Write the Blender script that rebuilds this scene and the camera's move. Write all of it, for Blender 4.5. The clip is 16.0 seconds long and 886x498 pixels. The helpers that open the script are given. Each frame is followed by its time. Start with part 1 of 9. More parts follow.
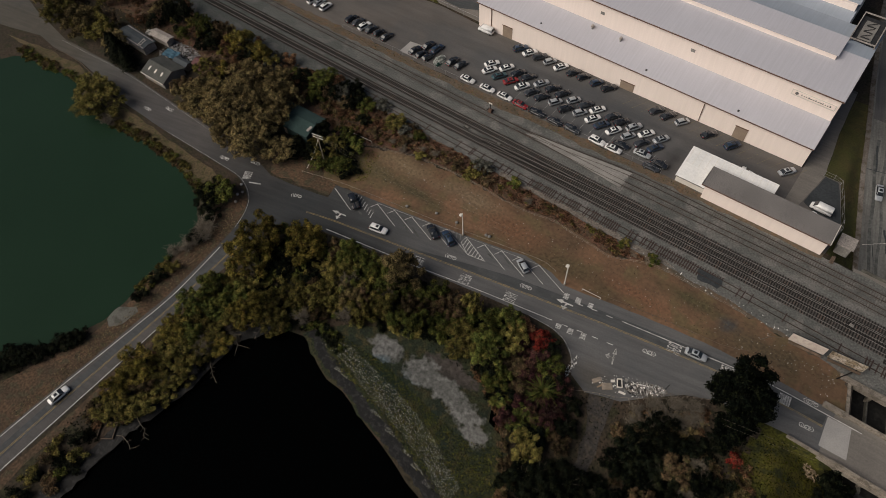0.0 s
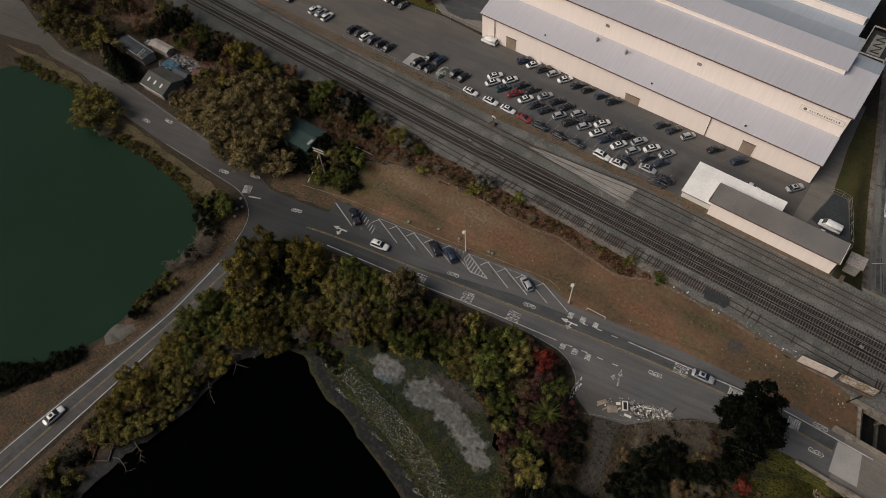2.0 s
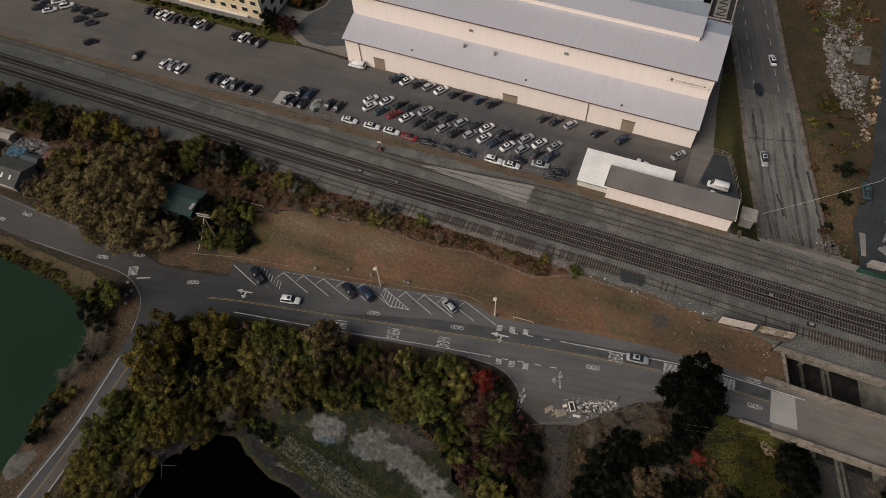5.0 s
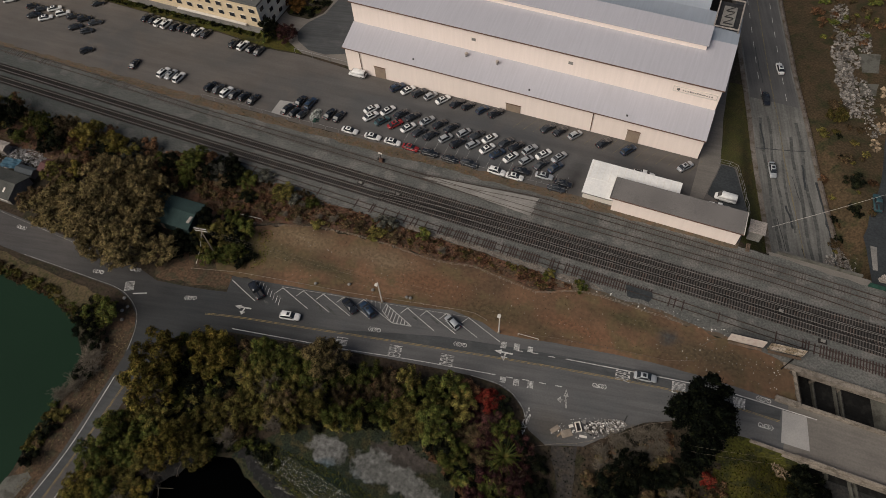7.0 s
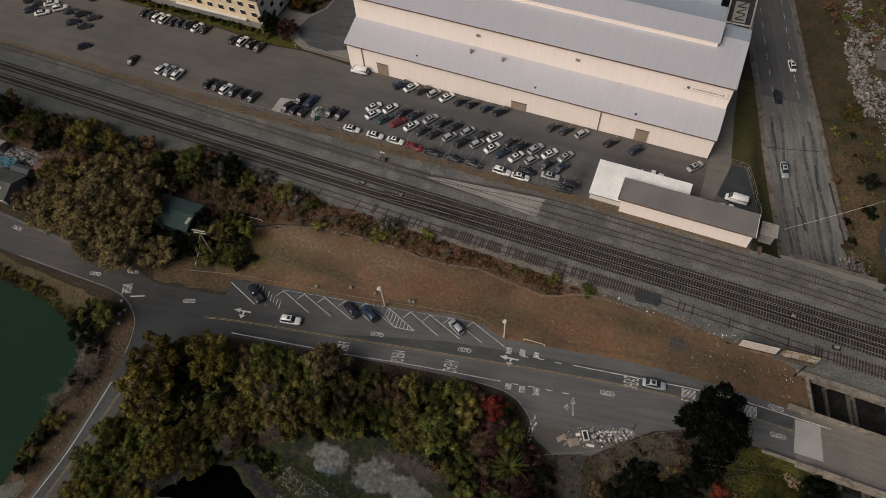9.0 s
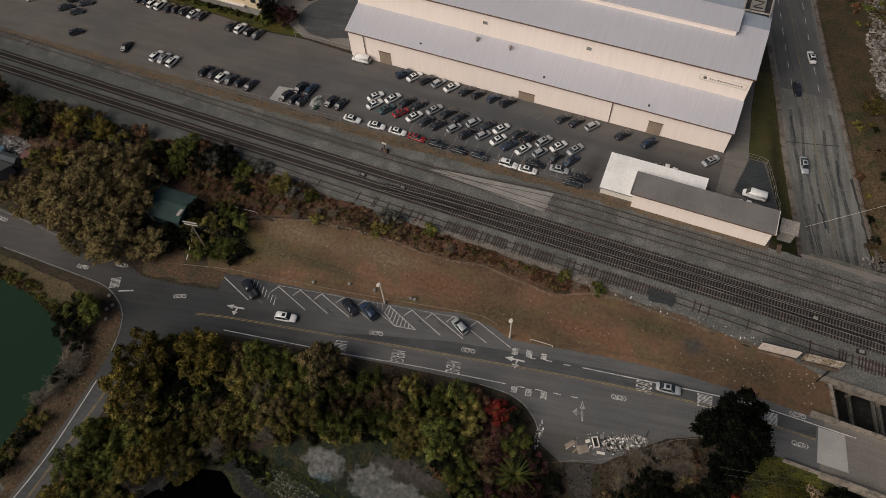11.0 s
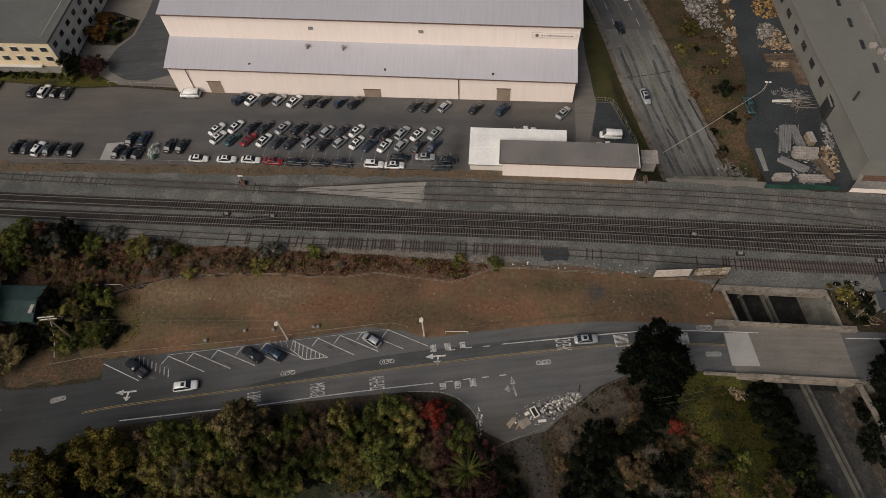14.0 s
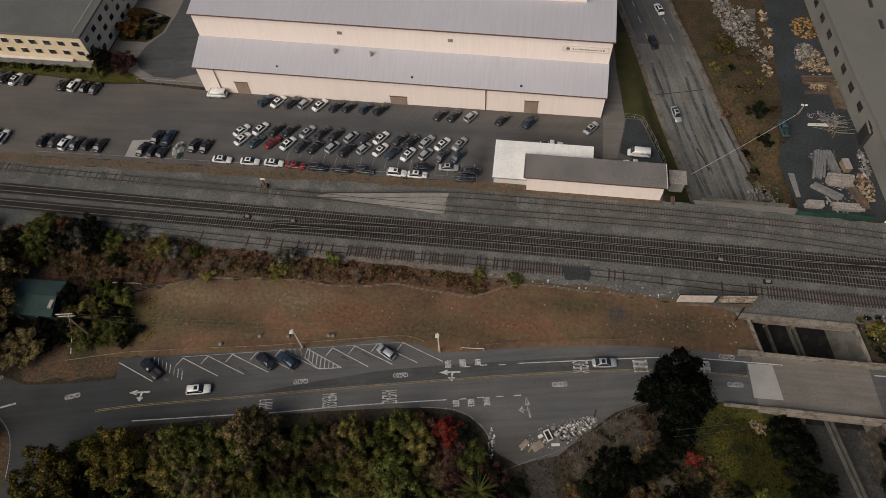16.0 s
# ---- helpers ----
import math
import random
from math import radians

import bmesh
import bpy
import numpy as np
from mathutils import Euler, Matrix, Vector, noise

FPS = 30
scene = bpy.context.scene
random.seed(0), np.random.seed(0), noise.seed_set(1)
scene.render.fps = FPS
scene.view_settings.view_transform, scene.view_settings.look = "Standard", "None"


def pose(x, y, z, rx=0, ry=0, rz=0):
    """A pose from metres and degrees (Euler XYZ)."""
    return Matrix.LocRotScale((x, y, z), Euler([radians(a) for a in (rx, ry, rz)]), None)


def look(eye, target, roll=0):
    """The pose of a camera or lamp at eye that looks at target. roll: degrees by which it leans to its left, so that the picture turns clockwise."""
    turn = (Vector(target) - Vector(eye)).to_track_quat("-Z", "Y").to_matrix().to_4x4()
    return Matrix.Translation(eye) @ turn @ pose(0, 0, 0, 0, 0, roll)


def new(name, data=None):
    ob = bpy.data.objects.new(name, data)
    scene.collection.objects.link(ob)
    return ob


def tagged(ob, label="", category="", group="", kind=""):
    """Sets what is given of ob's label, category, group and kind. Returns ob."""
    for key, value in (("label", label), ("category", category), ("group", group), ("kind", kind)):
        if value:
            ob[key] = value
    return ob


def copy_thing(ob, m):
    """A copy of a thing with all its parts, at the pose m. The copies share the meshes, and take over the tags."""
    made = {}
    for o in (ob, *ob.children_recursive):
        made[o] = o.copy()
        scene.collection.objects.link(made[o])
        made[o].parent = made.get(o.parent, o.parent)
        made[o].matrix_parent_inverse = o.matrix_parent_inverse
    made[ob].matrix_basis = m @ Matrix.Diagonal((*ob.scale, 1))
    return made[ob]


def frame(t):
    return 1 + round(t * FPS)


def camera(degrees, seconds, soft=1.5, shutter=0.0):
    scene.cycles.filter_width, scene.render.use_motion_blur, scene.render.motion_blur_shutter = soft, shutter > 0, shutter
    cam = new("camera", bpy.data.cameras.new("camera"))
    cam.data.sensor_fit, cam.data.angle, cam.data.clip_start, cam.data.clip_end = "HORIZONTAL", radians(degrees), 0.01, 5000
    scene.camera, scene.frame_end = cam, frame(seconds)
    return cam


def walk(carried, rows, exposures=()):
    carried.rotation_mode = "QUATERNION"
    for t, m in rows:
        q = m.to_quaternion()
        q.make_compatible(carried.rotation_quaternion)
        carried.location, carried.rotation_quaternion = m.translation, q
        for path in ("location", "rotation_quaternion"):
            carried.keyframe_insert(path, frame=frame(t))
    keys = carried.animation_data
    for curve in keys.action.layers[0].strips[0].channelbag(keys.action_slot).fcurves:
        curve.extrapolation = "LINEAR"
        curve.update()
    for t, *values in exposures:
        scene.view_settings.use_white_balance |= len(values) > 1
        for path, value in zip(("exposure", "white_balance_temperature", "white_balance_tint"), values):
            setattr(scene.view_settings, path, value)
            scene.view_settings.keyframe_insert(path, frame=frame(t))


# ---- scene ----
cam = camera(68.9, 16.0, soft=0.5)
PATH = [
    (0, (0.363, 1.994, 130.568), (-0.354, 2.831, 128.899), -4.3),
    (0.5, (-0.394, 2.742, 130.584), (-1.11, 3.579, 128.915), -4.3),
    (1, (-1.14, 3.535, 130.609), (-1.858, 4.372, 128.94), -4.3),
    (1.5, (-1.877, 4.363, 130.629), (-2.594, 5.201, 128.961), -4.1),
    (2, (-2.63, 5.264, 130.599), (-3.351, 6.103, 128.933), -4.2),
    (2.5, (-3.347, 6.227, 130.553), (-4.07, 7.066, 128.888), -4.3),
    (3, (-4.056, 7.229, 130.502), (-4.782, 8.069, 128.838), -4.3),
    (3.5, (-4.798, 8.229, 130.456), (-5.446, 9.124, 128.789), -4.4),
    (4, (-5.598, 9.308, 130.366), (-6.096, 10.284, 128.693), -4.5),
    (4.2, (-5.888, 9.739, 130.337), (-6.374, 10.724, 128.665), -4.4),
    (6.5, (-8.773, 14.472, 129.324), (-9.256, 15.463, 127.654), -4.4),
    (7, (-9.204, 15.267, 129.221), (-9.689, 16.258, 127.552), -4.5),
    (7.5, (-9.553, 15.972, 128.992), (-10.039, 16.963, 127.324), -4.3),
    (8, (-9.978, 16.772, 128.649), (-10.464, 17.762, 126.981), -4.3),
    (8.5, (-10.499, 17.671, 128.198), (-10.986, 18.653, 126.525), -4.6),
    (9, (-11.021, 18.504, 127.579), (-11.506, 19.475, 125.899), -4.8),
    (11.5, (-13.182, 21.722, 119.992), (-13.673, 22.689, 118.312), -4.5),
    (12, (-13.725, 22.57, 119.318), (-14.217, 23.529, 117.633), -4.7),
    (12.5, (-14.148, 23.213, 118.908), (-14.639, 24.163, 117.218), -4.7),
    (13, (-14.354, 23.49, 118.795), (-14.848, 24.44, 117.105), -4.8),
    (13.5, (-14.455, 23.61, 118.824), (-14.855, 24.597, 117.131), -4.6),
    (14, (-14.606, 23.952, 118.842), (-14.751, 24.993, 117.14), -4.2),
    (14.5, (-14.726, 24.517, 118.873), (-14.848, 25.561, 117.172), -4.2),
    (15, (-14.784, 25.303, 118.92), (-14.906, 26.348, 117.219), -4.0),
    (15.5, (-14.857, 26.287, 118.943), (-14.99, 27.33, 117.241), -4.0),
    (16, (-14.985, 27.415, 118.937), (-15.19, 28.447, 117.236), -4.4),
]
walk(cam, [(t, look(eye, target, roll)) for t, eye, target, roll in PATH])
# ---- light ----
world = bpy.data.worlds.new("sky")
scene.world = world
world.use_nodes = True
wt = world.node_tree
sky = wt.nodes.new("ShaderNodeTexSky")
sky.sky_type = "NISHITA"
sky.sun_disc = False
sky.sun_elevation = radians(40.8)
sky.sun_rotation = radians(217)
sky.dust_density = 4.0
wt.links.new(sky.outputs[0], wt.nodes["Background"].inputs[0])
wt.nodes["Background"].inputs[1].default_value = 0.042
sun = new("sun", bpy.data.lights.new("sun", "SUN"))
sun.data.energy = 2.75
sun.data.angle = radians(52)
sun.data.color = (1.0, 0.91, 0.80)
sun.matrix_world = look((-58, -78, 84), (0, 0, 0))
scene.view_settings.exposure = -0.06

# ---- materials ----


def mat(name, c1, c2, scale=0.5, fine=6.0, rough=0.9, bump=0.3, metal=0.0, vary=0.0, c3=None, lo=0.35, hi=0.65, grain=0.35, spec=0.3, island=None, streak=None):
    """Two colours mixed by large and fine noise, in world metres; vary: shift of brightness from object to object;
    island: range of brightness from piece to piece; streak: direction, length and width in metres, strength of drawn-out stains."""
    m = bpy.data.materials.new(name)
    m.use_nodes = True
    nt = m.node_tree
    b = nt.nodes["Principled BSDF"]
    b.inputs["Roughness"].default_value = rough
    b.inputs["Metallic"].default_value = metal
    b.inputs["Specular IOR Level"].default_value = spec
    geo = nt.nodes.new("ShaderNodeNewGeometry")
    n1 = nt.nodes.new("ShaderNodeTexNoise")
    n1.inputs["Scale"].default_value = scale
    n1.inputs["Detail"].default_value = 6
    n2 = nt.nodes.new("ShaderNodeTexNoise")
    n2.inputs["Scale"].default_value = fine
    n2.inputs["Detail"].default_value = 4
    nt.links.new(geo.outputs["Position"], n1.inputs["Vector"])
    nt.links.new(geo.outputs["Position"], n2.inputs["Vector"])
    mr = nt.nodes.new("ShaderNodeMapRange")
    mr.inputs[1].default_value, mr.inputs[2].default_value = lo, hi
    nt.links.new(n1.outputs[0], mr.inputs[0])
    mix = nt.nodes.new("ShaderNodeMix")
    mix.data_type = "RGBA"
    mix.inputs[6].default_value = (*c1, 1)
    mix.inputs[7].default_value = (*c2, 1)
    nt.links.new(mr.outputs[0], mix.inputs[0])
    col = mix.outputs[2]
    if c3:
        n3 = nt.nodes.new("ShaderNodeTexNoise")
        n3.inputs["Scale"].default_value = scale * 2.7
        n3.inputs["Detail"].default_value = 8
        nt.links.new(geo.outputs["Position"], n3.inputs["Vector"])
        mr3 = nt.nodes.new("ShaderNodeMapRange")
        mr3.inputs[1].default_value, mr3.inputs[2].default_value = 0.5, 0.62
        nt.links.new(n3.outputs[0], mr3.inputs[0])
        mx = nt.nodes.new("ShaderNodeMix")
        mx.data_type = "RGBA"
        mx.inputs[7].default_value = (*c3, 1)
        nt.links.new(col, mx.inputs[6])
        nt.links.new(mr3.outputs[0], mx.inputs[0])
        col = mx.outputs[2]
    hsv = nt.nodes.new("ShaderNodeHueSaturation")
    val = nt.nodes.new("ShaderNodeMapRange")
    val.inputs[1].default_value, val.inputs[2].default_value = 0.3, 0.7
    val.inputs[3].default_value, val.inputs[4].default_value = 1 - grain, 1 + grain
    nt.links.new(n2.outputs[0], val.inputs[0])
    out = val.outputs[0]
    if vary:
        oi = nt.nodes.new("ShaderNodeObjectInfo")
        r = nt.nodes.new("ShaderNodeMapRange")
        r.inputs[3].default_value, r.inputs[4].default_value = 1 - vary, 1 + vary
        nt.links.new(oi.outputs["Random"], r.inputs[0])
        mul = nt.nodes.new("ShaderNodeMath")
        mul.operation = "MULTIPLY"
        nt.links.new(out, mul.inputs[0])
        nt.links.new(r.outputs[0], mul.inputs[1])
        out = mul.outputs[0]
    if island:
        r = nt.nodes.new("ShaderNodeMapRange")
        r.inputs[3].default_value, r.inputs[4].default_value = island
        nt.links.new(geo.outputs["Random Per Island"], r.inputs[0])
        mul = nt.nodes.new("ShaderNodeMath")
        mul.operation = "MULTIPLY"
        nt.links.new(out, mul.inputs[0])
        nt.links.new(r.outputs[0], mul.inputs[1])
        out = mul.outputs[0]
    if streak:
        deg, long_, wide_, amount = streak
        mp = nt.nodes.new("ShaderNodeMapping")
        mp.inputs["Rotation"].default_value = (0, 0, radians(-deg))
        sc = nt.nodes.new("ShaderNodeVectorMath")
        sc.operation = "MULTIPLY"
        sc.inputs[1].default_value = (1 / long_, 1 / wide_, 0.1)
        n4 = nt.nodes.new("ShaderNodeTexNoise")
        n4.inputs["Scale"].default_value = 1.0
        n4.inputs["Detail"].default_value = 5
        nt.links.new(geo.outputs["Position"], mp.inputs["Vector"])
        nt.links.new(mp.outputs[0], sc.inputs[0])
        nt.links.new(sc.outputs[0], n4.inputs["Vector"])
        r = nt.nodes.new("ShaderNodeMapRange")
        r.inputs[1].default_value, r.inputs[2].default_value = 0.3, 0.7
        r.inputs[3].default_value, r.inputs[4].default_value = 1 - amount, 1 + amount
        nt.links.new(n4.outputs[0], r.inputs[0])
        mul = nt.nodes.new("ShaderNodeMath")
        mul.operation = "MULTIPLY"
        nt.links.new(out, mul.inputs[0])
        nt.links.new(r.outputs[0], mul.inputs[1])
        out = mul.outputs[0]
    nt.links.new(col, hsv.inputs["Color"])
    nt.links.new(out, hsv.inputs["Value"])
    nt.links.new(hsv.outputs[0], b.inputs["Base Color"])
    if bump:
        bp = nt.nodes.new("ShaderNodeBump")
        bp.inputs["Strength"].default_value = bump
        bp.inputs["Distance"].default_value = 0.05
        nt.links.new(n2.outputs[0], bp.inputs["Height"])
        nt.links.new(bp.outputs[0], b.inputs["Normal"])
    return m


def paint(name, c, rough=0.25, metal=0.0, coat=0.6):
    """Car paint and other glossy coats."""
    m = mat(name, c, tuple(v * 0.85 for v in c), 1.5, 30, rough, 0.0, metal, grain=0.05, spec=0.5)
    m.node_tree.nodes["Principled BSDF"].inputs["Coat Weight"].default_value = coat
    return m


def grimed(m, centre, radii, r0, r1, tint, wobble=0.5, blend="MULTIPLY", scale=0.09):
    """An uneven area of grime, or of another soil, round a place."""
    nt = m.node_tree
    b = nt.nodes["Principled BSDF"]
    old = b.inputs["Base Color"].links[0].from_socket
    geo = nt.nodes.new("ShaderNodeNewGeometry")
    div = nt.nodes.new("ShaderNodeVectorMath")
    div.operation = "DIVIDE"
    div.inputs[1].default_value = (*radii, 1e6)
    dist = nt.nodes.new("ShaderNodeVectorMath")
    dist.operation = "DISTANCE"
    dist.inputs[1].default_value = (centre[0] / radii[0], centre[1] / radii[1], 0)
    n = nt.nodes.new("ShaderNodeTexNoise")
    n.inputs["Scale"].default_value = scale
    n.inputs["Detail"].default_value = 6
    add = nt.nodes.new("ShaderNodeMath")
    add.operation = "MULTIPLY_ADD"
    add.inputs[1].default_value = wobble
    rg = nt.nodes.new("ShaderNodeMapRange")
    rg.inputs[1].default_value, rg.inputs[2].default_value = r0 + wobble / 2, r1 + wobble / 2
    mul = nt.nodes.new("ShaderNodeMix")
    mul.data_type, mul.blend_type = "RGBA", blend
    mul.inputs[0].default_value = 1.0
    if blend == "MIX":
        inv = nt.nodes.new("ShaderNodeMath")
        inv.operation = "SUBTRACT"
        inv.inputs[0].default_value = 1.0
        nt.links.new(rg.outputs[0], inv.inputs[1])
        nt.links.new(inv.outputs[0], mul.inputs[0])
    cm = nt.nodes.new("ShaderNodeMix")
    cm.data_type = "RGBA"
    cm.inputs[6].default_value, cm.inputs[7].default_value = (*tint, 1), (1, 1, 1, 1)
    nt.links.new(geo.outputs["Position"], div.inputs[0])
    nt.links.new(div.outputs[0], dist.inputs[0])
    nt.links.new(geo.outputs["Position"], n.inputs["Vector"])
    nt.links.new(n.outputs[0], add.inputs[0])
    nt.links.new(dist.outputs["Value"], add.inputs[2])
    nt.links.new(add.outputs[0], rg.inputs[0])
    if blend == "MULTIPLY":
        nt.links.new(rg.outputs[0], cm.inputs[0])
    else:
        cm.inputs[0].default_value = 0.0
        fine = nt.nodes.new("ShaderNodeTexNoise")
        fine.inputs["Scale"].default_value = 1.3
        fine.inputs["Detail"].default_value = 6
        grains = nt.nodes.new("ShaderNodeMapRange")
        grains.inputs[1].default_value, grains.inputs[2].default_value = 0.3, 0.7
        grains.inputs[3].default_value, grains.inputs[4].default_value = 0.6, 1.25
        dots = nt.nodes.new("ShaderNodeHueSaturation")
        dots.inputs["Color"].default_value = (*tint, 1)
        nt.links.new(geo.outputs["Position"], fine.inputs["Vector"])
        nt.links.new(fine.outputs[0], grains.inputs[0])
        nt.links.new(grains.outputs[0], dots.inputs["Value"])
        nt.links.new(dots.outputs[0], cm.inputs[6])
    nt.links.new(old, mul.inputs[6])
    nt.links.new(cm.outputs[2], mul.inputs[7])
    nt.links.new(mul.outputs[2], b.inputs["Base Color"])


M = {}
M["soil"] = mat("soil", (0.05, 0.035, 0.024), (0.03, 0.025, 0.016), 0.09, 1.6, 0.95, 0.6, c3=(0.03, 0.028, 0.014), grain=0.5)
M["field"] = mat("field_dirt", (0.178, 0.102, 0.06), (0.1, 0.064, 0.039), 0.07, 1.1, 0.95, 0.35, c3=(0.13, 0.094, 0.05), grain=0.22, lo=0.4, hi=0.6)
M["rustsoil"] = mat("rusty_soil", (0.135, 0.068, 0.044), (0.066, 0.045, 0.03), 0.2, 1.6, 0.95, 0.5, c3=(0.085, 0.062, 0.04), grain=0.45)
# wet mud of the shore; on the west bank also painted shade
M["wetshademud"] = mat("wet_shaded_mud", (0.011, 0.0107, 0.0105), (0.005, 0.005, 0.005), 0.4, 3.0, 0.7, 0.5, c3=(0.022, 0.0215, 0.021), grain=0.4)
for c_, r_, k_, s_ in (((-93, 74), (7, 7), (0.06, 0.06, 0.022), 0.3), ((-84, 77), (10, 5), (0.112, 0.088, 0.046), 0.3), ((-72, 77.0), (12, 2.2), (0.082, 0.066, 0.036), 0.35), ((-80, 82.8), (12, 3.2), (0.2, 0.142, 0.085), 0.3), ((18, 87), (16, 5), (0.095, 0.07, 0.042), 0.25), ((-30, 80), (14, 4), (0.10, 0.072, 0.04), 0.2), ((-58, 84), (12, 3.5), (0.19, 0.135, 0.085), 0.25), ((7.6, 88), (2.8, 2.2), (0.062, 0.06, 0.058), 0.6), ((-12, 83), (10, 2.5), (0.175, 0.092, 0.053), 0.25), ((-45, 82), (11, 4), (0.165, 0.088, 0.05), 0.25), ((-2, 89), (9, 2.2), (0.085, 0.07, 0.036), 0.3)):
    grimed(M["field"], c_, r_, 0.2, 1.15, k_, 1.3, "MIX", s_)
M["strip"] = mat("weed_strip", (0.13, 0.1, 0.072), (0.092, 0.076, 0.056), 0.2, 1.5, 0.95, 0.4, c3=(0.14, 0.092, 0.058), grain=0.25)
M["shoulder"] = mat("shoulder_dirt", (0.098, 0.06, 0.036), (0.056, 0.039, 0.025), 0.2, 2.0, 0.95, 0.6, c3=(0.06, 0.05, 0.03), grain=0.45)
M["verge"] = mat("grassy_verge", (0.108, 0.08, 0.044), (0.07, 0.055, 0.029), 0.2, 2.0, 0.95, 0.5, c3=(0.06, 0.055, 0.022), grain=0.4)
M["lawn"] = mat("lawn", (0.044, 0.048, 0.012), (0.07, 0.054, 0.02), 0.14, 3.0, 0.95, 0.6, c3=(0.042, 0.042, 0.014), grain=0.5)
M["bank"] = mat("weedy_bank", (0.055, 0.058, 0.007), (0.06, 0.05, 0.009), 0.12, 2.2, 0.95, 0.6, c3=(0.026, 0.028, 0.008), grain=0.55)
M["slope"] = mat("dry_slope", (0.07, 0.046, 0.025), (0.048, 0.036, 0.019), 0.1, 2.0, 0.95, 0.6, c3=(0.034, 0.033, 0.014), grain=0.5)
M["marsh"] = mat("marsh", (0.026, 0.03, 0.012), (0.013, 0.02, 0.013), 0.2, 2.5, 0.9, 0.5, c3=(0.042, 0.038, 0.016), grain=0.6)
for c_, r_, k_ in (((-35.5, 43.4), (7.0, 2.6), (0.066, 0.056, 0.05)), ((-50, 39.2), (4.6, 3.0), (0.17, 0.168, 0.163)), ((-40, 39.5), (5.0, 3.4), (0.18, 0.178, 0.172)), ((-33.6, 39.2), (5.2, 2.8), (0.20, 0.197, 0.19)), ((-27.4, 37.6), (4.8, 2.6), (0.18, 0.177, 0.168)), ((-23.4, 35.0), (3.4, 2.4), (0.16, 0.157, 0.148))):
    grimed(M["marsh"], c_, r_, 0.72, 1.0, k_, 1.6, "MIX", 0.5)
grimed(M["marsh"], (-36, 39.5), (22, 6), 0.25, 1.0, (0.55, 0.56, 0.54), 3.0, "MULTIPLY", 0.7)
grimed(M["marsh"], (-47, 34), (9, 4), 0.3, 1.1, (0.45, 0.75, 0.95), 1.2, "MULTIPLY", 0.4)
M["asphalt"] = mat("road_asphalt", (0.122, 0.12, 0.12), (0.094, 0.096, 0.099), 0.07, 3.0, 0.9, 0.06, c3=(0.105, 0.104, 0.105), grain=0.1, streak=(11, 14, 0.9, 0.14))
M["yard"] = mat("yard_asphalt", (0.126, 0.111, 0.10), (0.094, 0.089, 0.086), 0.05, 2.0, 0.9, 0.05, c3=(0.108, 0.097, 0.089), grain=0.08, streak=(2, 16, 2.2, 0.12))
grimed(M["asphalt"], (-215, 58), (48, 16), 0.4, 1.3, (0.72, 0.66, 0.55))
grimed(M["asphalt"], (-92, 52), (30, 22), 0.4, 1.5, (0.36, 0.385, 0.40))
grimed(M["asphalt"], (-136, 58), (34, 9), 0.5, 1.35, (0.74, 0.70, 0.68))
grimed(M["asphalt"], (-99, -8), (12, 42), 0.5, 1.3, (0.76, 0.72, 0.69))
grimed(M["asphalt"], (-9.5, 59.6), (6, 4), 0.2, 1.2, (0.8, 0.74, 0.66), 0.8, "MULTIPLY", 0.2)
grimed(M["yard"], (-52, 128), (46, 12), 0.5, 1.4, (0.86, 0.95, 1.04))
grimed(M["yard"], (-23.5, 124.5), (3.0, 6.5), 0.2, 1.3, (0.5, 0.5, 0.52), 0.8, "MULTIPLY", 0.3)
grimed(M["yard"], (-40, 133.6), (40, 1.6), 0.2, 1.5, (0.78, 0.78, 0.8), 0.9, "MULTIPLY", 0.2)
M["darkyard"] = mat("dark_yard", (0.042, 0.047, 0.051), (0.028, 0.032, 0.035), 0.12, 2.0, 0.8, 0.3, grain=0.3)
M["avenue"] = mat("avenue_concrete", (0.155, 0.152, 0.144), (0.115, 0.114, 0.108), 0.12, 2.0, 0.9, 0.25, c3=(0.13, 0.128, 0.121), grain=0.14, streak=(-74, 12, 0.8, 0.28))
# darkened by half: the cutting's shadows are put into this asphalt colour
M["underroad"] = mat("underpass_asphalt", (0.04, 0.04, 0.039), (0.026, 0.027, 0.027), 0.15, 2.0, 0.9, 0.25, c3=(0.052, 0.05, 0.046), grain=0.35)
# tunnel floor: shade under the bridges is put into this near-black colour
M["underdark"] = mat("shade_dark_asphalt", (0.012, 0.012, 0.0118), (0.007, 0.007, 0.007), 0.2, 2.0, 0.9, 0.25, c3=(0.02, 0.0195, 0.0185), grain=0.3)
M["trackdirt"] = mat("trodden_track", (0.05, 0.045, 0.041), (0.032, 0.028, 0.025), 0.3, 2.0, 0.95, 0.4, c3=(0.06, 0.05, 0.04), grain=0.35)
M["streak"] = mat("tyre_streak", (0.08, 0.082, 0.08), (0.06, 0.062, 0.06), 0.2, 2.0, 0.85, 0.2, c3=(0.10, 0.102, 0.097), grain=0.25)
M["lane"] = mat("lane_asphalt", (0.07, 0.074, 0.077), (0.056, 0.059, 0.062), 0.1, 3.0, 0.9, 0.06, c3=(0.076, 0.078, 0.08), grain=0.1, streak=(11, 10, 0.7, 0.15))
M["dirtyconcrete"] = mat("dirty_concrete", (0.06, 0.05, 0.04), (0.034, 0.029, 0.024), 0.4, 4, 0.9, 0.3, c3=(0.09, 0.075, 0.06), grain=0.3)
M["abutment"] = mat("abutment_concrete", (0.135, 0.132, 0.115), (0.105, 0.103, 0.09), 0.15, 3, 0.9, 0.2, c3=(0.08, 0.077, 0.066), grain=0.15)
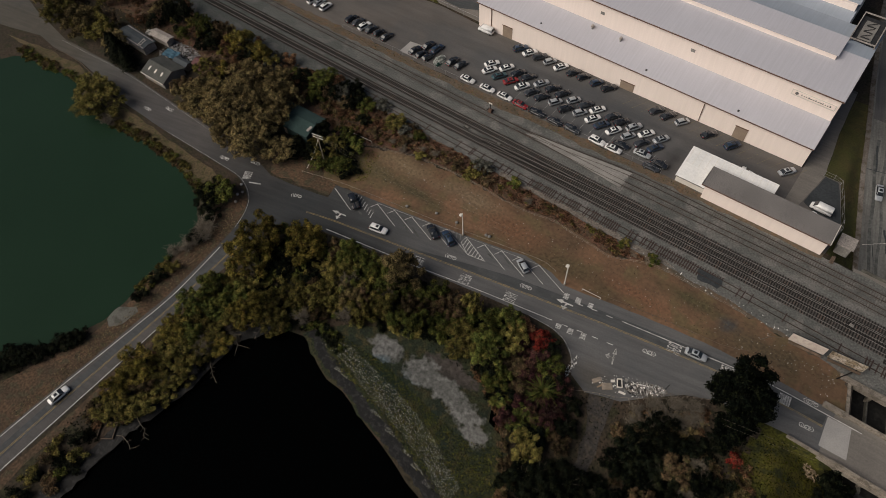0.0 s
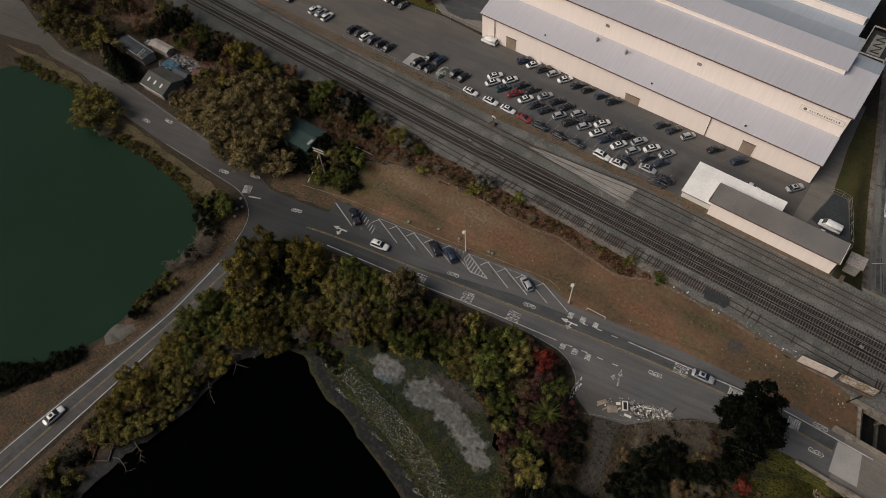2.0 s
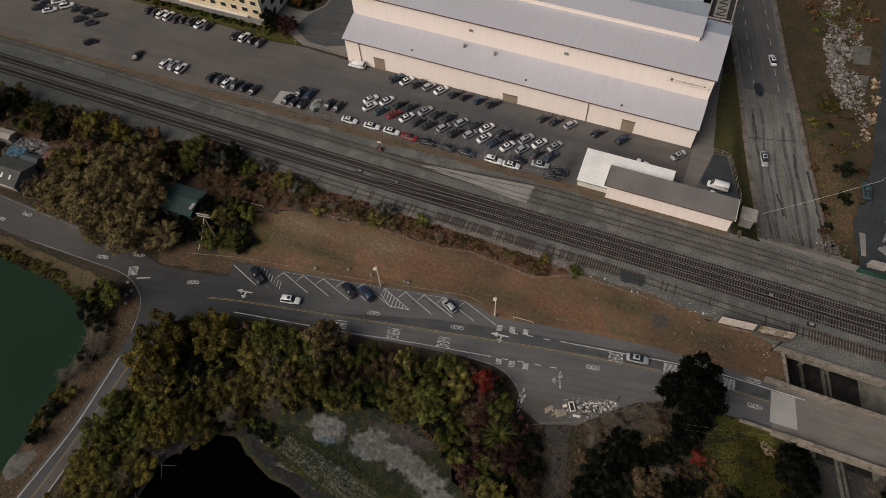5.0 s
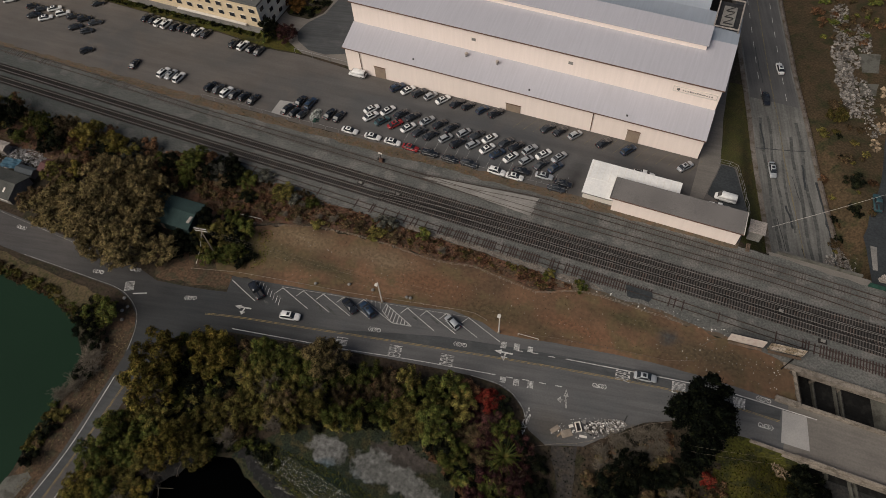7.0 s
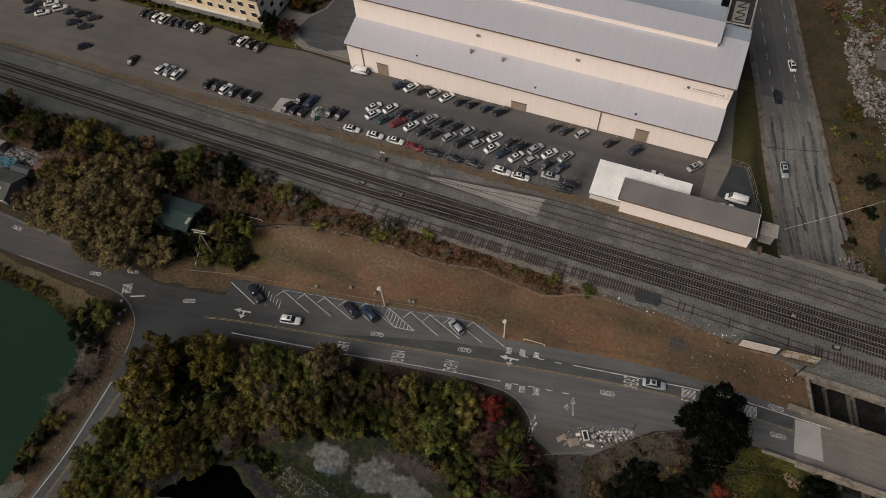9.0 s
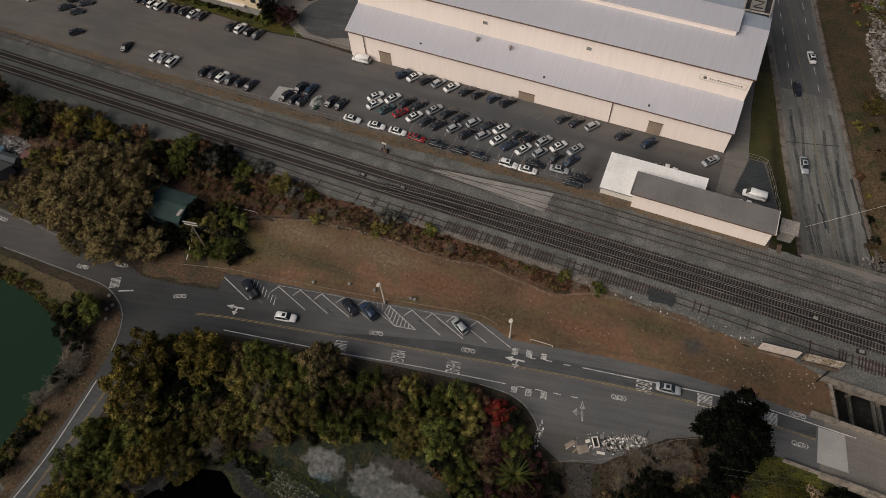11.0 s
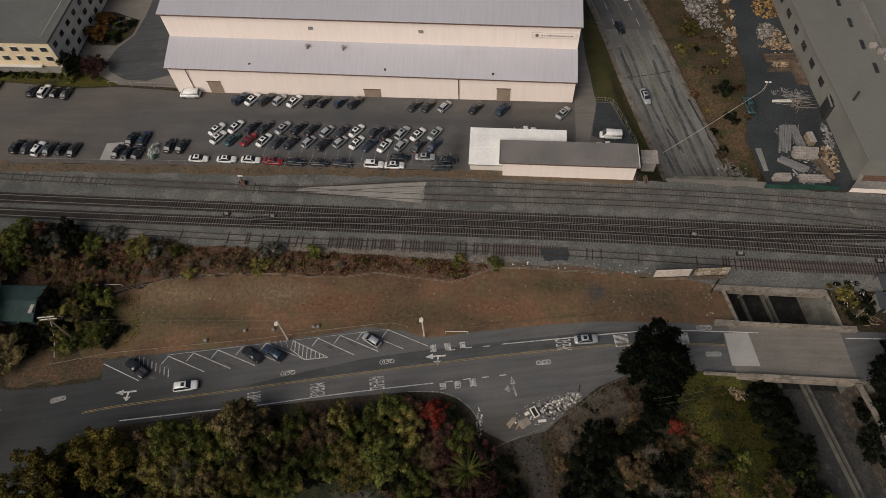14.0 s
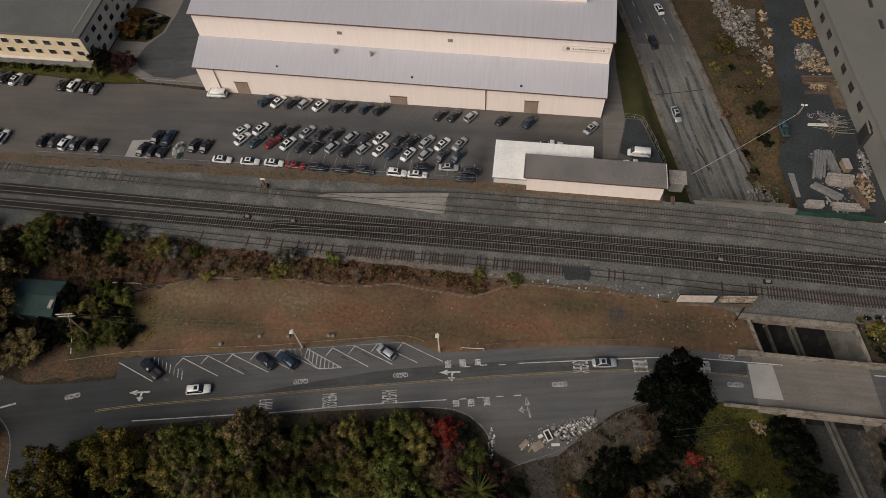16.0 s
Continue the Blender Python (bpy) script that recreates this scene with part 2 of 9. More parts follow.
M["footway"] = mat("dusty_footway", (0.17, 0.15, 0.135), (0.12, 0.10, 0.085), 0.25, 3, 0.9, 0.1, c3=(0.09, 0.075, 0.055), grain=0.2)
M["fadedyellow"] = mat("faded_yellow_paint", (0.19, 0.155, 0.085), (0.13, 0.115, 0.085), 0.6, 6, 0.85, 0.1, c3=(0.10, 0.095, 0.085), grain=0.2)
M["patch"] = mat("avenue_asphalt", (0.105, 0.103, 0.103), (0.088, 0.087, 0.088), 0.15, 3.0, 0.9, 0.06, grain=0.1, streak=(-74, 14, 0.8, 0.15))
M["ballast"] = mat("ballast", (0.136, 0.135, 0.126), (0.09, 0.093, 0.087), 0.09, 2.2, 0.95, 0.3, c3=(0.158, 0.15, 0.141), grain=0.34)
M["darkballast"] = mat("oily_ballast", (0.104, 0.095, 0.09), (0.068, 0.063, 0.06), 0.2, 3.0, 0.95, 0.3, c3=(0.125, 0.096, 0.083), grain=0.35)
grimed(M["ballast"], (-215, 100), (120, 18), 0.3, 1.2, (0.52, 0.57, 0.58))
grimed(M["darkballast"], (-215, 100), (120, 18), 0.3, 1.2, (0.58, 0.62, 0.63))
M["palegravel"] = mat("pale_gravel", (0.20, 0.175, 0.15), (0.14, 0.122, 0.104), 0.3, 2.5, 0.95, 0.3, c3=(0.12, 0.10, 0.085), grain=0.35)
M["tie"] = mat("tie_wood", (0.014, 0.0125, 0.012), (0.024, 0.021, 0.019), 0.8, 8, 0.9, 0.4, vary=0.4)
M["greytie"] = mat("old_tie", (0.076, 0.071, 0.066), (0.108, 0.1, 0.093), 0.6, 8, 0.9, 0.4, vary=0.4)
M["rail"] = mat("rail_steel", (0.15, 0.14, 0.132), (0.215, 0.203, 0.19), 0.3, 9, 0.45, 0.1, 0.2)
M["rustrail"] = mat("rusty_rail", (0.075, 0.05, 0.04), (0.05, 0.04, 0.035), 0.4, 9, 0.8, 0.2, 0.2)
M["concrete"] = mat("concrete", (0.27, 0.235, 0.195), (0.19, 0.165, 0.138), 0.35, 4, 0.9, 0.25, c3=(0.14, 0.12, 0.098), grain=0.2)
M["deck"] = mat("deck_concrete", (0.195, 0.178, 0.16), (0.15, 0.137, 0.124), 0.1, 2.5, 0.9, 0.1, grain=0.1, streak=(2, 10, 0.8, 0.12))
M["newdeck"] = mat("new_concrete", (0.36, 0.345, 0.33), (0.31, 0.30, 0.29), 0.3, 4, 0.9, 0.2, grain=0.1)
M["slabs"] = mat("pale_slabs", (0.25, 0.238, 0.22), (0.18, 0.172, 0.16), 0.25, 3, 0.9, 0.3, grain=0.2)
M["panel"] = mat("pale_panel_concrete", (0.30, 0.285, 0.265), (0.225, 0.215, 0.20), 0.25, 3, 0.9, 0.1, grain=0.15)
M["redtie"] = mat("rusty_tie", (0.072, 0.046, 0.042), (0.1, 0.066, 0.06), 0.6, 8, 0.9, 0.3, vary=0.4)
M["white"] = mat("road_paint", (0.60, 0.59, 0.57), (0.44, 0.435, 0.42), 0.7, 7, 0.8, 0.1, c3=(0.28, 0.275, 0.265), grain=0.2)
M["worn"] = mat("worn_road_paint", (0.42, 0.41, 0.39), (0.2, 0.195, 0.19), 0.9, 7, 0.85, 0.1, c3=(0.11, 0.108, 0.105), grain=0.25)
M["yellow"] = mat("yellow_paint", (0.30, 0.215, 0.09), (0.2, 0.155, 0.08), 0.6, 6, 0.8, 0.1, c3=(0.13, 0.11, 0.08), grain=0.2)
M["cream"] = mat("cream_wall", (0.87, 0.765, 0.71), (0.85, 0.745, 0.688), 0.05, 3.0, 0.85, 0.03, c3=(0.855, 0.75, 0.692), grain=0.02, streak=(90, 6, 0.7, 0.03))
M["roof"] = mat("metal_roof", (0.475, 0.468, 0.512), (0.445, 0.438, 0.48), 0.03, 3.0, 0.6, 0.03, 0.0, c3=(0.455, 0.447, 0.488), grain=0.02, streak=(90, 9, 0.5, 0.05))
M["blueroof"] = mat("blue_grey_roof", (0.36, 0.40, 0.46), (0.32, 0.36, 0.415), 0.04, 3.0, 0.6, 0.03, c3=(0.335, 0.375, 0.43), grain=0.02, streak=(90, 9, 0.5, 0.05))
M["dimroof"] = mat("dull_blue_roof", (0.06, 0.07, 0.078), (0.045, 0.053, 0.06), 0.3, 3, 0.8, 0.15, grain=0.12)
M["greyroof"] = mat("grey_shingle", (0.19, 0.177, 0.17), (0.155, 0.145, 0.14), 0.15, 4, 0.9, 0.3, grain=0.2)
M["whiteroof"] = mat("white_roof", (0.78, 0.77, 0.755), (0.66, 0.66, 0.655), 0.25, 2, 0.7, 0.1, grain=0.08)
M["bigroof"] = mat("gravel_roof", (0.178, 0.176, 0.16), (0.15, 0.149, 0.137), 0.04, 2, 0.9, 0.1, c3=(0.168, 0.162, 0.148), grain=0.05)
M["greenroof"] = mat("green_shingle", (0.032, 0.058, 0.055), (0.022, 0.042, 0.04), 0.3, 4, 0.9, 0.4, grain=0.25)
M["oliveroof"] = mat("olive_shingle", (0.085, 0.086, 0.078), (0.06, 0.062, 0.058), 0.3, 4, 0.9, 0.4, grain=0.25)
M["bluetarp"] = mat("blue_tarp", (0.05, 0.12, 0.17), (0.04, 0.09, 0.13), 0.5, 4, 0.6, 0.3)
M["redroof"] = mat("faded_red", (0.13, 0.06, 0.06), (0.09, 0.045, 0.045), 0.5, 4, 0.9, 0.3)
M["paleroof"] = mat("pale_metal", (0.36, 0.32, 0.29), (0.26, 0.235, 0.215), 0.5, 3, 0.8, 0.2)
M["trim"] = mat("white_trim", (0.7, 0.66, 0.6), (0.62, 0.58, 0.53), 0.5, 6, 0.7, 0.05, grain=0.06)
M["brown"] = mat("brown_trim", (0.15, 0.085, 0.06), (0.11, 0.065, 0.05), 0.6, 6, 0.8, 0.1)
M["door"] = mat("taupe_door", (0.30, 0.235, 0.18), (0.26, 0.20, 0.155), 0.5, 5, 0.7, 0.1, grain=0.08)
M["office"] = mat("office_stucco", (0.68, 0.56, 0.39), (0.61, 0.50, 0.345), 0.15, 2, 0.9, 0.1, grain=0.07)
M["officegrey"] = mat("office_roof", (0.135, 0.137, 0.13), (0.112, 0.114, 0.109), 0.1, 2, 0.9, 0.2, grain=0.12)
M["glass"] = mat("dark_glass", (0.022, 0.026, 0.031), (0.028, 0.032, 0.037), 1.5, 30, 0.12, 0.0, grain=0.05, spec=0.6)
M["curtain"] = mat("blue_grey_cladding", (0.45, 0.48, 0.47), (0.40, 0.43, 0.42), 0.2, 3, 0.7, 0.05, grain=0.06)
M["tyre"] = mat("tyre_rubber", (0.02, 0.02, 0.02), (0.03, 0.03, 0.03), 3, 20, 0.9, 0.1)
M["rim"] = mat("alloy_rim", (0.4, 0.4, 0.41), (0.3, 0.3, 0.31), 3, 20, 0.35, 0.0, 0.8)
M["lamp"] = paint("lamp_lens", (0.55, 0.56, 0.55), 0.15)
M["red_lens"] = paint("red_lens", (0.28, 0.012, 0.01), 0.15)
M["steel"] = mat("galvanised_steel", (0.36, 0.35, 0.34), (0.28, 0.275, 0.27), 0.8, 6, 0.5, 0.1, 0.5)
M["darksteel"] = mat("dark_steel", (0.06, 0.058, 0.058), (0.04, 0.04, 0.042), 0.8, 6, 0.6, 0.1, 0.4)
M["wood"] = mat("weathered_wood", (0.14, 0.10, 0.072), (0.085, 0.063, 0.047), 0.7, 8, 0.9, 0.3, vary=0.4)
M["pole"] = mat("pole_wood", (0.30, 0.25, 0.20), (0.2, 0.165, 0.135), 0.7, 8, 0.9, 0.3)
M["bark"] = mat("bark", (0.07, 0.055, 0.042), (0.045, 0.036, 0.028), 2, 9, 0.95, 0.6)
M["palebark"] = mat("pale_branches", (0.17, 0.145, 0.112), (0.10, 0.084, 0.066), 2, 9, 0.95, 0.5)
M["rubble"] = mat("mixed_rubble", (0.25, 0.235, 0.22), (0.09, 0.083, 0.076), 0.9, 6, 0.9, 0.4, c3=(0.16, 0.138, 0.116), grain=0.4, island=(0.3, 1.9))
M["litter"] = mat("pale_litter", (0.60, 0.59, 0.57), (0.36, 0.35, 0.335), 0.9, 6, 0.8, 0.1, grain=0.2, island=(0.3, 1.9))
M["paleheap"] = mat("pale_bags", (0.42, 0.43, 0.41), (0.26, 0.28, 0.25), 0.9, 6, 0.8, 0.1, grain=0.2, island=(0.35, 1.4))
M["timber"] = mat("stacked_timber", (0.27, 0.20, 0.13), (0.17, 0.13, 0.09), 0.8, 6, 0.9, 0.3, grain=0.3, island=(0.3, 1.9))
M["scrap"] = mat("scrap_metal", (0.30, 0.29, 0.29), (0.13, 0.125, 0.125), 0.9, 6, 0.6, 0.2, 0.3, grain=0.3, island=(0.3, 1.9))
M["eastwall"] = mat("grey_block_wall", (0.2, 0.197, 0.18), (0.165, 0.163, 0.15), 0.15, 3, 0.9, 0.1, grain=0.06)
M["tarpgreen"] = mat("green_screen", (0.022, 0.07, 0.052), (0.012, 0.04, 0.032), 0.4, 4, 0.8, 0.3)
M["scribble"] = mat("painted_board", (0.62, 0.55, 0.48), (0.30, 0.23, 0.15), 0.9, 5, 0.7, 0.1, c3=(0.12, 0.10, 0.07), grain=0.2)
M["board"] = mat("pale_board", (0.72, 0.64, 0.57), (0.64, 0.56, 0.5), 0.4, 5, 0.7, 0.1, c3=(0.6, 0.5, 0.45), grain=0.07)
M["cardboard"] = mat("dirty_beige_cloth", (0.30, 0.25, 0.20), (0.22, 0.185, 0.15), 0.7, 5, 0.9, 0.2, grain=0.15)
M["orange"] = mat("orange_crate", (0.25, 0.145, 0.05), (0.17, 0.11, 0.05), 0.9, 6, 0.8, 0.2, grain=0.3, island=(0.3, 1.9))
M["grass"] = mat("dry_grass", (0.115, 0.085, 0.048), (0.072, 0.06, 0.03), 0.3, 3, 0.95, 0, grain=0.3, island=(0.3, 1.9))


def water(name, c, rough, spec):
    m = bpy.data.materials.new(name)
    m.use_nodes = True
    nt = m.node_tree
    b = nt.nodes["Principled BSDF"]
    geo = nt.nodes.new("ShaderNodeNewGeometry")
    n0 = nt.nodes.new("ShaderNodeTexNoise")
    n0.inputs["Scale"].default_value = 0.03
    n0.inputs["Detail"].default_value = 4
    nt.links.new(geo.outputs["Position"], n0.inputs["Vector"])
    ramp = nt.nodes.new("ShaderNodeMix")
    ramp.data_type = "RGBA"
    ramp.inputs[6].default_value = (*c, 1)
    ramp.inputs[7].default_value = (*(v * 0.7 for v in c), 1)
    nt.links.new(n0.outputs[0], ramp.inputs[0])
    nt.links.new(ramp.outputs[2], b.inputs["Base Color"])
    b.inputs["Roughness"].default_value = rough
    b.inputs["IOR"].default_value = 1.33
    b.inputs["Specular IOR Level"].default_value = spec
    n = nt.nodes.new("ShaderNodeTexNoise")
    n.inputs["Scale"].default_value = 1.4
    n.inputs["Detail"].default_value = 3
    nt.links.new(geo.outputs["Position"], n.inputs["Vector"])
    bp = nt.nodes.new("ShaderNodeBump")
    bp.inputs["Strength"].default_value = 0.15
    bp.inputs["Distance"].default_value = 0.05
    nt.links.new(n.outputs[0], bp.inputs["Height"])
    nt.links.new(bp.outputs[0], b.inputs["Normal"])
    return m


M["lake"] = water("lake_water", (0.018, 0.039, 0.0235), 0.15, 0.18)
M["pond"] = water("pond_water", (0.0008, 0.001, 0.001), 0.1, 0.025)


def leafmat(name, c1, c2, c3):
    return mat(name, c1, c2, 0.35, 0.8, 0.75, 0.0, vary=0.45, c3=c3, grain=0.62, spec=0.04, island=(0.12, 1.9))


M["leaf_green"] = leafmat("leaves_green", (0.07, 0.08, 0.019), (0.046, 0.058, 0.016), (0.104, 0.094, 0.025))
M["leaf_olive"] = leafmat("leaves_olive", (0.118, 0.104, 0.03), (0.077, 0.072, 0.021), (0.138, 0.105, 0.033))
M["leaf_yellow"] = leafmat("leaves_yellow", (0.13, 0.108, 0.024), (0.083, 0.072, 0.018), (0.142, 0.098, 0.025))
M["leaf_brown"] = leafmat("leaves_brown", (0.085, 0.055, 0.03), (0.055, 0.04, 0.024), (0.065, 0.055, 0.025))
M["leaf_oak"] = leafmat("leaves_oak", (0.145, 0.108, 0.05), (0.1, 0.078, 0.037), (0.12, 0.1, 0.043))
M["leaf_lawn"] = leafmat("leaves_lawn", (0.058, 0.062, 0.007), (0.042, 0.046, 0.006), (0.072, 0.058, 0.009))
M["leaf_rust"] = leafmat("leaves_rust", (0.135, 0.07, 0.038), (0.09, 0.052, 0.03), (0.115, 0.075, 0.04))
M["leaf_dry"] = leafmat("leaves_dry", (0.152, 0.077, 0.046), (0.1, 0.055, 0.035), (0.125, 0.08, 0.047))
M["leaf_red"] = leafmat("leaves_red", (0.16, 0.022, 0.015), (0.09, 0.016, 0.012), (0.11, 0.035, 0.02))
# dark evergreen tone; as undergrowth it paints the shade under the trees
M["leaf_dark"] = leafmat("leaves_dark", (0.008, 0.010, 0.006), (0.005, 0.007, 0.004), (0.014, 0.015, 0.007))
# near-black: cypress and reeds' own tone, elsewhere shade put into the leaf colour
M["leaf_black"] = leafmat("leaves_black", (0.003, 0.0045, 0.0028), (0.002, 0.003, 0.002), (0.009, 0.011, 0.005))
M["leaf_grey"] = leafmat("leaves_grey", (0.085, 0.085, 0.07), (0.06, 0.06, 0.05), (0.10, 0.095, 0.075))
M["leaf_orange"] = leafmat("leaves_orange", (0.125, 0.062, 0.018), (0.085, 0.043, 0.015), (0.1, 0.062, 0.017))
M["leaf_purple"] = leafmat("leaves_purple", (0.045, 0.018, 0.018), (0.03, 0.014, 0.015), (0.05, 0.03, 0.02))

# ---- building blocks ----


def mesh_of(bm, name="part"):
    bm.normal_update()
    me = bpy.data.meshes.new(name)
    bm.to_mesh(me)
    bm.free()
    return me


def part(name, bm, material, parent=None, label=""):
    """One mesh object, under a thing or a part where one is given."""
    me = bm if isinstance(bm, bpy.types.Mesh) else mesh_of(bm, name)
    if not me.materials:
        me.materials.append(material)
    ob = new(name, me)
    if parent:
        ob.parent = parent
    if label:
        tagged(ob, label)
    return ob


def thing(name, label, category, group="", kind="", at=(0, 0, 0), turn=0):
    ob = new(name)
    ob.matrix_basis = pose(*at, 0, 0, turn)
    return tagged(ob, label, category, group, kind)


def box(bm, x0, x1, y0, y1, z0, z1, bevel=0.0, m=None):
    r = bmesh.ops.create_cube(bm, size=1)
    vs = r["verts"]
    for v in vs:
        v.co = Vector(((x0 + x1) / 2 + v.co.x * (x1 - x0), (y0 + y1) / 2 + v.co.y * (y1 - y0), (z0 + z1) / 2 + v.co.z * (z1 - z0)))
    if bevel:
        es = list({e for v in vs for e in v.link_edges})
        r2 = bmesh.ops.bevel(bm, geom=es, offset=bevel, segments=1, affect="EDGES")
        vs = [v for v in r2["verts"]]
    if m is not None:
        bmesh.ops.transform(bm, matrix=m, verts=vs)
    return vs


def boxm(*a, **k):
    bm = bmesh.new()
    box(bm, *a, **k)
    return bm


def tube(bm, p, q, r0, r1=None, n=8):
    """A round bar from p to q."""
    r1 = r0 if r1 is None else r1
    p, q = Vector(p), Vector(q)
    d = q - p
    rot = d.to_track_quat("Z", "Y").to_matrix().to_4x4()
    rings = []
    for c, r in ((p, r0), (q, r1)):
        rings.append([bm.verts.new(c + rot @ Vector((r * math.cos(2 * math.pi * i / n), r * math.sin(2 * math.pi * i / n), 0))) for i in range(n)])
    for i in range(n):
        j = (i + 1) % n
        bm.faces.new((rings[0][i], rings[0][j], rings[1][j], rings[1][i]))
    bm.faces.new(rings[0][::-1])
    bm.faces.new(rings[1])


def tubem(*a, **k):
    bm = bmesh.new()
    tube(bm, *a, **k)
    return bm


def pipe(pts, r, n=5):
    """One continuous round rail through points."""
    bm = bmesh.new()
    pts = [Vector(p) for p in pts]
    rings = []
    for i, p in enumerate(pts):
        d = pts[min(i + 1, len(pts) - 1)] - pts[max(i - 1, 0)]
        rot = d.to_track_quat("Z", "Y").to_matrix()
        rings.append([bm.verts.new(p + rot @ Vector((r * math.cos(2 * math.pi * k / n), r * math.sin(2 * math.pi * k / n), 0))) for k in range(n)])
    for a, b in zip(rings, rings[1:]):
        for k in range(n):
            j = (k + 1) % n
            bm.faces.new((a[k], a[j], b[j], b[k]))
    bm.faces.new(rings[0][::-1])
    bm.faces.new(rings[-1])
    return bm


def loft(rings):
    bm = bmesh.new()
    vr = [[bm.verts.new(p) for p in r] for r in rings]
    n = len(vr[0])
    for a, b in zip(vr, vr[1:]):
        for i in range(n):
            j = (i + 1) % n
            bm.faces.new((a[i], a[j], b[j], b[i]))
    bm.faces.new(vr[0][::-1])
    bm.faces.new(vr[-1])
    bmesh.ops.recalc_face_normals(bm, faces=bm.faces)
    return bm


def ragged(points, step, amount, rng, closed=True):
    """The same outline with more corners, each pushed a little."""
    out = []
    n = len(points)
    for i in range(n if closed else n - 1):
        a, b = Vector(points[i]), Vector(points[(i + 1) % n])
        k = max(1, int((b - a).length / step))
        nrm = Vector((-(b - a).y, (b - a).x)).normalized()
        for j in range(k):
            w = amount if j else amount * 0.5
            out.append(a.lerp(b, j / k) + nrm * rng.uniform(-w, w))
    if not closed:
        out.append(Vector(points[-1]))
    return out


def sheet(points, z, thick=0.0):
    """A level sheet inside an outline."""
    bm = bmesh.new()
    vs = [bm.verts.new((p[0], p[1], z)) for p in points]
    f = bm.faces.new(vs)
    if f.calc_area() and f.normal.z < 0:
        f.normal_flip()
    bm.normal_update()
    if bm.faces[:][0].normal.z < 0:
        bm.faces[:][0].normal_flip()
    if thick:
        r = bmesh.ops.extrude_face_region(bm, geom=bm.faces[:])
        bmesh.ops.translate(bm, vec=(0, 0, -thick), verts=[v for v in r["geom"] if isinstance(v, bmesh.types.BMVert)])
        bmesh.ops.recalc_face_normals(bm, faces=bm.faces)
    bmesh.ops.triangulate(bm, faces=bm.faces[:])
    return bm


def ribbon(bm, pts, width, z, offset=0.0):
    """A flat band along a line."""
    pts = [Vector((p[0], p[1])) for p in pts]
    left, right = [], []
    for i, p in enumerate(pts):
        d = (pts[min(i + 1, len(pts) - 1)] - pts[max(i - 1, 0)]).normalized()
        n = Vector((-d.y, d.x))
        zz = z[i] if isinstance(z, (list, tuple)) else z
        left.append(bm.verts.new((*(p + n * (offset + width / 2)), zz)))
        right.append(bm.verts.new((*(p + n * (offset - width / 2)), zz)))
    for i in range(len(pts) - 1):
        bm.faces.new((right[i], right[i + 1], left[i + 1], left[i]))
    return bm


def ribbonm(*a, **k):
    return ribbon(bmesh.new(), *a, **k)


def smooth_line(pts, step):
    """Points every step along a soft curve through pts."""
    pts = [Vector(p) for p in pts]
    out = []
    for i in range(len(pts) - 1):
        p0, p1, p2, p3 = pts[max(i - 1, 0)], pts[i], pts[i + 1], pts[min(i + 2, len(pts) - 1)]
        k = max(1, int((p2 - p1).length / step))
        for j in range(k):
            t = j / k
            out.append(0.5 * ((2 * p1) + (p2 - p0) * t + (2 * p0 - 5 * p1 + 4 * p2 - p3) * t * t + (3 * p1 - p0 - 3 * p2 + p3) * t ** 3))
    out.append(pts[-1])
    return out


def along(pts, step):
    """Places and directions at even steps along a line."""
    pts = [Vector((p[0], p[1])) for p in pts]
    out, left = [], 0.0
    for a, b in zip(pts, pts[1:]):
        d = (b - a)
        n = d.length
        if n < 1e-6:
            continue
        s = left
        while s < n:
            out.append((a + d * (s / n), math.atan2(d.y, d.x)))
            s += step
        left = s - n
    return out


def inside(poly, x, y):
    r = False
    for i in range(len(poly)):
        (x0, y0), (x1, y1) = poly[i], poly[i - 1]
        if (y0 > y) != (y1 > y) and x < (x1 - x0) * (y - y0) / (y1 - y0) + x0:
            r = not r
    return r


def depth_in(poly, X, Y):
    """Distance to the outline, plus inside, minus outside."""
    d = np.full(X.shape, 1e9)
    ins = np.zeros(X.shape, bool)
    for i in range(len(poly)):
        (x0, y0), (x1, y1) = poly[i], poly[i - 1]
        dx, dy = x1 - x0, y1 - y0
        t = np.clip(((X - x0) * dx + (Y - y0) * dy) / (dx * dx + dy * dy), 0, 1)
        d = np.minimum(d, np.hypot(X - x0 - t * dx, Y - y0 - t * dy))
        if y0 != y1:
            ins ^= ((y0 > Y) != (y1 > Y)) & (X < (x1 - x0) * (Y - y0) / (y1 - y0) + x0)
    return np.where(ins, d, -d)


# ---- ground, water, roads ----
rng = random.Random(7)
LAKE = [(-300, 46), (-213, 44), (-207, 50), (-197, 50.5), (-185, 52), (-172, 47), (-160, 46.5), (-146, 48), (-129, 47.5), (-118, 44), (-112, 38),
        (-110, 31), (-108.5, 24), (-108.5, 12), (-108, 6), (-111, -1), (-119.5, -14), (-130, -30), (-140, -70), (-300, -70)]
POND = [(-73, 29.4), (-67, 31), (-60, 27.6), (-48, 24.9), (-33, 21.4), (-24, 18.8), (-11, 10.8), (0, -10), (0, -70), (-84, -70), (-82.5, -24), (-82, -6.5), (-79, 6), (-79, 20)]
LAKE = [tuple(p) for p in ragged(LAKE, 4, 0.8, rng)]
POND = [tuple(p) for p in ragged(POND, 4, 0.7, rng)]


AV_Y = [-70, 0, 50, 74, 91.7, 123, 132.6, 150, 167, 181, 215, 260]
AV_WEST = [72, 56, 44.2, 37.8, 33.3, 26.6, 23.9, 18.2, 13.5, 10.0, 2.4, -5]
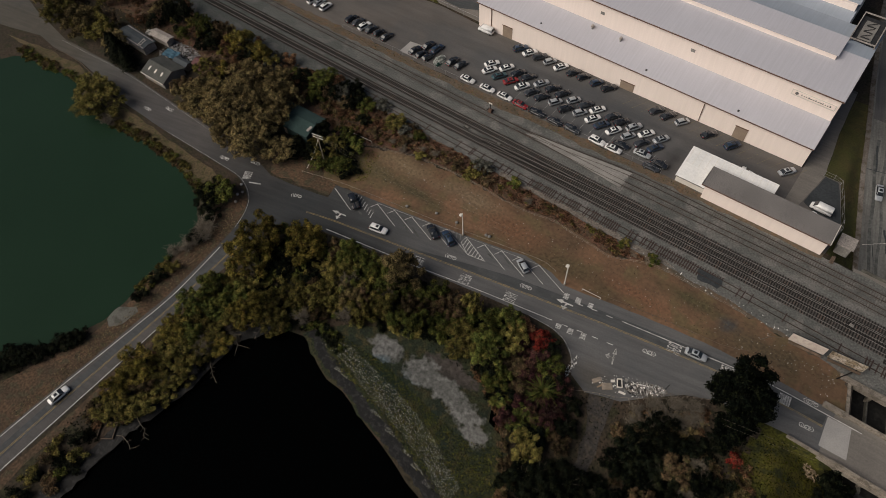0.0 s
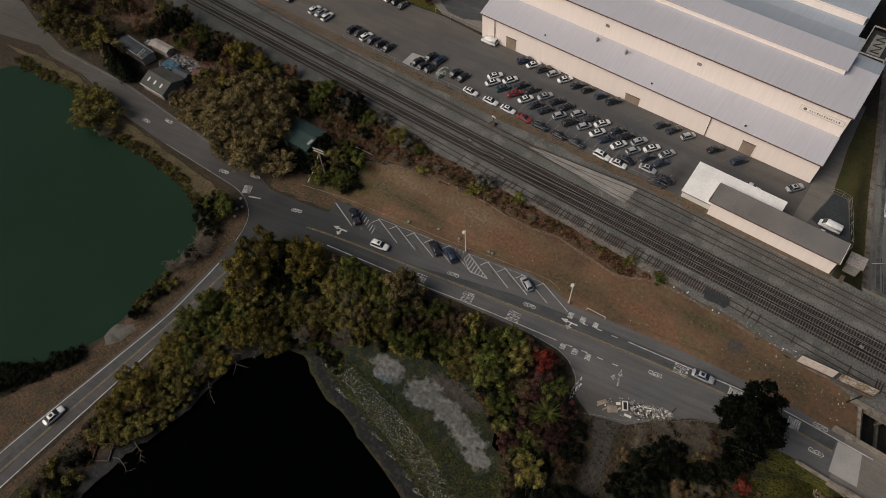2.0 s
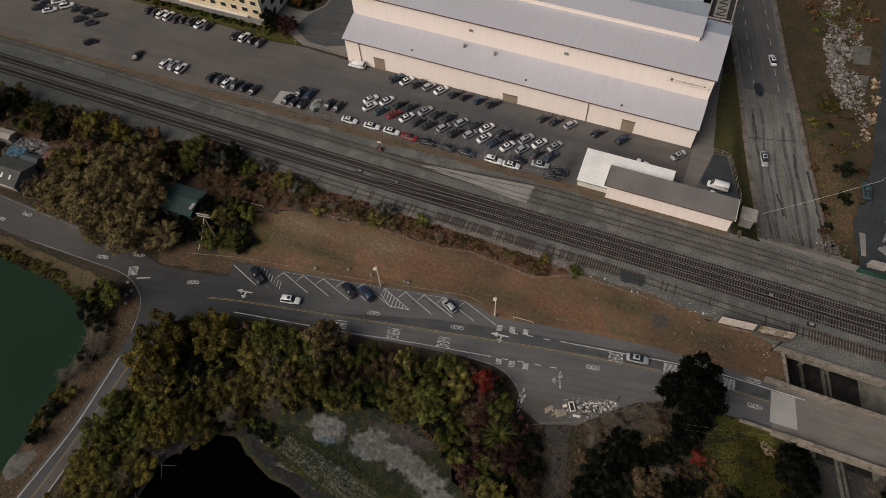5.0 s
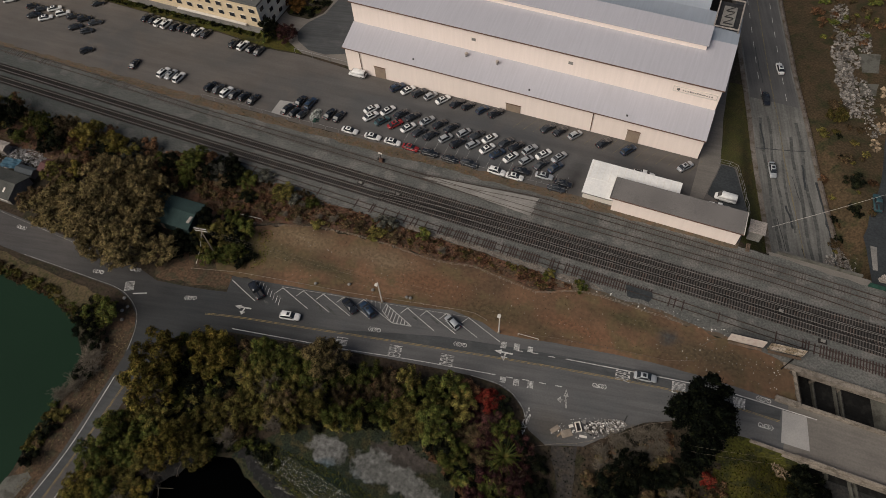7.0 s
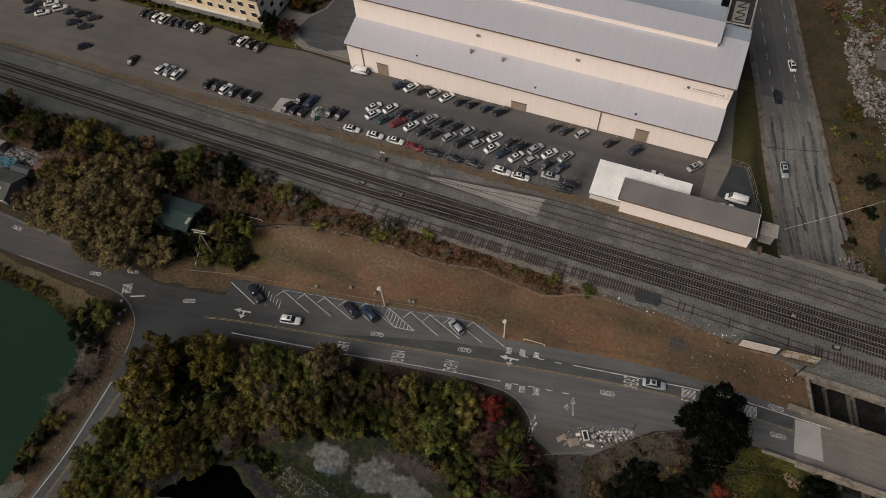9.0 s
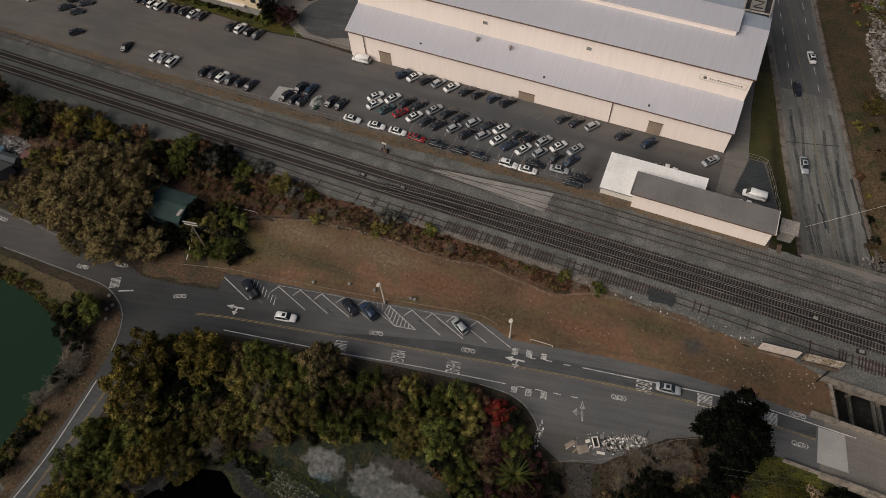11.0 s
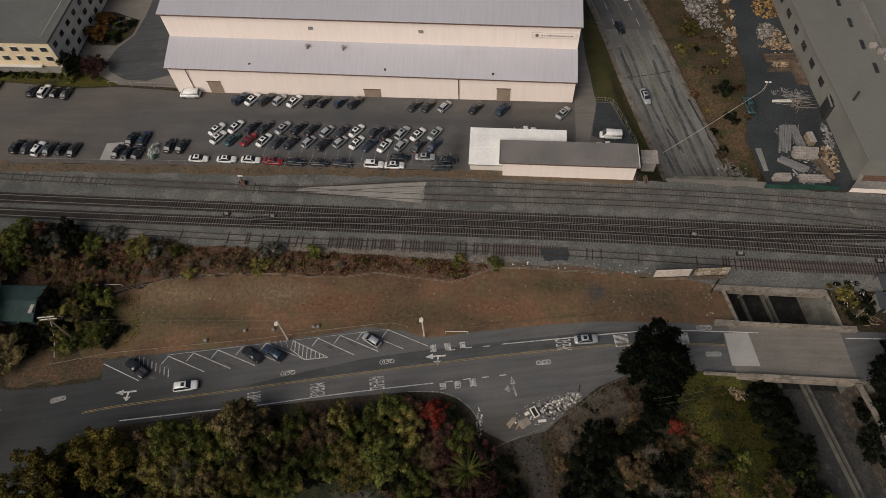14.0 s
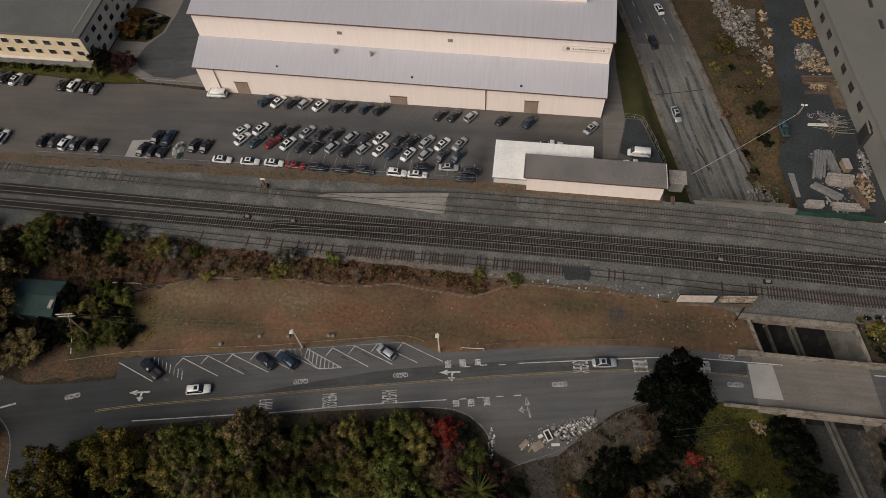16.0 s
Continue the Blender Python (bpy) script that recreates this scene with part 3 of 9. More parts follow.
AV_EAST = [91, 72.5, 60.2, 53.6, 50.3, 42.3, 39.0, 32.6, 27.2, 23.4, 15.4, 8]


def avenue_west(y):
    return np.interp(y, AV_Y, AV_WEST)


def avenue_east(y):
    return np.interp(y, AV_Y, AV_EAST)


def avenue_mid(y):
    return float(avenue_west(y) + avenue_east(y)) / 2


def avenue_z(y):
    t = np.clip((172 - np.asarray(y, float)) / 52, 0, 1)
    return -5.5 * t * t * (3 - 2 * t)


xs = np.concatenate([[-3000, -1500, -700, -400, -300], np.arange(-250, 112, 1.25), [130, 200, 400, 900, 1800, 3000]])
ys = np.concatenate([[-3000, -1500, -600, -250, -120, -80], np.arange(-60, 236, 1.25), [260, 350, 600, 1200, 2200, 3000]])
X, Y = np.meshgrid(xs, ys)
H = -0.03 * (0.5 + 0.5 * np.sin(X * 0.7 + 1.3 * np.sin(Y * 0.31)) * np.sin(Y * 0.9))
for poly, level in ((LAKE, -0.5), (POND, -0.6)):
    d = depth_in(poly, X, Y)
    H = np.minimum(H, np.where(d > -2.5, np.clip(level * (d + 2.5) / 2.5, -2.2, 0), 0))
dw = avenue_west(Y) - X
de = X - avenue_east(Y)
dd = np.maximum(np.maximum(dw - 1.6, de - 2.4), 0)
az = avenue_z(Y)
dd = np.where((Y > 70) & (Y < 118.5) & (de > 0), np.maximum(de - 2.6, 0), dd)
steep = np.where(Y > 118, 0.8, np.where(Y > 70, 9.0, np.where(dw > 0, 0.5, 9.0)))
H = np.minimum(H, az - 0.08 + dd * steep)
nx, ny = len(xs), len(ys)
verts = np.stack([X, Y, H], -1).reshape(-1, 3)
idx = np.arange(nx * ny).reshape(ny, nx)
faces = np.stack([idx[:-1, :-1], idx[:-1, 1:], idx[1:, 1:], idx[1:, :-1]], -1).reshape(-1, 4)
me = bpy.data.meshes.new("ground")
me.from_pydata(verts.tolist(), [], faces.tolist())
me.polygons.foreach_set("use_smooth", [True] * len(me.polygons))
fx, fy = (X[:-1, :-1] + X[1:, 1:]).ravel() / 2, (Y[:-1, :-1] + Y[1:, 1:]).ravel() / 2
wob = 0.8 * np.sin(fx * 0.9 + 2 * np.sin(fy * 0.37)) + 0.6 * np.sin(fy * 1.3)
aw, ae = avenue_west(fy), avenue_east(fy)
kind_of = np.zeros(len(fx), int)
kind_of[(fy > 119) & (fx < aw + 0.5) & (fx > np.maximum(aw - 13, 7 + wob * 0.3)) & (fy < 172)] = 1
kind_of[(fy < 72) & (fy > 20) & (fx < aw) & (fx > 22 + wob + (66 - fy) * 0.05)] = 2
kind_of[(fy > 118) & (fx > ae - 0.5) & (fx < 49)] = 3
for k in ("soil", "lawn", "bank", "slope"):
    me.materials.append(M[k])
me.polygons.foreach_set("material_index", kind_of.tolist())
tagged(part("ground", me, M["soil"]), "brown earth with dry weeds and leaf litter", "ground", kind="structure")


def land(x, y):
    """Height of the ground."""
    i = min(max(int(np.searchsorted(xs, x)) - 1, 0), nx - 2)
    j = min(max(int(np.searchsorted(ys, y)) - 1, 0), ny - 2)
    return float(H[j, i])


def patch(name, pts, z, material, label, category="ground", step=2.5, amount=0.25):
    return tagged(part(name, sheet(ragged(pts, step, amount, rng), z), material), label, category, kind="structure")


tagged(part("water_lake", sheet([(-320, 60), (-100, 60), (-100, -75), (-320, -75)], -0.5), M["lake"]), "still dark green lake water", "water", kind="structure")
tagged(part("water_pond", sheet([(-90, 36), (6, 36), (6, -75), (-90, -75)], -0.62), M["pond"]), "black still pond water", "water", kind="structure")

patch("ground_dirt_corner", [(-108, 60.6), (-97, 61.9), (-90, 63.6), (-90.6, 67.4), (-94, 71), (-104, 70), (-112, 66)], 0.017, M["shoulder"], "trampled rusty earth beside the junction", step=1.6, amount=0.6)
patch("ground_field", [(-95, 67.2), (-90.4, 67.2), (-62, 71.5), (-38, 76.5), (-27, 74), (-14, 77), (9, 80.5), (31, 82), (34.6, 82.7), (32.6, 90.8), (14, 92.5), (-13, 92.8), (-23, 89), (-37, 90), (-45, 88.5),
      (-63, 88.5), (-79, 87), (-91, 82.5), (-97, 78), (-98, 71)], 0.021, M["field"], "bare reddish-brown field with sparse dry weeds", step=1.6, amount=0.7)
patch("ground_roadside", [(-109.5, 52), (-102, 47), (-101, 30), (-100, 10), (-102.5, -15), (-103, -60), (-122, -60), (-116, -20), (-107.5, -2), (-106.8, 12), (-107, 24), (-109, 34), (-112, 42)], 0.015,
      M["shoulder"], "trodden brown dirt between road and lake", amount=0.5)
patch("ground_shore", [(-222, 52), (-205, 55), (-188, 56.5), (-163, 53), (-143, 52.5), (-122, 52), (-112, 51), (-117, 44.6), (-130, 48.2), (-146, 48.6), (-160, 47.6), (-172, 48.8), (-186, 53.2), (-206, 52)], 0.015,
      M["verge"], "brown grassy verge above the lake", amount=0.4)
patch("ground_roadside_east", [(-96, -60), (-95.5, -20), (-95, 10), (-94.5, 30), (-93, 34), (-93, 10), (-93.5, -20), (-93, -60)], 0.015, M["shoulder"], "dusty road shoulder with dry grass", amount=0.4)
patch("ground_scrub", [(-112, 84), (-100, 79.5), (-92, 83), (-79, 87.4), (-63, 88.6), (-45, 88.6), (-37, 90), (-23, 89.2), (-14, 92.9), (-20, 94.4), (-45, 94.8), (-92, 95.2), (-112, 95.4)], 0.016, M["rustsoil"], "rusty dry earth under the scrub", step=1.6, amount=0.6)
patch("ground_scrub_west", [(-235, 78), (-190, 82), (-150, 80), (-120, 82), (-104, 84), (-104, 95.3), (-150, 94.8), (-235, 94)], 0.014, M["rustsoil"], "rusty dry earth under the western scrub", step=2.5, amount=0.6)
patch("ground_track_edge", [(-22, 91.6), (-8, 92.2), (14, 92), (30, 90.4), (33.5, 90.6), (33.5, 93.4), (14, 94.2), (-22, 95)], 0.0185, M["strip"], "dusty brown gravel between field and track", step=1.4, amount=0.4)
patch("ground_marsh", [(-68, 31), (-60, 28), (-48, 25.2), (-34, 22), (-24, 19), (-10, 11), (-8, 25), (-16, 36), (-22, 46), (-38, 48.5), (-50, 46), (-62, 38)], 0.022, M["marsh"], "wet marsh with dull green growth", amount=0.8)
patch("ground_wet_mud", [(-67, 32), (-60, 28.4), (-48, 25.6), (-33, 22), (-24, 19.4), (-10.6, 11.4), (-9, 14), (-22, 21.6), (-33, 24.6), (-46, 27.6), (-58, 30.6), (-66, 33.6)], 0.028, M["wetshademud"], "dark wet mud at the pond edge", step=1.0, amount=0.6)
# west bank: tree shade and reflection are painted as near-black mud
patch("ground_pond_bank", [(-73, 31.2), (-78.6, 26), (-81.8, 20), (-82, 6), (-85, -7), (-86, -24), (-86, -60), (-82.6, -60), (-82, -24), (-81.4, -7), (-78.4, 6), (-78.4, 20), (-75, 25.4), (-71.4, 28.6)], 0.02, M["wetshademud"], "wet pond bank, darkened for tree shade and reflection", step=1.4, amount=0.5)
patch("ground_puddle", [(-22.5, 38.8), (-19.5, 38.2), (-18.5, 41), (-21.5, 44.5), (-24.5, 44.8), (-24, 42)], 0.04, M["pond"], "dark shallow puddle in the mud", "water", amount=0.5)
patch("ground_clearing", [(-9, 56.6), (-4, 58.2), (-3, 52), (-1.5, 46), (-1, 40), (-4, 40), (-5, 46), (-7, 52)], 0.018, M["trackdirt"], "bare earth track into the trees", amount=0.5)

ROAD = [(-300, 48), (-236, 52), (-222, 55), (-211, 58), (-203, 57), (-188, 57.8), (-163, 54.2), (-143, 53.8), (-122.7, 54.3), (-114.5, 54.3), (-109.6, 52.8), (-106, 50.3), (-103.8, 46.6), (-102.2, 41), (-101.6, 33), (-100.8, 19),
        (-101.6, 4), (-103.6, -23), (-104.6, -70), (-97, -70), (-96.5, -28), (-95.9, 0), (-95.5, 28), (-95.3, 42), (-94, 48), (-90, 52), (-83, 54.4), (-67.5, 57.6), (-51.7, 60.6), (-39, 62.8), (-28.3, 64.4), (-23, 64.6),
        (-19.7, 63.7), (-16.4, 61.3), (-14.2, 57.7), (-10, 56), (-3, 58.5), (2, 63.5), (7, 67.6), (12.5, 70.3), (26, 71.9), (33, 71.9), (33, 82), (21, 81.8), (9, 81.3), (-2.3, 80), (-14.7, 78), (-21.4, 76.6),
        (-27, 75.6), (-31, 77), (-38.6, 77.4), (-45.2, 75.6), (-61.8, 72.2), (-76.2, 69.8), (-90.6, 67.2), (-89.5, 63), (-97.5, 61.2), (-107, 59.6), (-113, 61), (-120, 61.5), (-144, 62.3), (-171.7, 63.3), (-190, 62.3),
        (-202, 61.5), (-224, 65), (-236, 68), (-300, 60)]
patch("road", ROAD, 0.04, M["asphalt"], "worn grey asphalt road with painted lanes", "road", 3, 0.1)
YARD = [(-300, 114), (-131, 115.8), (-76, 117.2), (-22, 118.3), (18, 118), (19, 127), (14, 141.5), (9.7, 141.5), (8, 158), (7, 176), (4.5, 176), (4.5, 141), (-98, 141.2), (-112, 142), (-128, 141), (-142, 142.5), (-191, 143.6), (-300, 143)]
patch("road_yard", YARD, 0.03, M["yard"], "brown-grey asphalt car yard", "yard", 4, 0.15)
patch("road_driveway", [(4.6, 128), (8, 128.5), (10, 141.3), (8, 158), (7, 175), (4.7, 175), (4.7, 141)], 0.045, M["deck"], "pale concrete driveway strip beside the warehouse", "driveway", 4, 0.1)
patch("road_van_corner", [(8.6, 130.4), (10, 129.6), (14.2, 127.8), (18.2, 126.6), (18.6, 128), (14.4, 139), (13.4, 141.2), (10.2, 141.2)], 0.049, M["darkyard"], "dark oily asphalt corner behind the warehouse", "yard", 3, 0.15)
patch("road_turning_circle", [(-116, 190), (-115.5, 170), (-116.1, 162), (-119.5, 156), (-120.3, 151), (-118, 147.5), (-113, 144.8), (-107, 144.5), (-101, 147), (-98, 150), (-98, 190)], 0.04, M["lane"], "smooth asphalt turning circle", "road", 3, 0.05)
patch("pavement_circle", [(-118.5, 190), (-118, 170), (-118.6, 164), (-129, 160), (-129, 152), (-124, 150.5), (-120.5, 146), (-114, 142.8), (-98, 142.3), (-98, 150), (-101, 147), (-107, 144.5), (-113, 144.8), (-118, 147.5),
      (-120.3, 151), (-119.5, 156), (-116.1, 162), (-115.5, 170), (-116, 190)], 0.035, M["deck"], "pale concrete pavement round the turning circle", "pavement", 3, 0.03)
patch("ground_lawn_office", [(-240, 143.9), (-191, 144), (-142, 142.9), (-128.5, 141.6), (-114, 142.4), (-119.5, 146), (-123, 150), (-129, 151), (-129, 148.3), (-240, 148.3)], 0.033, M["bank"], "dark green lawn strip along the office", "lawn")
patch("road_scrapyard", [(47, 117), (68, 116.5), (66, 137), (63, 152), (60, 182), (58, 236), (49, 236), (48, 180), (47.6, 150), (44.5, 130)], 0.035, M["darkyard"], "dark stained asphalt of the scrap yard", "yard", 3, 0.2)
patch("ground_ballast", [(-300, 93), (-130, 94), (-92, 94.8), (-45, 94.4), (-20, 93.8), (5, 94), (20, 92.5), (34, 91), (58, 90.8), (90, 91), (130, 92), (130, 115.5), (60, 116), (24, 117.2), (-22, 117), (-76, 115.2), (-131, 113.5),
      (-300, 112)], 0.025, M["ballast"], "grey track ballast with dust", "track bed", amount=0.4)
patch("ground_fence_strip", [(-300, 112), (-131, 113.2), (-76, 114.6), (-22, 116), (18, 116.4), (18, 118.2), (-22, 118.5), (-76, 117.3), (-131, 116), (-300, 114.2)], 0.038, M["strip"], "rusty brown weed strip along the yard fence", amount=0.5)

# the sunken avenue
def avenue_strip(y0, y1, inset, lift):
    rows = [(y, float(avenue_west(y)) + inset, float(avenue_east(y)) - inset, float(avenue_z(y)) + lift) for y in np.arange(y0, y1, 2.5)]
    bm = bmesh.new()
    vs = [(bm.verts.new((w, y, z)), bm.verts.new((e, y, z))) for y, w, e, z in rows]
    for a, b in zip(vs, vs[1:]):
        bm.faces.new((a[0], a[1], b[1], b[0]))
    return bm


tagged(part("road_avenue", avenue_strip(118, 236, 0, 0.02), M["avenue"]), "worn pale concrete avenue dipping under the railway", "road", kind="structure")
# same avenue in a darker copy, painted shade below the decks
tagged(part("road_avenue_tunnel", avenue_strip(71.5, 119, 0, 0.02), M["underdark"]), "avenue under the bridges, shade put into its colour", "road", kind="structure")
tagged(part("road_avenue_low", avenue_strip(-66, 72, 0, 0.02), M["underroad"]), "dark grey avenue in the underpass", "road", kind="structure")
tagged(part("road_avenue_patch", avenue_strip(168.5, 236, 0.5, 0.05), M["patch"]), "newer dark asphalt on the avenue", "road", kind="structure")
for line, nm in ((avenue_west, -1.2), (avenue_east, 0.0)):
    rows = [(float(line(y)) + nm, y, float(avenue_z(y))) for y in np.arange(119, 236, 2.5)]
    tagged(part("pavement_footway", loft([[(x, y, z - 0.3), (x + 1.2, y, z - 0.3), (x + 1.2, y, z + 0.18), (x, y, z + 0.18)] for x, y, z in rows]), M["footway"]), "dusty concrete footway of the avenue", "footway", kind="structure")

# ---- railway ----
TRACKS = [
    ("main", [(-300, 106.2), (-200, 105.9), (-127, 105.4), (-60, 105.3), (3, 105.5), (63, 105.4), (130, 105)], "rail"),
    ("main", [(-300, 102), (-196, 101.6), (-125, 101.2), (-59, 101.3), (3, 101.5), (33, 101.2), (70, 100.6), (130, 99.8)], "rail"),
    ("siding", [(-300, 113), (-184, 112.6), (-130, 111.4), (-81, 110.9), (-61, 110.7), (-32, 110.2), (3.5, 110.6), (28, 110.5), (46, 109.6), (64, 108.1), (90, 105.3)], "rustrail"),
    ("siding", [(-70, 110.8), (-61, 110.9), (-48, 112), (-30, 114), (-9, 114.3), (28, 114), (53, 113.3), (73, 112.1), (130, 110)], "rustrail"),
    ("crossover", [(-68, 101.6), (-54, 102.6), (-23.6, 103.5), (27, 103.6), (51, 103.7), (75, 105)], "rail"),
    ("siding", [(-120, 98), (-90, 97.4), (-58, 97.0), (-23, 97.1), (3, 97), (38, 96.3), (70, 96.4), (130, 96.6)], "rustrail"),
]
tie_me = mesh_of(boxm(-0.125, 0.125, -1.4, 1.4, -0.02, 0.12, 0.015), "tie")
tie_me.materials.append(M["tie"])
near_ties = 0
for k, (kind, line, railmat) in enumerate(TRACKS):
    pts = smooth_line(line, 3.0)
    tr = thing("railway_track", "%s railway track with dark wooden ties on ballast" % {"main": "bright-railed main", "siding": "rusty disused", "crossover": "crossover"}[kind], "railway track", "railway tracks")
    part("track_bed", ribbonm(pts, 3.0 if kind != "siding" else 2.4, 0.04 + 0.004 * k), M["darkballast"] if kind != "siding" else M["ballast"], tr)
    for side in (-1, 1):
        bm = bmesh.new()
        for off, zz in ((0.0, 0.0),):
            L = [Vector((p[0], p[1])) for p in pts]
            rows = []
            for i, p in enumerate(L):
                d = (L[min(i + 1, len(L) - 1)] - L[max(i - 1, 0)]).normalized()
                n = Vector((-d.y, d.x))
                c = p + n * side * 0.75
                rows.append([bm.verts.new((*(c + n * w), z)) for w, z in ((-0.07, 0.10), (-0.04, 0.26), (0.04, 0.26), (0.07, 0.10))])
            for a, b in zip(rows, rows[1:]):
                for q in range(3):
                    bm.faces.new((a[q], b[q], b[q + 1], a[q + 1]))
        part("rail", bm, M[railmat], tr)
    spots = along(pts, 0.6)
    rt = random.Random(20 + k)
    vs, fs = [], []
    for p, a in spots:
        if p.x < -235 or p.x > 112:
            continue
        if k == 2 and p.x < -78 and rt.random() < 0.15:
            continue
        if kind == "siding" and rt.random() < 0.22 + 0.35 * math.sin(p.x * 0.11 + k):
            continue
        if k == 2 and p.x < -110 and rt.random() < 0.35:
            continue
        if k == 5 and (p.x < -50 or 2 < p.x < 34) and rt.random() < 0.85:
            continue
        a += rt.uniform(-0.03, 0.03)
        m = Matrix.Translation((p.x, p.y, 0.05)) @ Matrix.Rotation(a, 4, "Z")
        if k == 1 and near_ties < 300 and -110 < p.x < 76:
            o = new("tie", tie_me)
            o.parent = tr
            o.matrix_basis = m
            near_ties += 1
            continue
        b = len(vs)
        hl = 1.4 + rt.uniform(-0.12, 0.12)
        for x in (-0.125, 0.125):
            for y in (-hl, hl):
                for z in (-0.02, 0.12):
                    vs.append(tuple(m @ Vector((x, y, z))))
        fs += [(b + 1, b + 3, b + 7, b + 5), (b, b + 4, b + 5, b + 1), (b + 2, b + 3, b + 7, b + 6), (b, b + 1, b + 3, b + 2), (b + 4, b + 6, b + 7, b + 5)]
    me = bpy.data.meshes.new("ties")
    me.from_pydata(vs, [], fs)
    tagged(part("tie_rest", me, M["tie"] if kind != "siding" else M["redtie" if k == 5 else "greytie"], tr), kind="stuff")

patch("ground_pale_gravel", [(-58, 94.4), (-40, 94.3), (-24, 94.2), (-12, 93.9), (-8, 94.6), (-12, 95.4), (-30, 95.7), (-58, 95.7)], 0.034, M["palegravel"], "pale tan gravel beside the siding", "gravel", 1.2, 0.35)
patch("ground_oil_patch", [(-3.9, 97.8), (1.8, 98.0), (2.3, 96.4), (1.8, 95.0), (-3.0, 94.8)], 0.185, M["darkyard"], "dark oily patch at the siding end", "stain", 1.0, 0.3)

# pale slabs between the rails of the siding
for k in range(6):
    a0, a1, b0, b1 = 110.6 + k * 0.17, 110.6 + (k + 1) * 0.17 - 0.03, 108.6 + k * 0.98, 108.6 + (k + 1) * 0.98 - 0.06
    bm = sheet([(-60 + k * 0.5, a0), (-30.6 + 0.3 * (k % 3), b0), (-30.2 + 0.3 * (k % 2), b1), (-60 + k * 0.5, a1)], 0.2 + 0.012 * (k % 2), 0.18)
    tagged(part("concrete_panel", bm, M["panel"]), "long pale concrete crossing panel beside the siding", "panel", "crossing panels")

for x, y in ((-73, 112.5), (-74.5, 103.3), (-63.8, 103.2), (29, 103.0), (38, 98.7), (66, 98.4)):
    sm = thing("switch_machine", "small grey railway switch box beside the rails", "switch box", "switch boxes", at=(x, y, 0.03), turn=rng.uniform(-8, 8))
    part("base", boxm(-0.9, 0.9, -0.5, 0.5, 0, 0.18, 0.03), M["tie"], sm)
    part("housing", boxm(-0.45, 0.45, -0.28, 0.28, 0.18, 0.6, 0.06), M["slabs"], sm)
sg = thing("railway_signal", "low railway signal post with a white plate", "signal", at=(-72.5, 111.8, 0.03))
part("post", tubem((0, 0, 0), (0, 0, 3.2), 0.12), M["darksteel"], sg)
part("cabinet", boxm(-0.5, 0.5, -0.35, 0.35, 0, 1.3, 0.05), M["brown"], sg)
part("plate", boxm(-0.55, 0.55, -0.06, 0.06, 3.0, 3.6, 0.03), M["trim"], sg)

# ---- underpass and road bridge ----
under = thing("railway_underpass", "concrete railway bridge over the sunken avenue", "bridge", kind="structure")


def wall_along(line, off, y0, y1, z0, z1, w):
    """A wall beside one of the avenue's edges."""
    return loft([[(line(y) + off, y, z0), (line(y) + off + w, y, z0), (line(y) + off + w, y, z1), (line(y) + off, y, z1)] for y in np.linspace(y0, y1, 7)])


def span(o, y0, y1, z0, z1):
    return loft([[(avenue_west(y) - o, y, z0), (avenue_east(y) + o, y, z0), (avenue_east(y) + o, y, z1), (avenue_west(y) - o, y, z1)] for y in (y0, (y0 + y1) / 2, y1)])


part("deck", span(3.0, 90.8, 118.2, -1.2, 0.015), M["deck"], under)
part("girder", span(2.6, 89.6, 90.8, -1.1, 0.45), M["concrete"], under)
part("parapet", span(1.2, 118.2, 118.6, -1.1, 0.8), M["abutment"], under, "pinkish stained concrete parapet")
part("abutment", wall_along(avenue_west, -1.5, 71.7, 118.2, -5.6, -0.02, 1.5), M["dirtyconcrete"], under)
part("abutment", loft([[(avenue_east(y), y, -5.6), (avenue_east(y) + 3.2, y, -5.6), (avenue_east(y) + 3.2, y, -0.02), (avenue_east(y) + 2.5, y, -0.02)] for y in (70, 80, 91, 118.2)]), M["abutment"], under)
part("coping", wall_along(avenue_west, -1.0, 82.7, 90.8, -0.1, 0.35, 0.6), M["concrete"], under)
part("coping", wall_along(avenue_east, 2.5, 82.7, 90.8, -0.1, 0.35, 0.6), M["concrete"], under)
part("retaining_wall", wall_along(avenue_east, 0.0, 20, 71, -5.6, 0.3, 0.9), M["dirtyconcrete"], under)
part("coping", wall_along(avenue_east, -0.1, 20, 71, 0.3, 0.55, 1.1), M["concrete"], under)
for f_ in (0.3, 0.6):
    for y in (73, 80, 91.5, 98, 105, 112):
        x = float(avenue_west(y) * (1 - f_) + avenue_east(y) * f_)
        col = part("column", boxm(x - 0.4, x + 0.4, y - 0.5, y + 0.5, -5.5, -1.15, 0.08), M["concrete"], under)
        if y < 92:
            part("column_head", boxm(x - 1.0, x + 1.0, y - 0.55, y + 0.55, -1.7, -1.15, 0.1), M["concrete"], col)
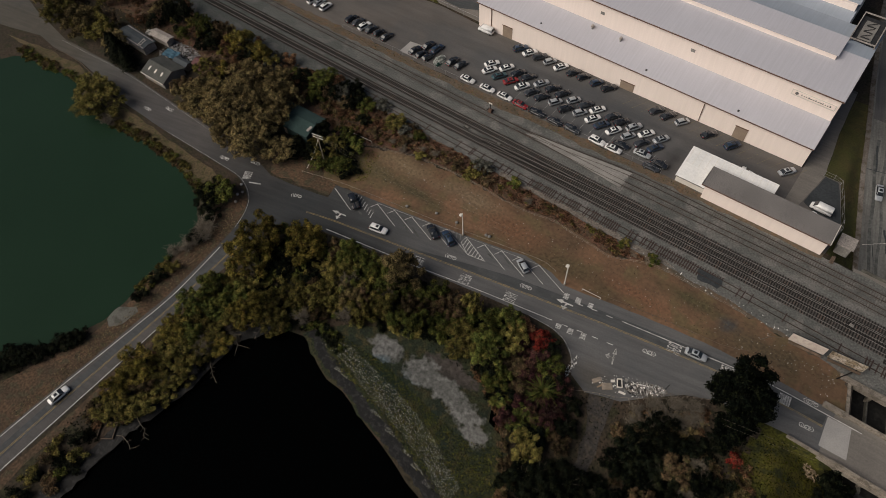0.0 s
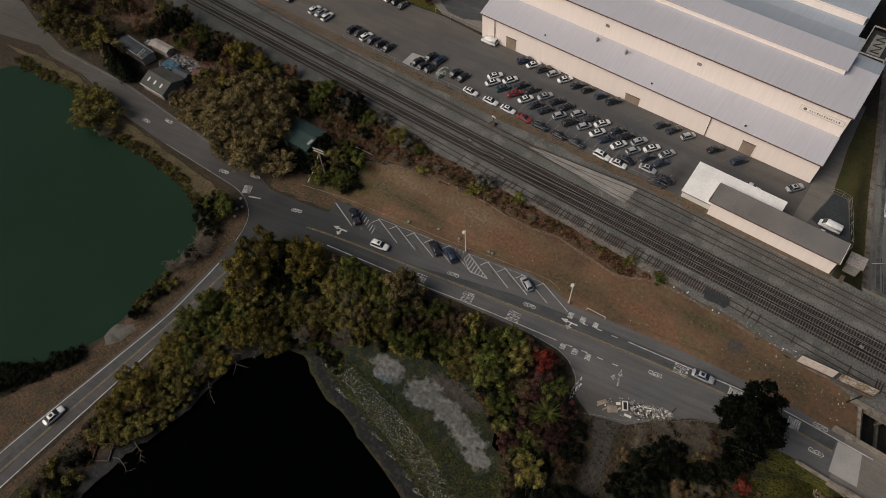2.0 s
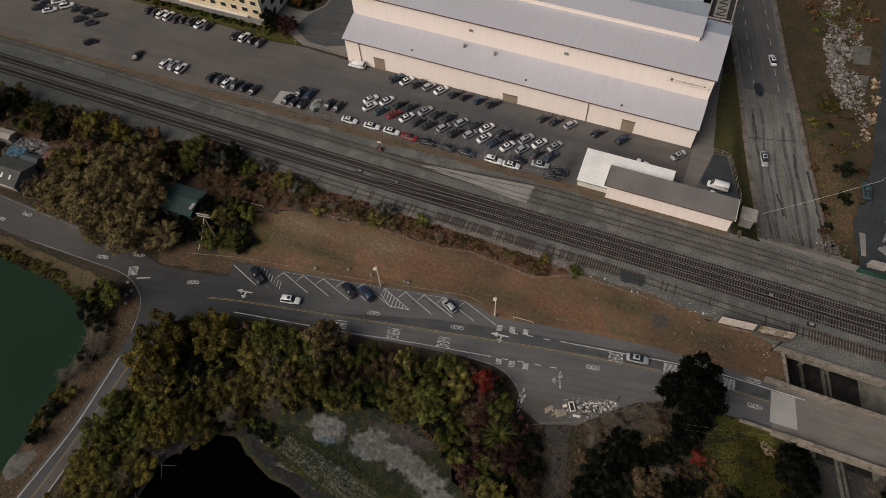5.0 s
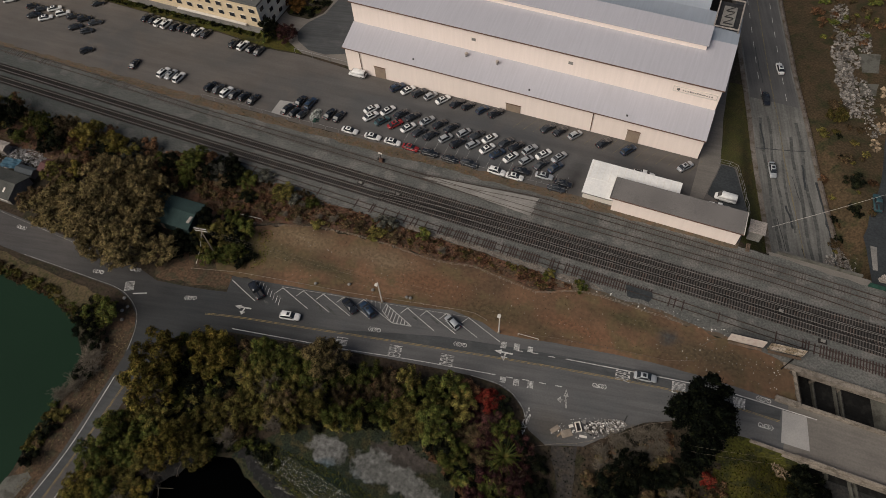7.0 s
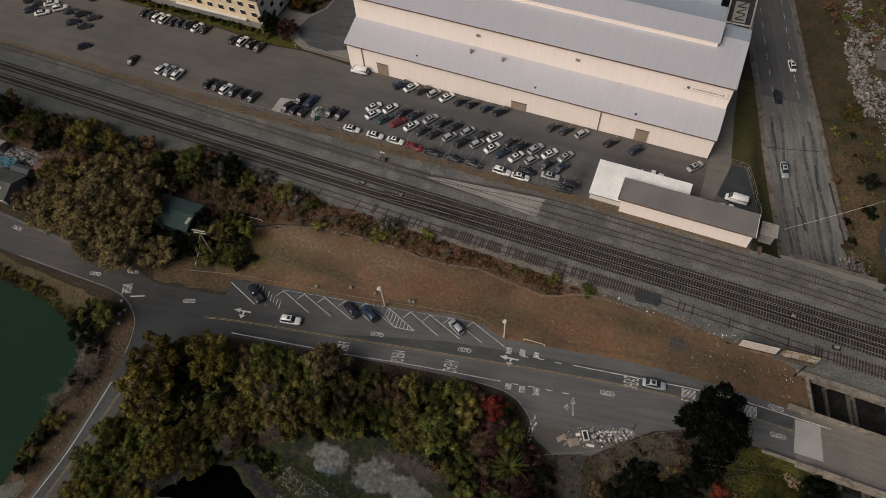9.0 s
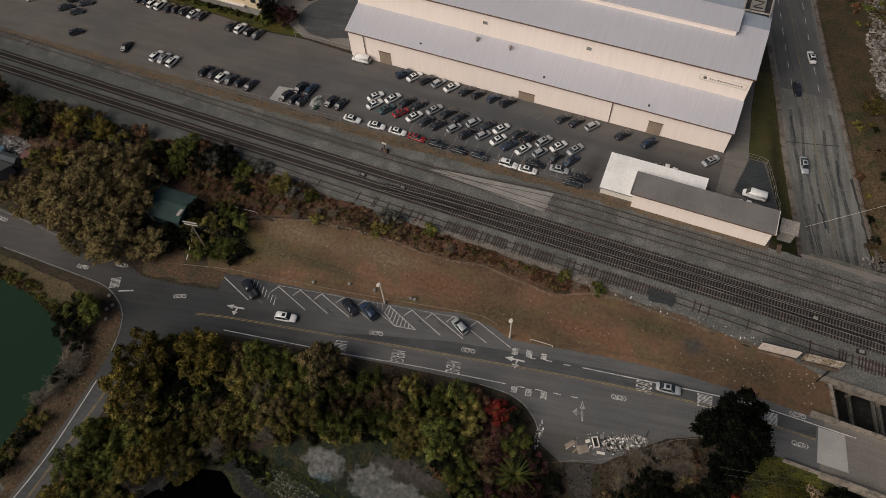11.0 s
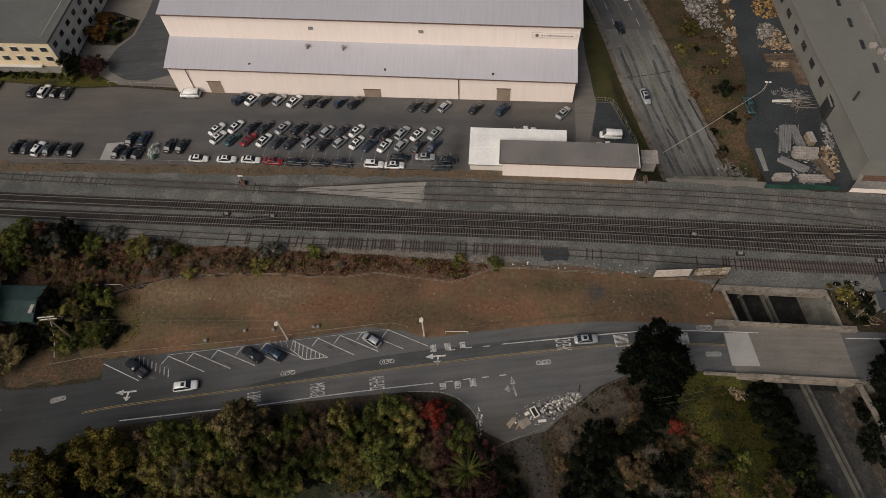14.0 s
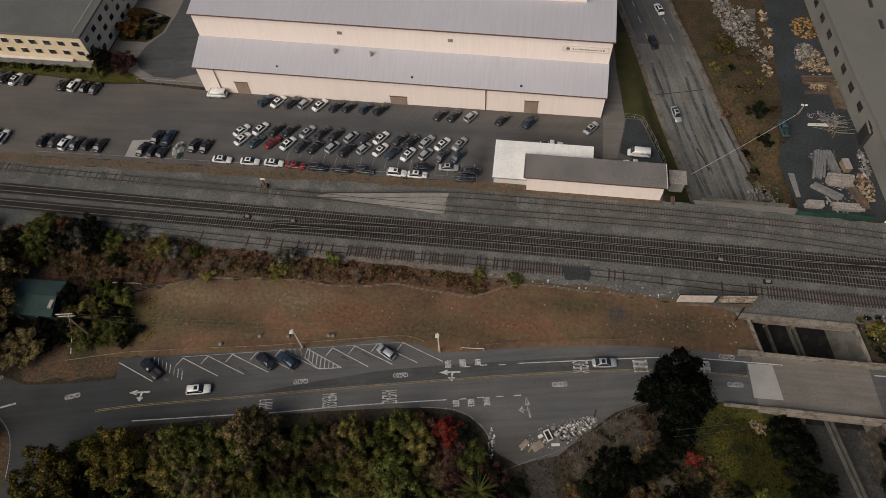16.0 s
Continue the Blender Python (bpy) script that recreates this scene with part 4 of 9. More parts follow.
for f_, z1, y0_ in ((0.3, -4.7, 71.5), (0.57, -4.8, 20), (0.63, -4.8, 20)):
    ys_ = np.linspace(y0_, 118, 12)
    part("barrier", loft([[(float(avenue_west(y) * (1 - f_) + avenue_east(y) * f_) + dx, y, z) for dx, z in ((-0.25, -5.48), (0.25, -5.48), (0.15, z1), (-0.15, z1))] for y in ys_]), M["abutment"], under, "low dirty concrete lane barrier")
    part("handrail", pipe([(float(avenue_west(y) * (1 - f_) + avenue_east(y) * f_), y, z1 + 0.5) for y in ys_], 0.06), M["darksteel"], under)
    for y in np.arange(y0_ + 4, 116, 4.0):
        x = float(avenue_west(y) * (1 - f_) + avenue_east(y) * f_)
        part("rail_post", tubem((x, y, z1 - 0.02), (x, y, z1 + 0.5), 0.05, n=6), M["darksteel"], under)
# the gutter strip reuses the tunnel's shade-darkened asphalt
for f0, f1, mt_, nm_ in ((0.575, 0.625, "underdark", "median_gutter"), (0.9, 1.0, "dirtyconcrete", "footway")):
    ys_ = np.linspace(20, 71, 20)
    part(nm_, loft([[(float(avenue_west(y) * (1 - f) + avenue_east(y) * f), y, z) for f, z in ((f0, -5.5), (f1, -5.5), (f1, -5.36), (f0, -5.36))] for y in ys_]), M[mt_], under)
part("kerb_walk", wall_along(avenue_west, 0.0, 71, 118, -5.5, -5.2, 1.8), M["dirtyconcrete"], under)

bridge = thing("road_bridge", "concrete road bridge with low parapets over the avenue", "bridge", kind="structure")
part("deck", sheet([(31.6, 82.2), (57.8, 82.4), (58.5, 71.6), (33.2, 71.4)], 0.03, 1.1), M["deck"], bridge)
part("deck_patch", sheet([(32.0, 80.2), (36.6, 80.4), (37.8, 73.6), (32.5, 73.4)], 0.055), M["newdeck"], bridge, "newer paler concrete strip")
part("parapet", boxm(30.6, 57, 81.9, 82.4, 0, 0.85, 0.06), M["concrete"], bridge)
part("parapet", boxm(26.8, 55.5, 71.2, 71.7, 0, 0.8, 0.06), M["concrete"], bridge)
part("end_block", boxm(30.2, 35, 81.6, 82.7, 0, 1.0, 0.08), M["concrete"], bridge)
part("end_block", boxm(53.8, 57.2, 81.6, 82.7, 0, 1.0, 0.08), M["concrete"], bridge)
part("girder", boxm(33, 57, 71.0, 71.6, -1.3, 0.1, 0.05), M["concrete"], bridge)
part("girder", boxm(33, 57, 82.3, 82.8, -1.3, 0.1, 0.05), M["concrete"], bridge)
for k in range(36):
    x = 35.2 + k * 0.52
    part("baluster", boxm(x, x + 0.16, 82.0, 82.3, 0.85, 1.2, 0.02), M["concrete"], bridge)
part("rail_cap", boxm(35, 54, 81.95, 82.35, 1.2, 1.34, 0.03), M["concrete"], bridge)
for k in range(38):
    x = 35.2 + k * 0.52
    part("baluster", boxm(x, x + 0.16, 71.3, 71.6, 0.8, 1.05, 0.02), M["concrete"], bridge)
part("rail_cap", boxm(35, 55, 71.25, 71.65, 1.05, 1.18, 0.03), M["concrete"], bridge)
patch("road_bridge_end", [(54.2, 81.8), (120, 84), (120, 73), (55.2, 71.9)], 0.045, M["asphalt"], "asphalt road beyond the bridge", "road", 4, 0.1)
br = thing("timber_beam", "long dark leaning timber beam at the bridge corner", "beam")
part("beam", tubem((30.6, 89.0, 0.3), (34.2, 94.6, 0.6), 0.14), M["tie"], br)

# billboards
for k, (x0, x1, y0, y1, mt, lab) in enumerate(((19.2, 26.4, 91.6, 92.3, "board", "blank weathered white billboard on wooden posts"), (27.2, 34.2, 92.4, 93.1, "scribble", "peeling painted billboard on wooden posts"))):
    bb = thing("billboard", lab, "billboard", "billboards by the track")
    a = math.atan2(y1 - y0, x1 - x0)
    m = Matrix.Translation((x0, y0, 0)) @ Matrix.Rotation(a, 4, "Z")
    L = math.hypot(x1 - x0, y1 - y0)
    part("panel", boxm(0, L, -0.08, 0.08, 0.9, 3.6, 0.02, m=m), M[mt], bb)
    part("frame", boxm(-0.1, L + 0.1, 0.08, 0.3, 3.45, 3.75, 0.02, m=m), M["darksteel"], bb)
    part("catwalk", boxm(0.2, L - 0.2, -0.9, -0.25, 0.75, 0.85, 0.02, m=m), M["wood"], bb)
    for q in range(3):
        part("post", boxm(0.5 + q * (L - 1) / 2 - 0.12, 0.5 + q * (L - 1) / 2 + 0.12, 0.1, 0.4, 0, 3.5, 0.02, m=m), M["wood"], bb)

# ---- road markings ----


def mark(name, bm, m="white", label="worn white painted road marking", cat="road marking", group="road markings"):
    return tagged(part(name, bm, M[m]), label, cat, group, "structure")


YEL = smooth_line([(-91, 56.3), (-83.7, 58.2), (-66.2, 61.8), (-52.4, 64.7), (-36.3, 68), (-20.1, 71.2), (-3.6, 74.2), (8.6, 76.1), (18.5, 77.2), (31.8, 77.6)], 2)
bm = bmesh.new()
ribbon(bm, YEL, 0.13, 0.06, 0.14)
ribbon(bm, YEL, 0.13, 0.06, -0.14)
mark("centre_line", bm, "yellow", "double yellow centre line, faded")
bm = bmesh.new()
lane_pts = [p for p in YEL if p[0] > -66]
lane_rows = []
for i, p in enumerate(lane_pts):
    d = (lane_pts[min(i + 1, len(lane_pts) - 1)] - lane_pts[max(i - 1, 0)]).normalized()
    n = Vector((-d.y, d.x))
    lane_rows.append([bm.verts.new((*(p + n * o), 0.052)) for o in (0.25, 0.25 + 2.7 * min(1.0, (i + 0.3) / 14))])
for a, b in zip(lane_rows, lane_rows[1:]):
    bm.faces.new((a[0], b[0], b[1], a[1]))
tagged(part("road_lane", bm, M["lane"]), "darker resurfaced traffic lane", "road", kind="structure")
mark("edge_line", ribbonm(smooth_line([(-83.1, 55.3), (-64.4, 58.7), (-57, 60), (-41.2, 63.3), (-24.2, 66.4)], 2), 0.2, 0.06))
mark("edge_line", ribbonm(smooth_line([(-11.5, 75.2), (2, 77.4), (13.2, 79.2), (21, 80.1), (38.5, 80.6)], 2), 0.2, 0.066))
mark("edge_line", ribbonm([(55, 80.4), (70, 81)], 0.2, 0.066))
mark("kerb_line", ribbonm(smooth_line([(-29, 64.4), (-23, 64.7), (-19.6, 63.8), (-16.6, 61.6), (-14.8, 58.6)], 1), 0.16, 0.06), "worn")
SR = [(-99.0, -70), (-98.6, -26), (-98, 0), (-97.6, 20), (-97.5, 36)]
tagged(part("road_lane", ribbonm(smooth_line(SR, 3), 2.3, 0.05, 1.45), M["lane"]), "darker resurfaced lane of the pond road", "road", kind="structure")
mark("edge_line", ribbonm(smooth_line([(-103.6, -60), (-103, -23.7), (-101, 3.6), (-99.9, 18.8), (-100.5, 30), (-101, 36)], 2), 0.2, 0.06))
mark("edge_line", ribbonm(smooth_line([(-97, -60), (-96.7, -28), (-96.1, -0.3), (-95.9, 12)], 2), 0.2, 0.06))
bm = bmesh.new()
SY = smooth_line([(-100, -60), (-99.6, -25), (-98.5, 1), (-97.8, 20), (-97.8, 38)], 2)
ribbon(bm, SY, 0.13, 0.06, 0.14)
ribbon(bm, SY, 0.13, 0.06, -0.14)
mark("centre_line", bm, "yellow", "double yellow centre line, faded")
for x, y in ((-21.3, 73.4), (-18, 74.1), (-14.4, 74.6), (-21.3, 66.9), (-17.9, 67.6), (-14.4, 68.2), (-11.1, 68.8)):
    mark("dash", ribbonm([(x - 0.7, y - 0.13), (x + 0.7, y + 0.13)], 0.2, 0.06))
mark("kerb_line", ribbonm(smooth_line([(-143, 54.0), (-122.7, 54.5), (-114.5, 54.5), (-109.5, 53.0), (-105.9, 50.4), (-103.7, 46.6), (-102.3, 42)], 1), 0.12, 0.06), "worn", "pale worn kerb round the junction")
mark("stop_line", ribbonm([(-110.2, 54.6), (-107.2, 55.9)], 0.35, 0.06))
mark("edge_line", ribbonm(smooth_line([(-203, 60.7), (-190, 61.5), (-171.7, 62.6), (-144, 61.7), (-128, 61)], 3), 0.09, 0.06), "worn")

far_ = [(-90.2, 66.3), (-77.6, 68.7), (-72.7, 69.7), (-67.9, 70.6), (-63.1, 71.6), (-58.5, 72.7), (-53.2, 73.5), (-48.2, 74.3), (-43.8, 75.2), (-39.4, 76.2), (-34.4, 77)]
near_ = [(-82, 63.3), (-69.5, 65.9), (-64.5, 66.9), (-59.7, 67.8), (-54.9, 68.7), (-50, 69.6), (-45.5, 70.4), (-40.4, 71.2), (-35.7, 72.2), (-30.9, 73.1), (-25.9, 73.9)]
for f, n in zip(far_, near_):
    mark("stall_line", ribbonm([f, n], 0.16, 0.06), "white", "white angled parking stall line", group="parking stall lines")
for f in far_[1:6] + far_[7:]:
    mark("stall_tick", ribbonm([f, (f[0] - 0.95, f[1] - 1.8)], 0.15, 0.061), "white", "faded white stall corner line", group="parking stall lines")
mark("stall_back_line", ribbonm([(-78, 68.9), (-53, 73.6), (-34.4, 77.1)], 0.12, 0.059), "worn")
mark("hatch_edge", ribbonm([(-50, 69.6), (-45.5, 70.4)], 0.16, 0.062))
mark("hatch_edge", ribbonm([(-53.1, 73.5), (-53.3, 71.6), (-50, 69.6)], 0.16, 0.062))
for k in range(8):
    t = 0.06 + k * 0.115
    a = Vector((-53.1, 73.5)).lerp(Vector((-45.5, 70.4)), t)
    yb = 71.6 - 2.0 * t / 0.42 if t < 0.42 else 69.6 + 0.8 * (t - 0.42) / 0.58
    mark("hatch_stripe", ribbonm([(a.x, a.y), (a.x + 0.25, yb)], 0.16, 0.058), "white", "white hatched no-parking stripe", group="hatching")
for k in range(9):
    x = -84.4 + k * 0.95
    y = 68.2 - max(0, k - 2) * 0.36
    mark("hatch_stripe", ribbonm([(x, y), (x + 0.45, y - 1.7)], 0.15, 0.058), "white" if k % 3 else "worn", "faded hatched no-parking stripe", group="hatching")
for k in range(4):
    mark("hatch_stripe", ribbonm([(-58.0 + k * 1.1, 73.2 + 0.1 * k), (-57.2 + k * 1.1, 71.6 + 0.1 * k)], 0.14, 0.0585), "worn", "faded hatched no-parking stripe", group="hatching")


def place(bm, x, y, deg, z=0.06):
    bmesh.ops.transform(bm, matrix=pose(x, y, z, 0, 0, deg), verts=bm.verts[:])
    return bm


def text_mark(word, x, y, deg, wide, tall):
    """A painted word of real letters; its foot faces the driver."""
    cu = bpy.data.curves.new("word", "FONT")
    cu.body = word
    cu.size = 1
    cu.align_x, cu.align_y = "CENTER", "CENTER"
    ob = bpy.data.objects.new("word", cu)
    me = bpy.data.meshes.new_from_object(ob)
    co = np.array([v.co for v in me.vertices])
    sx, sy = wide / np.ptp(co[:, 0]), tall / np.ptp(co[:, 1])
    me.transform(Matrix.Diagonal((sx, sy, 1, 1)))
    me.transform(pose(x, y, 0.06, 0, 0, deg))
    bpy.data.objects.remove(ob)
    return me


def bars(x, y, deg, wide, tall, n, rngb):
    """An unreadable painted word: strokes of its size."""
    bm = bmesh.new()
    for i in range(n):
        cx = (i + 0.5) / n * wide - wide / 2
        w = wide / n
        ribbon(bm, [(cx - w * 0.3, -tall / 2), (cx - w * 0.3, tall / 2)], 0.13, 0)
        if rngb.random() < 0.75:
            ribbon(bm, [(cx + w * 0.22, -tall / 2), (cx + w * 0.22, tall / 2)], 0.12, 0)
        for yy in rngb.sample((-0.42, 0.0, 0.42), 2):
            ribbon(bm, [(cx - w * 0.3, yy * tall), (cx + w * 0.25, yy * tall)], 0.22, 0.001)
    return place(bm, x, y, deg)


def bars_mark(x, y, deg, wide, tall, n, rngb):
    mark("road_word", bars(x, y, deg, wide, tall, n, rngb), "white", "worn white painted lettering on asphalt", group="road words")


tagged(part("road_word", text_mark("AHEAD", 0.8, 75.9, 98, 2.5, 3.0), M["white"]), "worn white word painted on asphalt", "road marking", "road words", "structure")
for word, x, y, dg, w, t in (("MERGE", -46.6, 63.6, -78, 2.7, 2.9), ("AHEAD", -35.3, 65.7, -78, 2.8, 2.9)):
    tagged(part("road_word", text_mark(word, x, y, dg, w, t), M["white"]), "worn white word painted on asphalt", "road marking", "road words", "structure")
for x, y, dg, w, t, n in ((-58.4, 61.3, -78, 2.4, 2.6, 4), (11.9, 77.4, 98, 2.6, 2.8, 5), (23.8, 78.6, 96, 2.4, 2.4, 5),
                         (-24.9, 73.6, 100, 1.7, 1.2, 4), (-22.1, 74.1, 100, 1.6, 1.2, 4), (-19.2, 74.6, 100, 1.3, 1.1, 4), (-22.4, 65.9, -80, 1.3, 1.2, 4), (-19.6, 66.3, -80, 1.6, 1.2, 4), (-16.7, 66.9, -80, 1.7, 1.2, 4),
                         (-112.3, 56.0, -62, 2.6, 2.3, 4)):
    bars_mark(x, y, dg, w, t, n, rng)


def arrow(x, y, deg, m="white"):
    """A turn arrow: long head, shaft and a side head."""
    bm = bmesh.new()
    for pts in ([(-2.2, 0), (-0.6, 0.55), (-0.6, -0.55)], [(-0.6, 0.17), (-0.6, -0.17), (1.9, -0.17), (1.9, 0.17)], [(0.2, -0.17), (0.55, -0.17), (0.35, -1.1), (0.0, -1.1)], [(-0.6, -1.0), (0.2, -1.9), (0.9, -1.0)]):
        bm.faces.new([bm.verts.new((px, py, 0)) for px, py in pts])
    bmesh.ops.recalc_face_normals(bm, faces=bm.faces[:])
    for f in bm.faces:
        if f.normal.z < 0:
            f.normal_flip()
    mark("turn_arrow", place(bm, x, y, deg), m, "white painted lane arrow on asphalt", group="lane arrows")


arrow(-24.2, 71.9, 8)
arrow(-83.6, 60.9, 10)
arrow(-8.9, 66.6, -75, "worn")


def sharrow(x, y, deg):
    bm = bmesh.new()
    for cx in (-0.15, 0.95):
        ring = [[bm.verts.new((cx + r * math.cos(a * math.pi / 6), r * math.sin(a * math.pi / 6), 0)) for a in range(12)] for r in (0.34, 0.5)]
        for i in range(12):
            bm.faces.new((ring[0][i], ring[1][i], ring[1][(i + 1) % 12], ring[0][(i + 1) % 12]))
    ribbon(bm, [(-0.15, 0), (0.25, 0.45), (0.85, 0.4), (0.95, 0)], 0.13, 0.001)
    ribbon(bm, [(0.25, 0.45), (0.4, -0.1), (0.85, 0.4)], 0.11, 0.002)
    for cx in (-1.0, -1.5):
        ribbon(bm, [(cx + 0.45, 0.55), (cx, 0), (cx + 0.45, -0.55)], 0.14, 0.001)
    mark("bicycle_marking", place(bm, x, y, deg), "white", "white bicycle symbol with chevrons on asphalt", group="bicycle markings")


for x, y, dg in ((-72.4, 63.1, 12), (-52.8, 66.7, 11), (-33.7, 70.2, 11), (-3.3, 71.9, 190), (29.3, 75.6, 184), (28.3, 81.1, 4), (-96.6, 58.6, 20), (-122, 56.6, 10), (-113.8, 60.3, 190), (-155, 56.6, 0), (-149.5, 60.2, 180)):
    sharrow(x, y, dg)

# yard stall lines
for k in range(16):
    x = -70 + k * 3.0
    mark("stall_line", ribbonm([(x, 119.6), (x + 0.1, 123.6)], 0.1, 0.05), "worn", "faded yard stall line", group="yard stall lines")
for k in range(18):
    x = -44 + k * 2.75
    mark("stall_line", ribbonm([(x, 135.4), (x + 2.8, 140.6)], 0.1, 0.05), "fadedyellow", "faded yellow yard stall line", group="yard stall lines")
for k in range(9):
    y = 170 + k * 6.5
    for off in (3.6, 10.2):
        mark("lane_dash", ribbonm([(float(avenue_west(y)) + off, y), (float(avenue_west(y + 2.6)) + off, y + 2.6)], 0.14, [float(avenue_z(y)) + 0.08, float(avenue_z(y + 2.6)) + 0.08]), "white", "white lane dash on the avenue", group="avenue dashes")
AVL = [float(y) for y in np.arange(120, 234, 3)]
mark("centre_line", ribbonm([(avenue_mid(y), y) for y in AVL], 0.25, [float(avenue_z(y)) + 0.08 for y in AVL]), "fadedyellow", "faded yellow centre line of the avenue")

for off, y0, y1, w in ((2.2, 121, 162, 0.8), (4.3, 124, 163, 0.7), (9.6, 121, 158, 0.8), (11.8, 122, 163, 0.8), (6.4, 130, 150, 0.6)):
    ys_ = np.linspace(y0, y1, 16)
    mark("tyre_streak", ribbonm([(float(avenue_west(y)) + off + 0.25 * math.sin(y * 0.3 + off), float(y)) for y in ys_], w, [float(avenue_z(y)) + 0.045 for y in ys_]), "streak", "dark wheel streak along the avenue", group="wheel streaks")
for y0, o0, y1, o1, w in ((151.8, 0.3, 154.4, 13.2, 0.22), (146, 14.3, 138, 14.7, 0.7), (138, 14.7, 130, 14.9, 0.55), (130, 14.9, 123, 15.0, 0.4), (137, 5.5, 131, 6.2, 0.5), (146, 8.5, 139, 9.2, 0.12), (160, 2.0, 152, 2.6, 0.4), (133, 2.5, 124, 3.6, 0.15), (150, 11.5, 143, 11.0, 0.5), (190, 4, 175, 4.6, 0.15), (126, 7.5, 121, 8.3, 0.4)):
    ys_ = np.linspace(y0, y1, 6)
    os_ = np.linspace(o0, o1, 6)
    mark("tar_line", ribbonm([(float(avenue_west(y)) + float(o) + rng.uniform(-0.2, 0.2), float(y)) for y, o in zip(ys_, os_)], w, [float(avenue_z(y)) + 0.06 for y in ys_]), "darkyard", "dark tar repair line on the avenue", group="tar lines")

for x, y, a, b in ((-77.3, 66.4, 1.5, 0.35), (-73.2, 69.0, 1.1, 0.3), (-63.8, 67.2, 2.2, 0.4), (-73.0, 63.0, 0.7, 0.45), (-79.3, 63.9, 0.9, 0.4), (-68.8, 68.9, 1.4, 0.3), (-67.2, 67.2, 1.6, 0.35), (-58.6, 69.6, 1.5, 0.35), (-45.6, 72.6, 1.3, 0.3), (-41.2, 73.6, 1.2, 0.3), (-36.6, 74.6, 1.2, 0.3)):
    ends = [(x + a * math.cos(q * 0.628 - 0.6) * rng.uniform(0.7, 1.2), y + b * math.sin(q * 0.628) * rng.uniform(0.6, 1.3) - 0.5 * a * math.cos(q * 0.628 - 0.6)) for q in range(10)]
    mark("oil_stain", sheet(ends, 0.0535), "lane" if a < 0.8 else "streak", "dark oil stain on a parking stall", "stain", "oil stains")

# ---- warehouse ----
wh = thing("warehouse", "long cream warehouse with grey metal roofs in two steps", "warehouse")
WX0, WX1 = -97.0, 4.2
part("lower_wall", boxm(WX0, WX1, 141, 149.0, 0, 7.3, 0.03), M["cream"], wh)
part("upper_wall", boxm(WX0 - 0.3, WX1 + 0.15, 149.0, 177, 0, 17.0, 0.03), M["cream"], wh)


def slope(x0, x1, y0, z0, y1, z1, t=0.25):
    """A sloping roof plate."""
    return loft([[(x, y0, z0 - t), (x, y1, z1 - t), (x, y1, z1), (x, y0, z0)] for x in (x0, x1)])


lr = part("lower_roof", slope(WX0 - 0.5, WX1 + 0.3, 140.5, 7.55, 149.0, 10.2), M["roof"], wh)
ur = part("upper_roof", slope(WX0 - 0.9, WX1 + 0.6, 148.5, 17.2, 163.5, 19.4), M["roof"], wh)
part("upper_roof", slope(WX0 - 0.9, WX1 + 0.6, 163.5, 19.4, 178.5, 17.0), M["blueroof"], wh)
part("gable", loft([[(x, 149, 16.9), (x, 163.5, 19.1), (x, 177, 16.9)] for x in (WX0 - 0.1, WX1 + 0.1)]), M["cream"], wh)
for roof_, y0, z0, y1, z1 in ((lr, 140.5, 7.55, 149.0, 10.2), (ur, 148.5, 17.2, 163.5, 19.4)):
    for k in range(84):
        x = WX0 + 0.6 + k * 1.2
        part("seam", loft([[(x - 0.03, y, z), (x + 0.03, y, z), (x + 0.03, y, z + 0.018), (x - 0.03, y, z + 0.018)] for y, z in ((y0 + 0.05, z0), (y1 - 0.05, z1))]), M["roof"], roof_)
part("eaves_gutter", boxm(WX0 - 0.5, WX1 + 0.3, 140.3, 140.5, 7.28, 7.52, 0.03), M["brown"], wh)
part("eaves_gutter", boxm(WX0 - 0.9, WX1 + 0.6, 148.28, 148.5, 16.9, 17.15, 0.03), M["brown"], wh)
part("monitor_wall", boxm(-80, -2.2, 159.6, 166, 18.6, 20.4, 0.03), M["cream"], wh)
part("monitor_roof", slope(-80.3, -1.9, 159.3, 20.5, 166.6, 21.1), M["roof"], wh)
part("rear_roof", slope(WX0 - 0.9, -4.0, 178.5, 17.0, 196, 18.6), M["blueroof"], wh)
part("rear_wall", boxm(WX0, -4.2, 177.2, 215, 0, 16.7, 0.03), M["cream"], wh)
part("rear_monitor", boxm(-80, -4.5, 183, 184, 17.2, 19.2, 0.03), M["cream"], wh)
part("rear_roof", slope(WX0 - 0.9, -4.0, 184.0, 19.3, 215, 20), M["blueroof"], wh)
for x, w, h in ((-86.4, 3.4, 3.9), (-45.9, 4.2, 2.6), (-13.0, 3.3, 4.0)):
    d = part("roller_door", boxm(x - w / 2, x + w / 2, 140.88, 140.98, 0.03, h, 0.02), M["door"], wh)
    part("lintel", boxm(x - w / 2 - 0.15, x + w / 2 + 0.15, 140.8, 140.97, h, h + 0.2, 0.02), M["brown"], d)
for x in (-92.3, -24.1):
    part("downpipe", tubem((x, 140.9, 0.03), (x, 140.75, 7.3), 0.1), M["brown"], wh)
for x, y in ((-61.9, 147.0), (-52.9, 146.9)):
    v = part("roof_turbine", tubem((x, y, 9.4), (x, y, 10.1), 0.35, 0.3, 10), M["steel"], wh)
    bm = bmesh.new()
    bmesh.ops.create_uvsphere(bm, u_segments=12, v_segments=7, radius=0.5, matrix=Matrix.Translation((x, y, 10.4)))
    part("turbine_head", bm, M["paleroof"], v)
